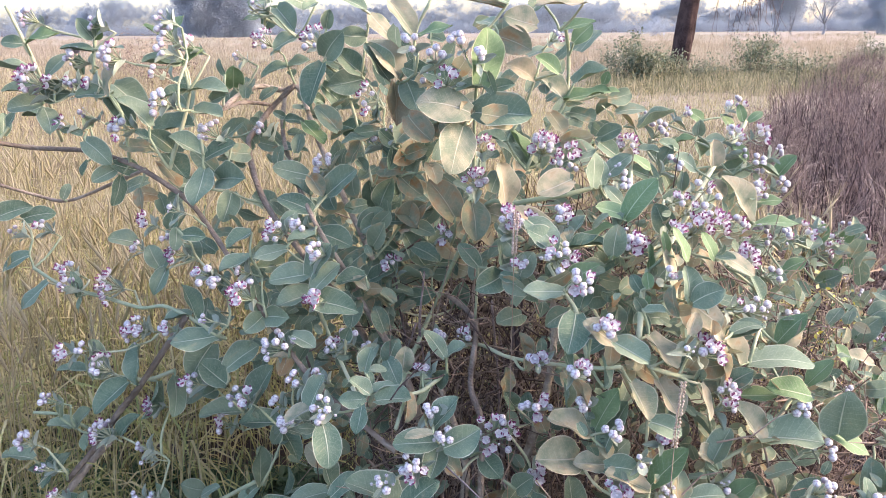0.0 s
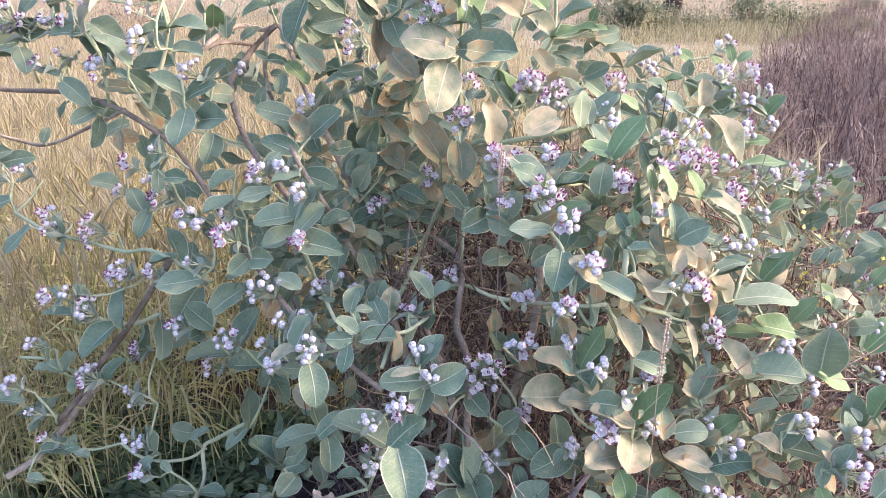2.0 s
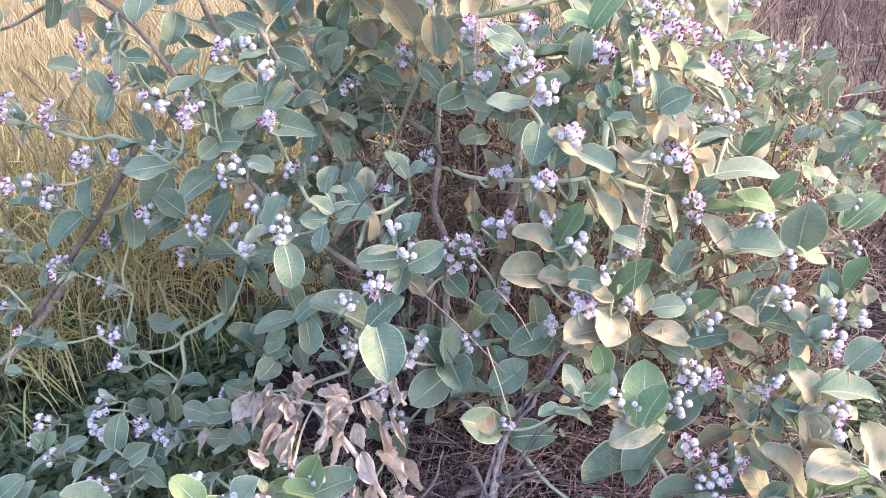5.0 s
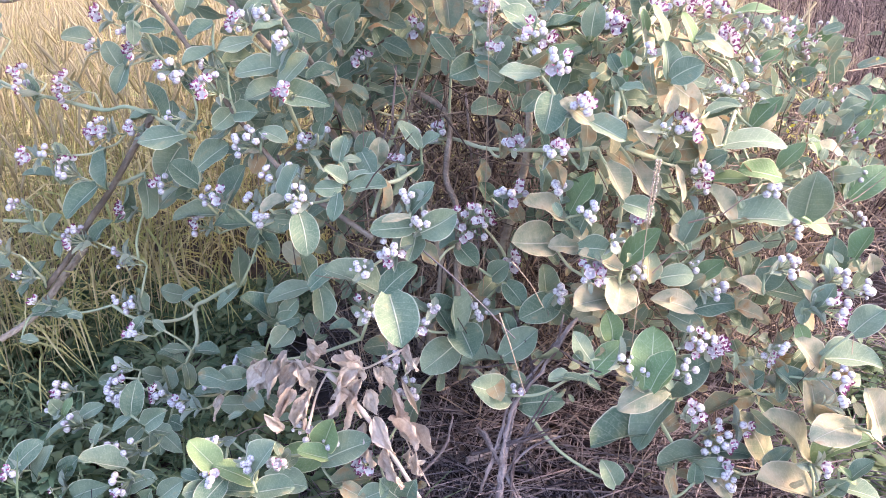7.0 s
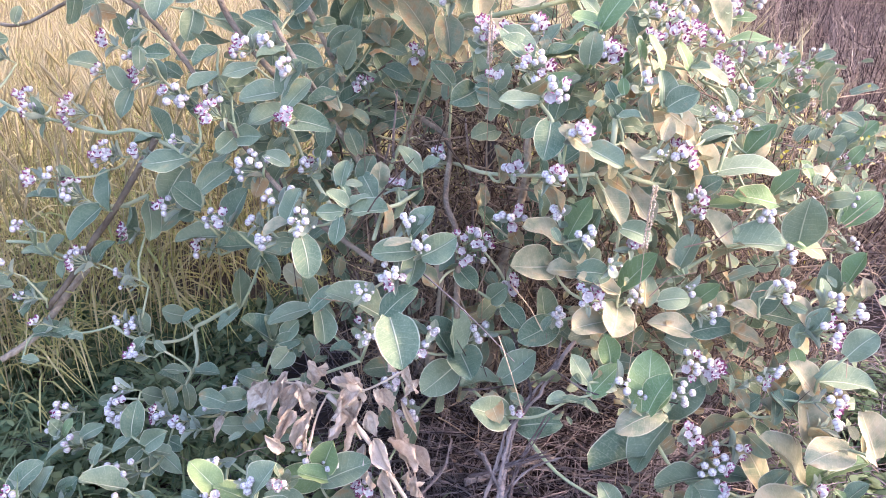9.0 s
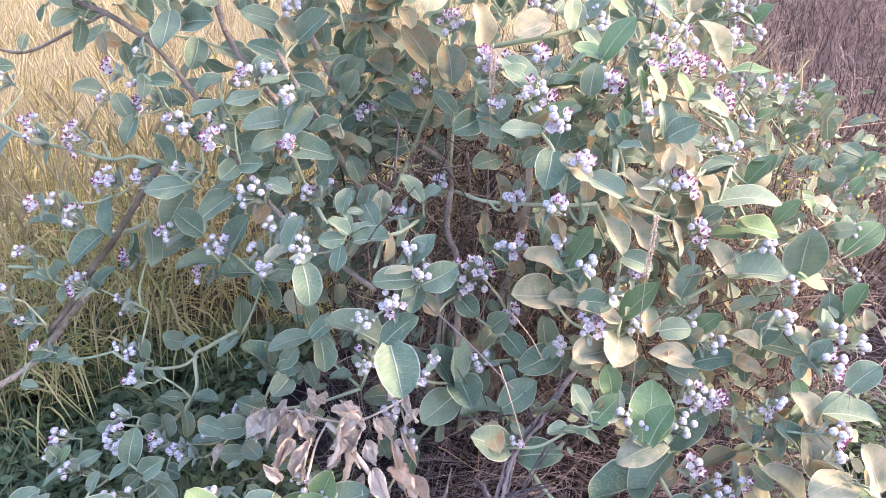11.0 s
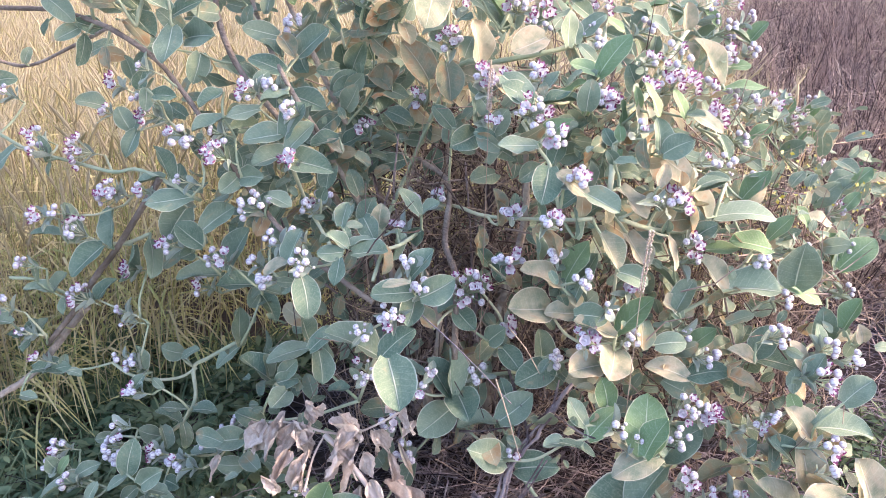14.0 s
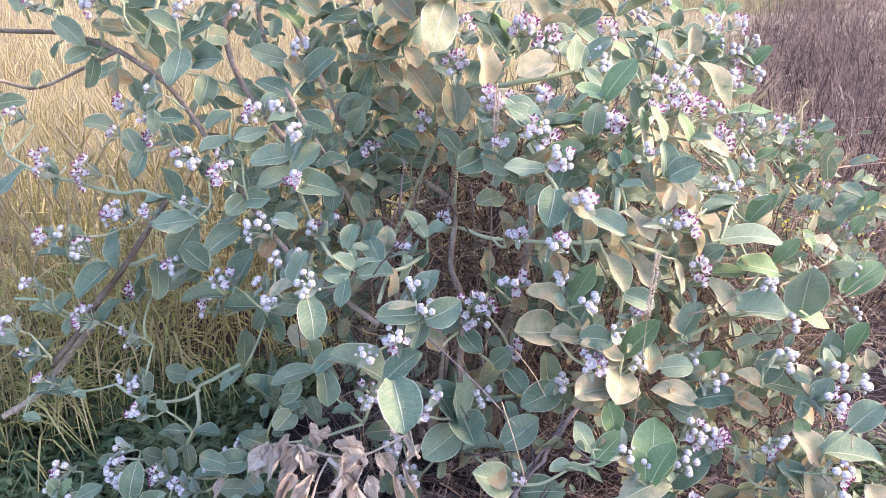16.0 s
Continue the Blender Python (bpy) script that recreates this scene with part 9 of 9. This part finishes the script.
withered(-0.144, 1.373, 0.408, -0.181, 1.327, 0.367, 0.24, -0.87, 0.43, 0.057)
withered(-0.133, 1.355, 0.378, -0.155, 1.326, 0.313, -0.24, -0.69, 0.69, 0.056)
withered(-0.122, 1.342, 0.359, -0.102, 1.319, 0.311, 0.42, -0.8, 0.44, 0.047)
withered(-0.111, 1.305, 0.315, -0.067, 1.264, 0.257, -0.13, -0.55, 0.82, 0.065)
withered(-0.104, 1.367, 0.396, -0.093, 1.349, 0.34, 0.13, -0.72, 0.68, 0.041)
withered(-0.089, 1.276, 0.266, -0.044, 1.252, 0.2, -0.5, -0.68, 0.54, 0.053)
withered(-0.077, 1.32, 0.302, -0.027, 1.267, 0.256, 0.34, -0.6, 0.72, 0.063)
withered(-0.07, 1.355, 0.347, -0.06, 1.32, 0.283, 0.19, -0.77, 0.6, 0.041)
withered(-0.061, 1.368, 0.437, -0.072, 1.38, 0.457, -0.21, -0.73, 0.65, 0.031)
withered(-0.048, 1.326, 0.288, -0.023, 1.28, 0.252, -0.28, -0.48, 0.83, 0.048)
withered(-0.038, 1.363, 0.453, -0.01, 1.338, 0.413, -0.45, -0.77, 0.45, 0.037)
withered(-0.026, 1.293, 0.234, -0.016, 1.277, 0.176, -0.33, -0.68, 0.66, 0.041)
withered(-0.016, 1.376, 0.415, -0.04, 1.373, 0.378, 0.04, -0.89, 0.45, 0.035)
dead_stick(0.0069, [(0.146, 1.235, 0.142), (0.158, 1.297, 0.223), (0.181, 1.352, 0.304), (0.245, 1.376, 0.393), (0.306, 1.379, 0.483)])
dead_stick(0.0052, [(0.106, 1.341, 0.248), (0.133, 1.31, 0.228), (0.197, 1.219, 0.141)])
dead_stick(0.0048, [(0.14, 1.24, 0.146), (0.157, 1.282, 0.205), (0.175, 1.321, 0.262), (0.211, 1.398, 0.378)])
dead_stick(0.0046, [(0.087, 1.319, 0.199), (0.151, 1.303, 0.228), (0.252, 1.286, 0.281)])
dead_stick(0.0038, [(0.177, 1.349, 0.299), (0.214, 1.365, 0.344), (0.222, 1.392, 0.382), (0.187, 1.532, 0.468)])
dead_stick(0.0037, [(-0.072, 1.284, 0.12), (0.027, 1.357, 0.176), (0.054, 1.383, 0.246)])
dead_stick(0.0036, [(0.107, 1.262, 0.149), (0.145, 1.307, 0.23), (0.173, 1.365, 0.316)])
dead_stick(0.0035, [(0.169, 1.237, 0.155), (0.185, 1.291, 0.227), (0.255, 1.324, 0.345)])
dead_stick(0.0029, [(0.221, 1.388, 0.378), (0.271, 1.379, 0.432), (0.29, 1.408, 0.482)])
dead_stick(0.0028, [(0.117, 1.244, 0.135), (0.202, 1.287, 0.23), (0.285, 1.248, 0.304)])
dead_stick(0.0024, [(0.02, 1.45, 0.334), (0.117, 1.419, 0.35), (0.211, 1.398, 0.378)])
dead_stick(0.0022, [(0.275, 1.366, 0.427), (0.318, 1.295, 0.433), (0.376, 1.257, 0.438)])
dead_stick(0.0075, [(0.09, 1.407, 0.1), (0.16, 1.434, 0.1), (0.23, 1.47, 0.1), (0.308, 1.499, 0.1)])
dead_stick(0.0062, [(0.059, 1.526, 0.08), (0.103, 1.41, 0.08), (0.133, 1.307, 0.08)])
dead_stick(0.0045, [(0.36, 1.579, 0.09), (0.398, 1.502, 0.09), (0.431, 1.431, 0.09)])

# ---- dry seed stalks and a broken stem ----
seed_spike([(0.40, 1.30, 0.0), (0.403, 1.291, 0.74), (0.427, 1.343, 0.844)], 22)
seed_spike([(0.13, 1.58, 0.0), (0.1345, 1.525, 1.03), (0.140, 1.555, 1.104)], 16)
seed_spike([(1.17, 2.2, 0.0), (1.169, 2.237, 0.695), (1.162, 2.302, 0.855)], 20)

def dry_straw(radius, points, label):
    """One long dry grass stalk leaning through the growth."""
    o = Vector((points[0][0], points[0][1], 0))
    ob = tagged(tube("dry_straw", [tuple(Vector(p) - o) for p in points], radius, radius * 0.6, TAN if radius < 0.0016 else LITTER, None, 6, 5, 0.08, int(radius * 1e5)), label, "dry stalk", "dry straws in the shrub")
    ob.location = o


dry_straw(0.0018, [(-0.007, 1.377, 0.665), (0.054, 1.35, 0.616), (0.109, 1.324, 0.567), (0.173, 1.292, 0.506)], "thin reddish-brown dead stalk leaning through the leaves")
dry_straw(0.0014, [(0.167, 1.342, 0.649), (0.201, 1.321, 0.611), (0.226, 1.3, 0.569)], "thin pale dry straw leaning through the leaves")
dry_straw(0.0014, [(0.134, 1.229, 0.603), (0.155, 1.199, 0.543), (0.177, 1.162, 0.471)], "thin pale dry straw leaning through the leaves")
dry_straw(0.0014, [(1.079, 2.189, 0.755), (1.316, 2.387, 0.728), (1.605, 2.587, 0.711)], "long pale dry straw lying across the weeds")
dry_straw(0.0014, [(1.144, 2.241, 0.754), (1.351, 2.387, 0.732), (1.575, 2.533, 0.709)], "long pale dry straw lying across the weeds")
dry_straw(0.0018, [(0.938, 1.92, 0.728), (1.063, 1.958, 0.699), (1.179, 1.996, 0.669), (1.268, 1.981, 0.643)], "thin dark bare twig reaching over the weeds")
stem_piece = tagged(tube("stem_piece", [(0.201, 1.503, 0.028), (0.23, 1.47, 0.03), (0.255, 1.442, 0.026)], 0.007, 0.006, STEM, None, 4, 7),
                    "short broken yellow-green stem lying on the litter", "broken stem")
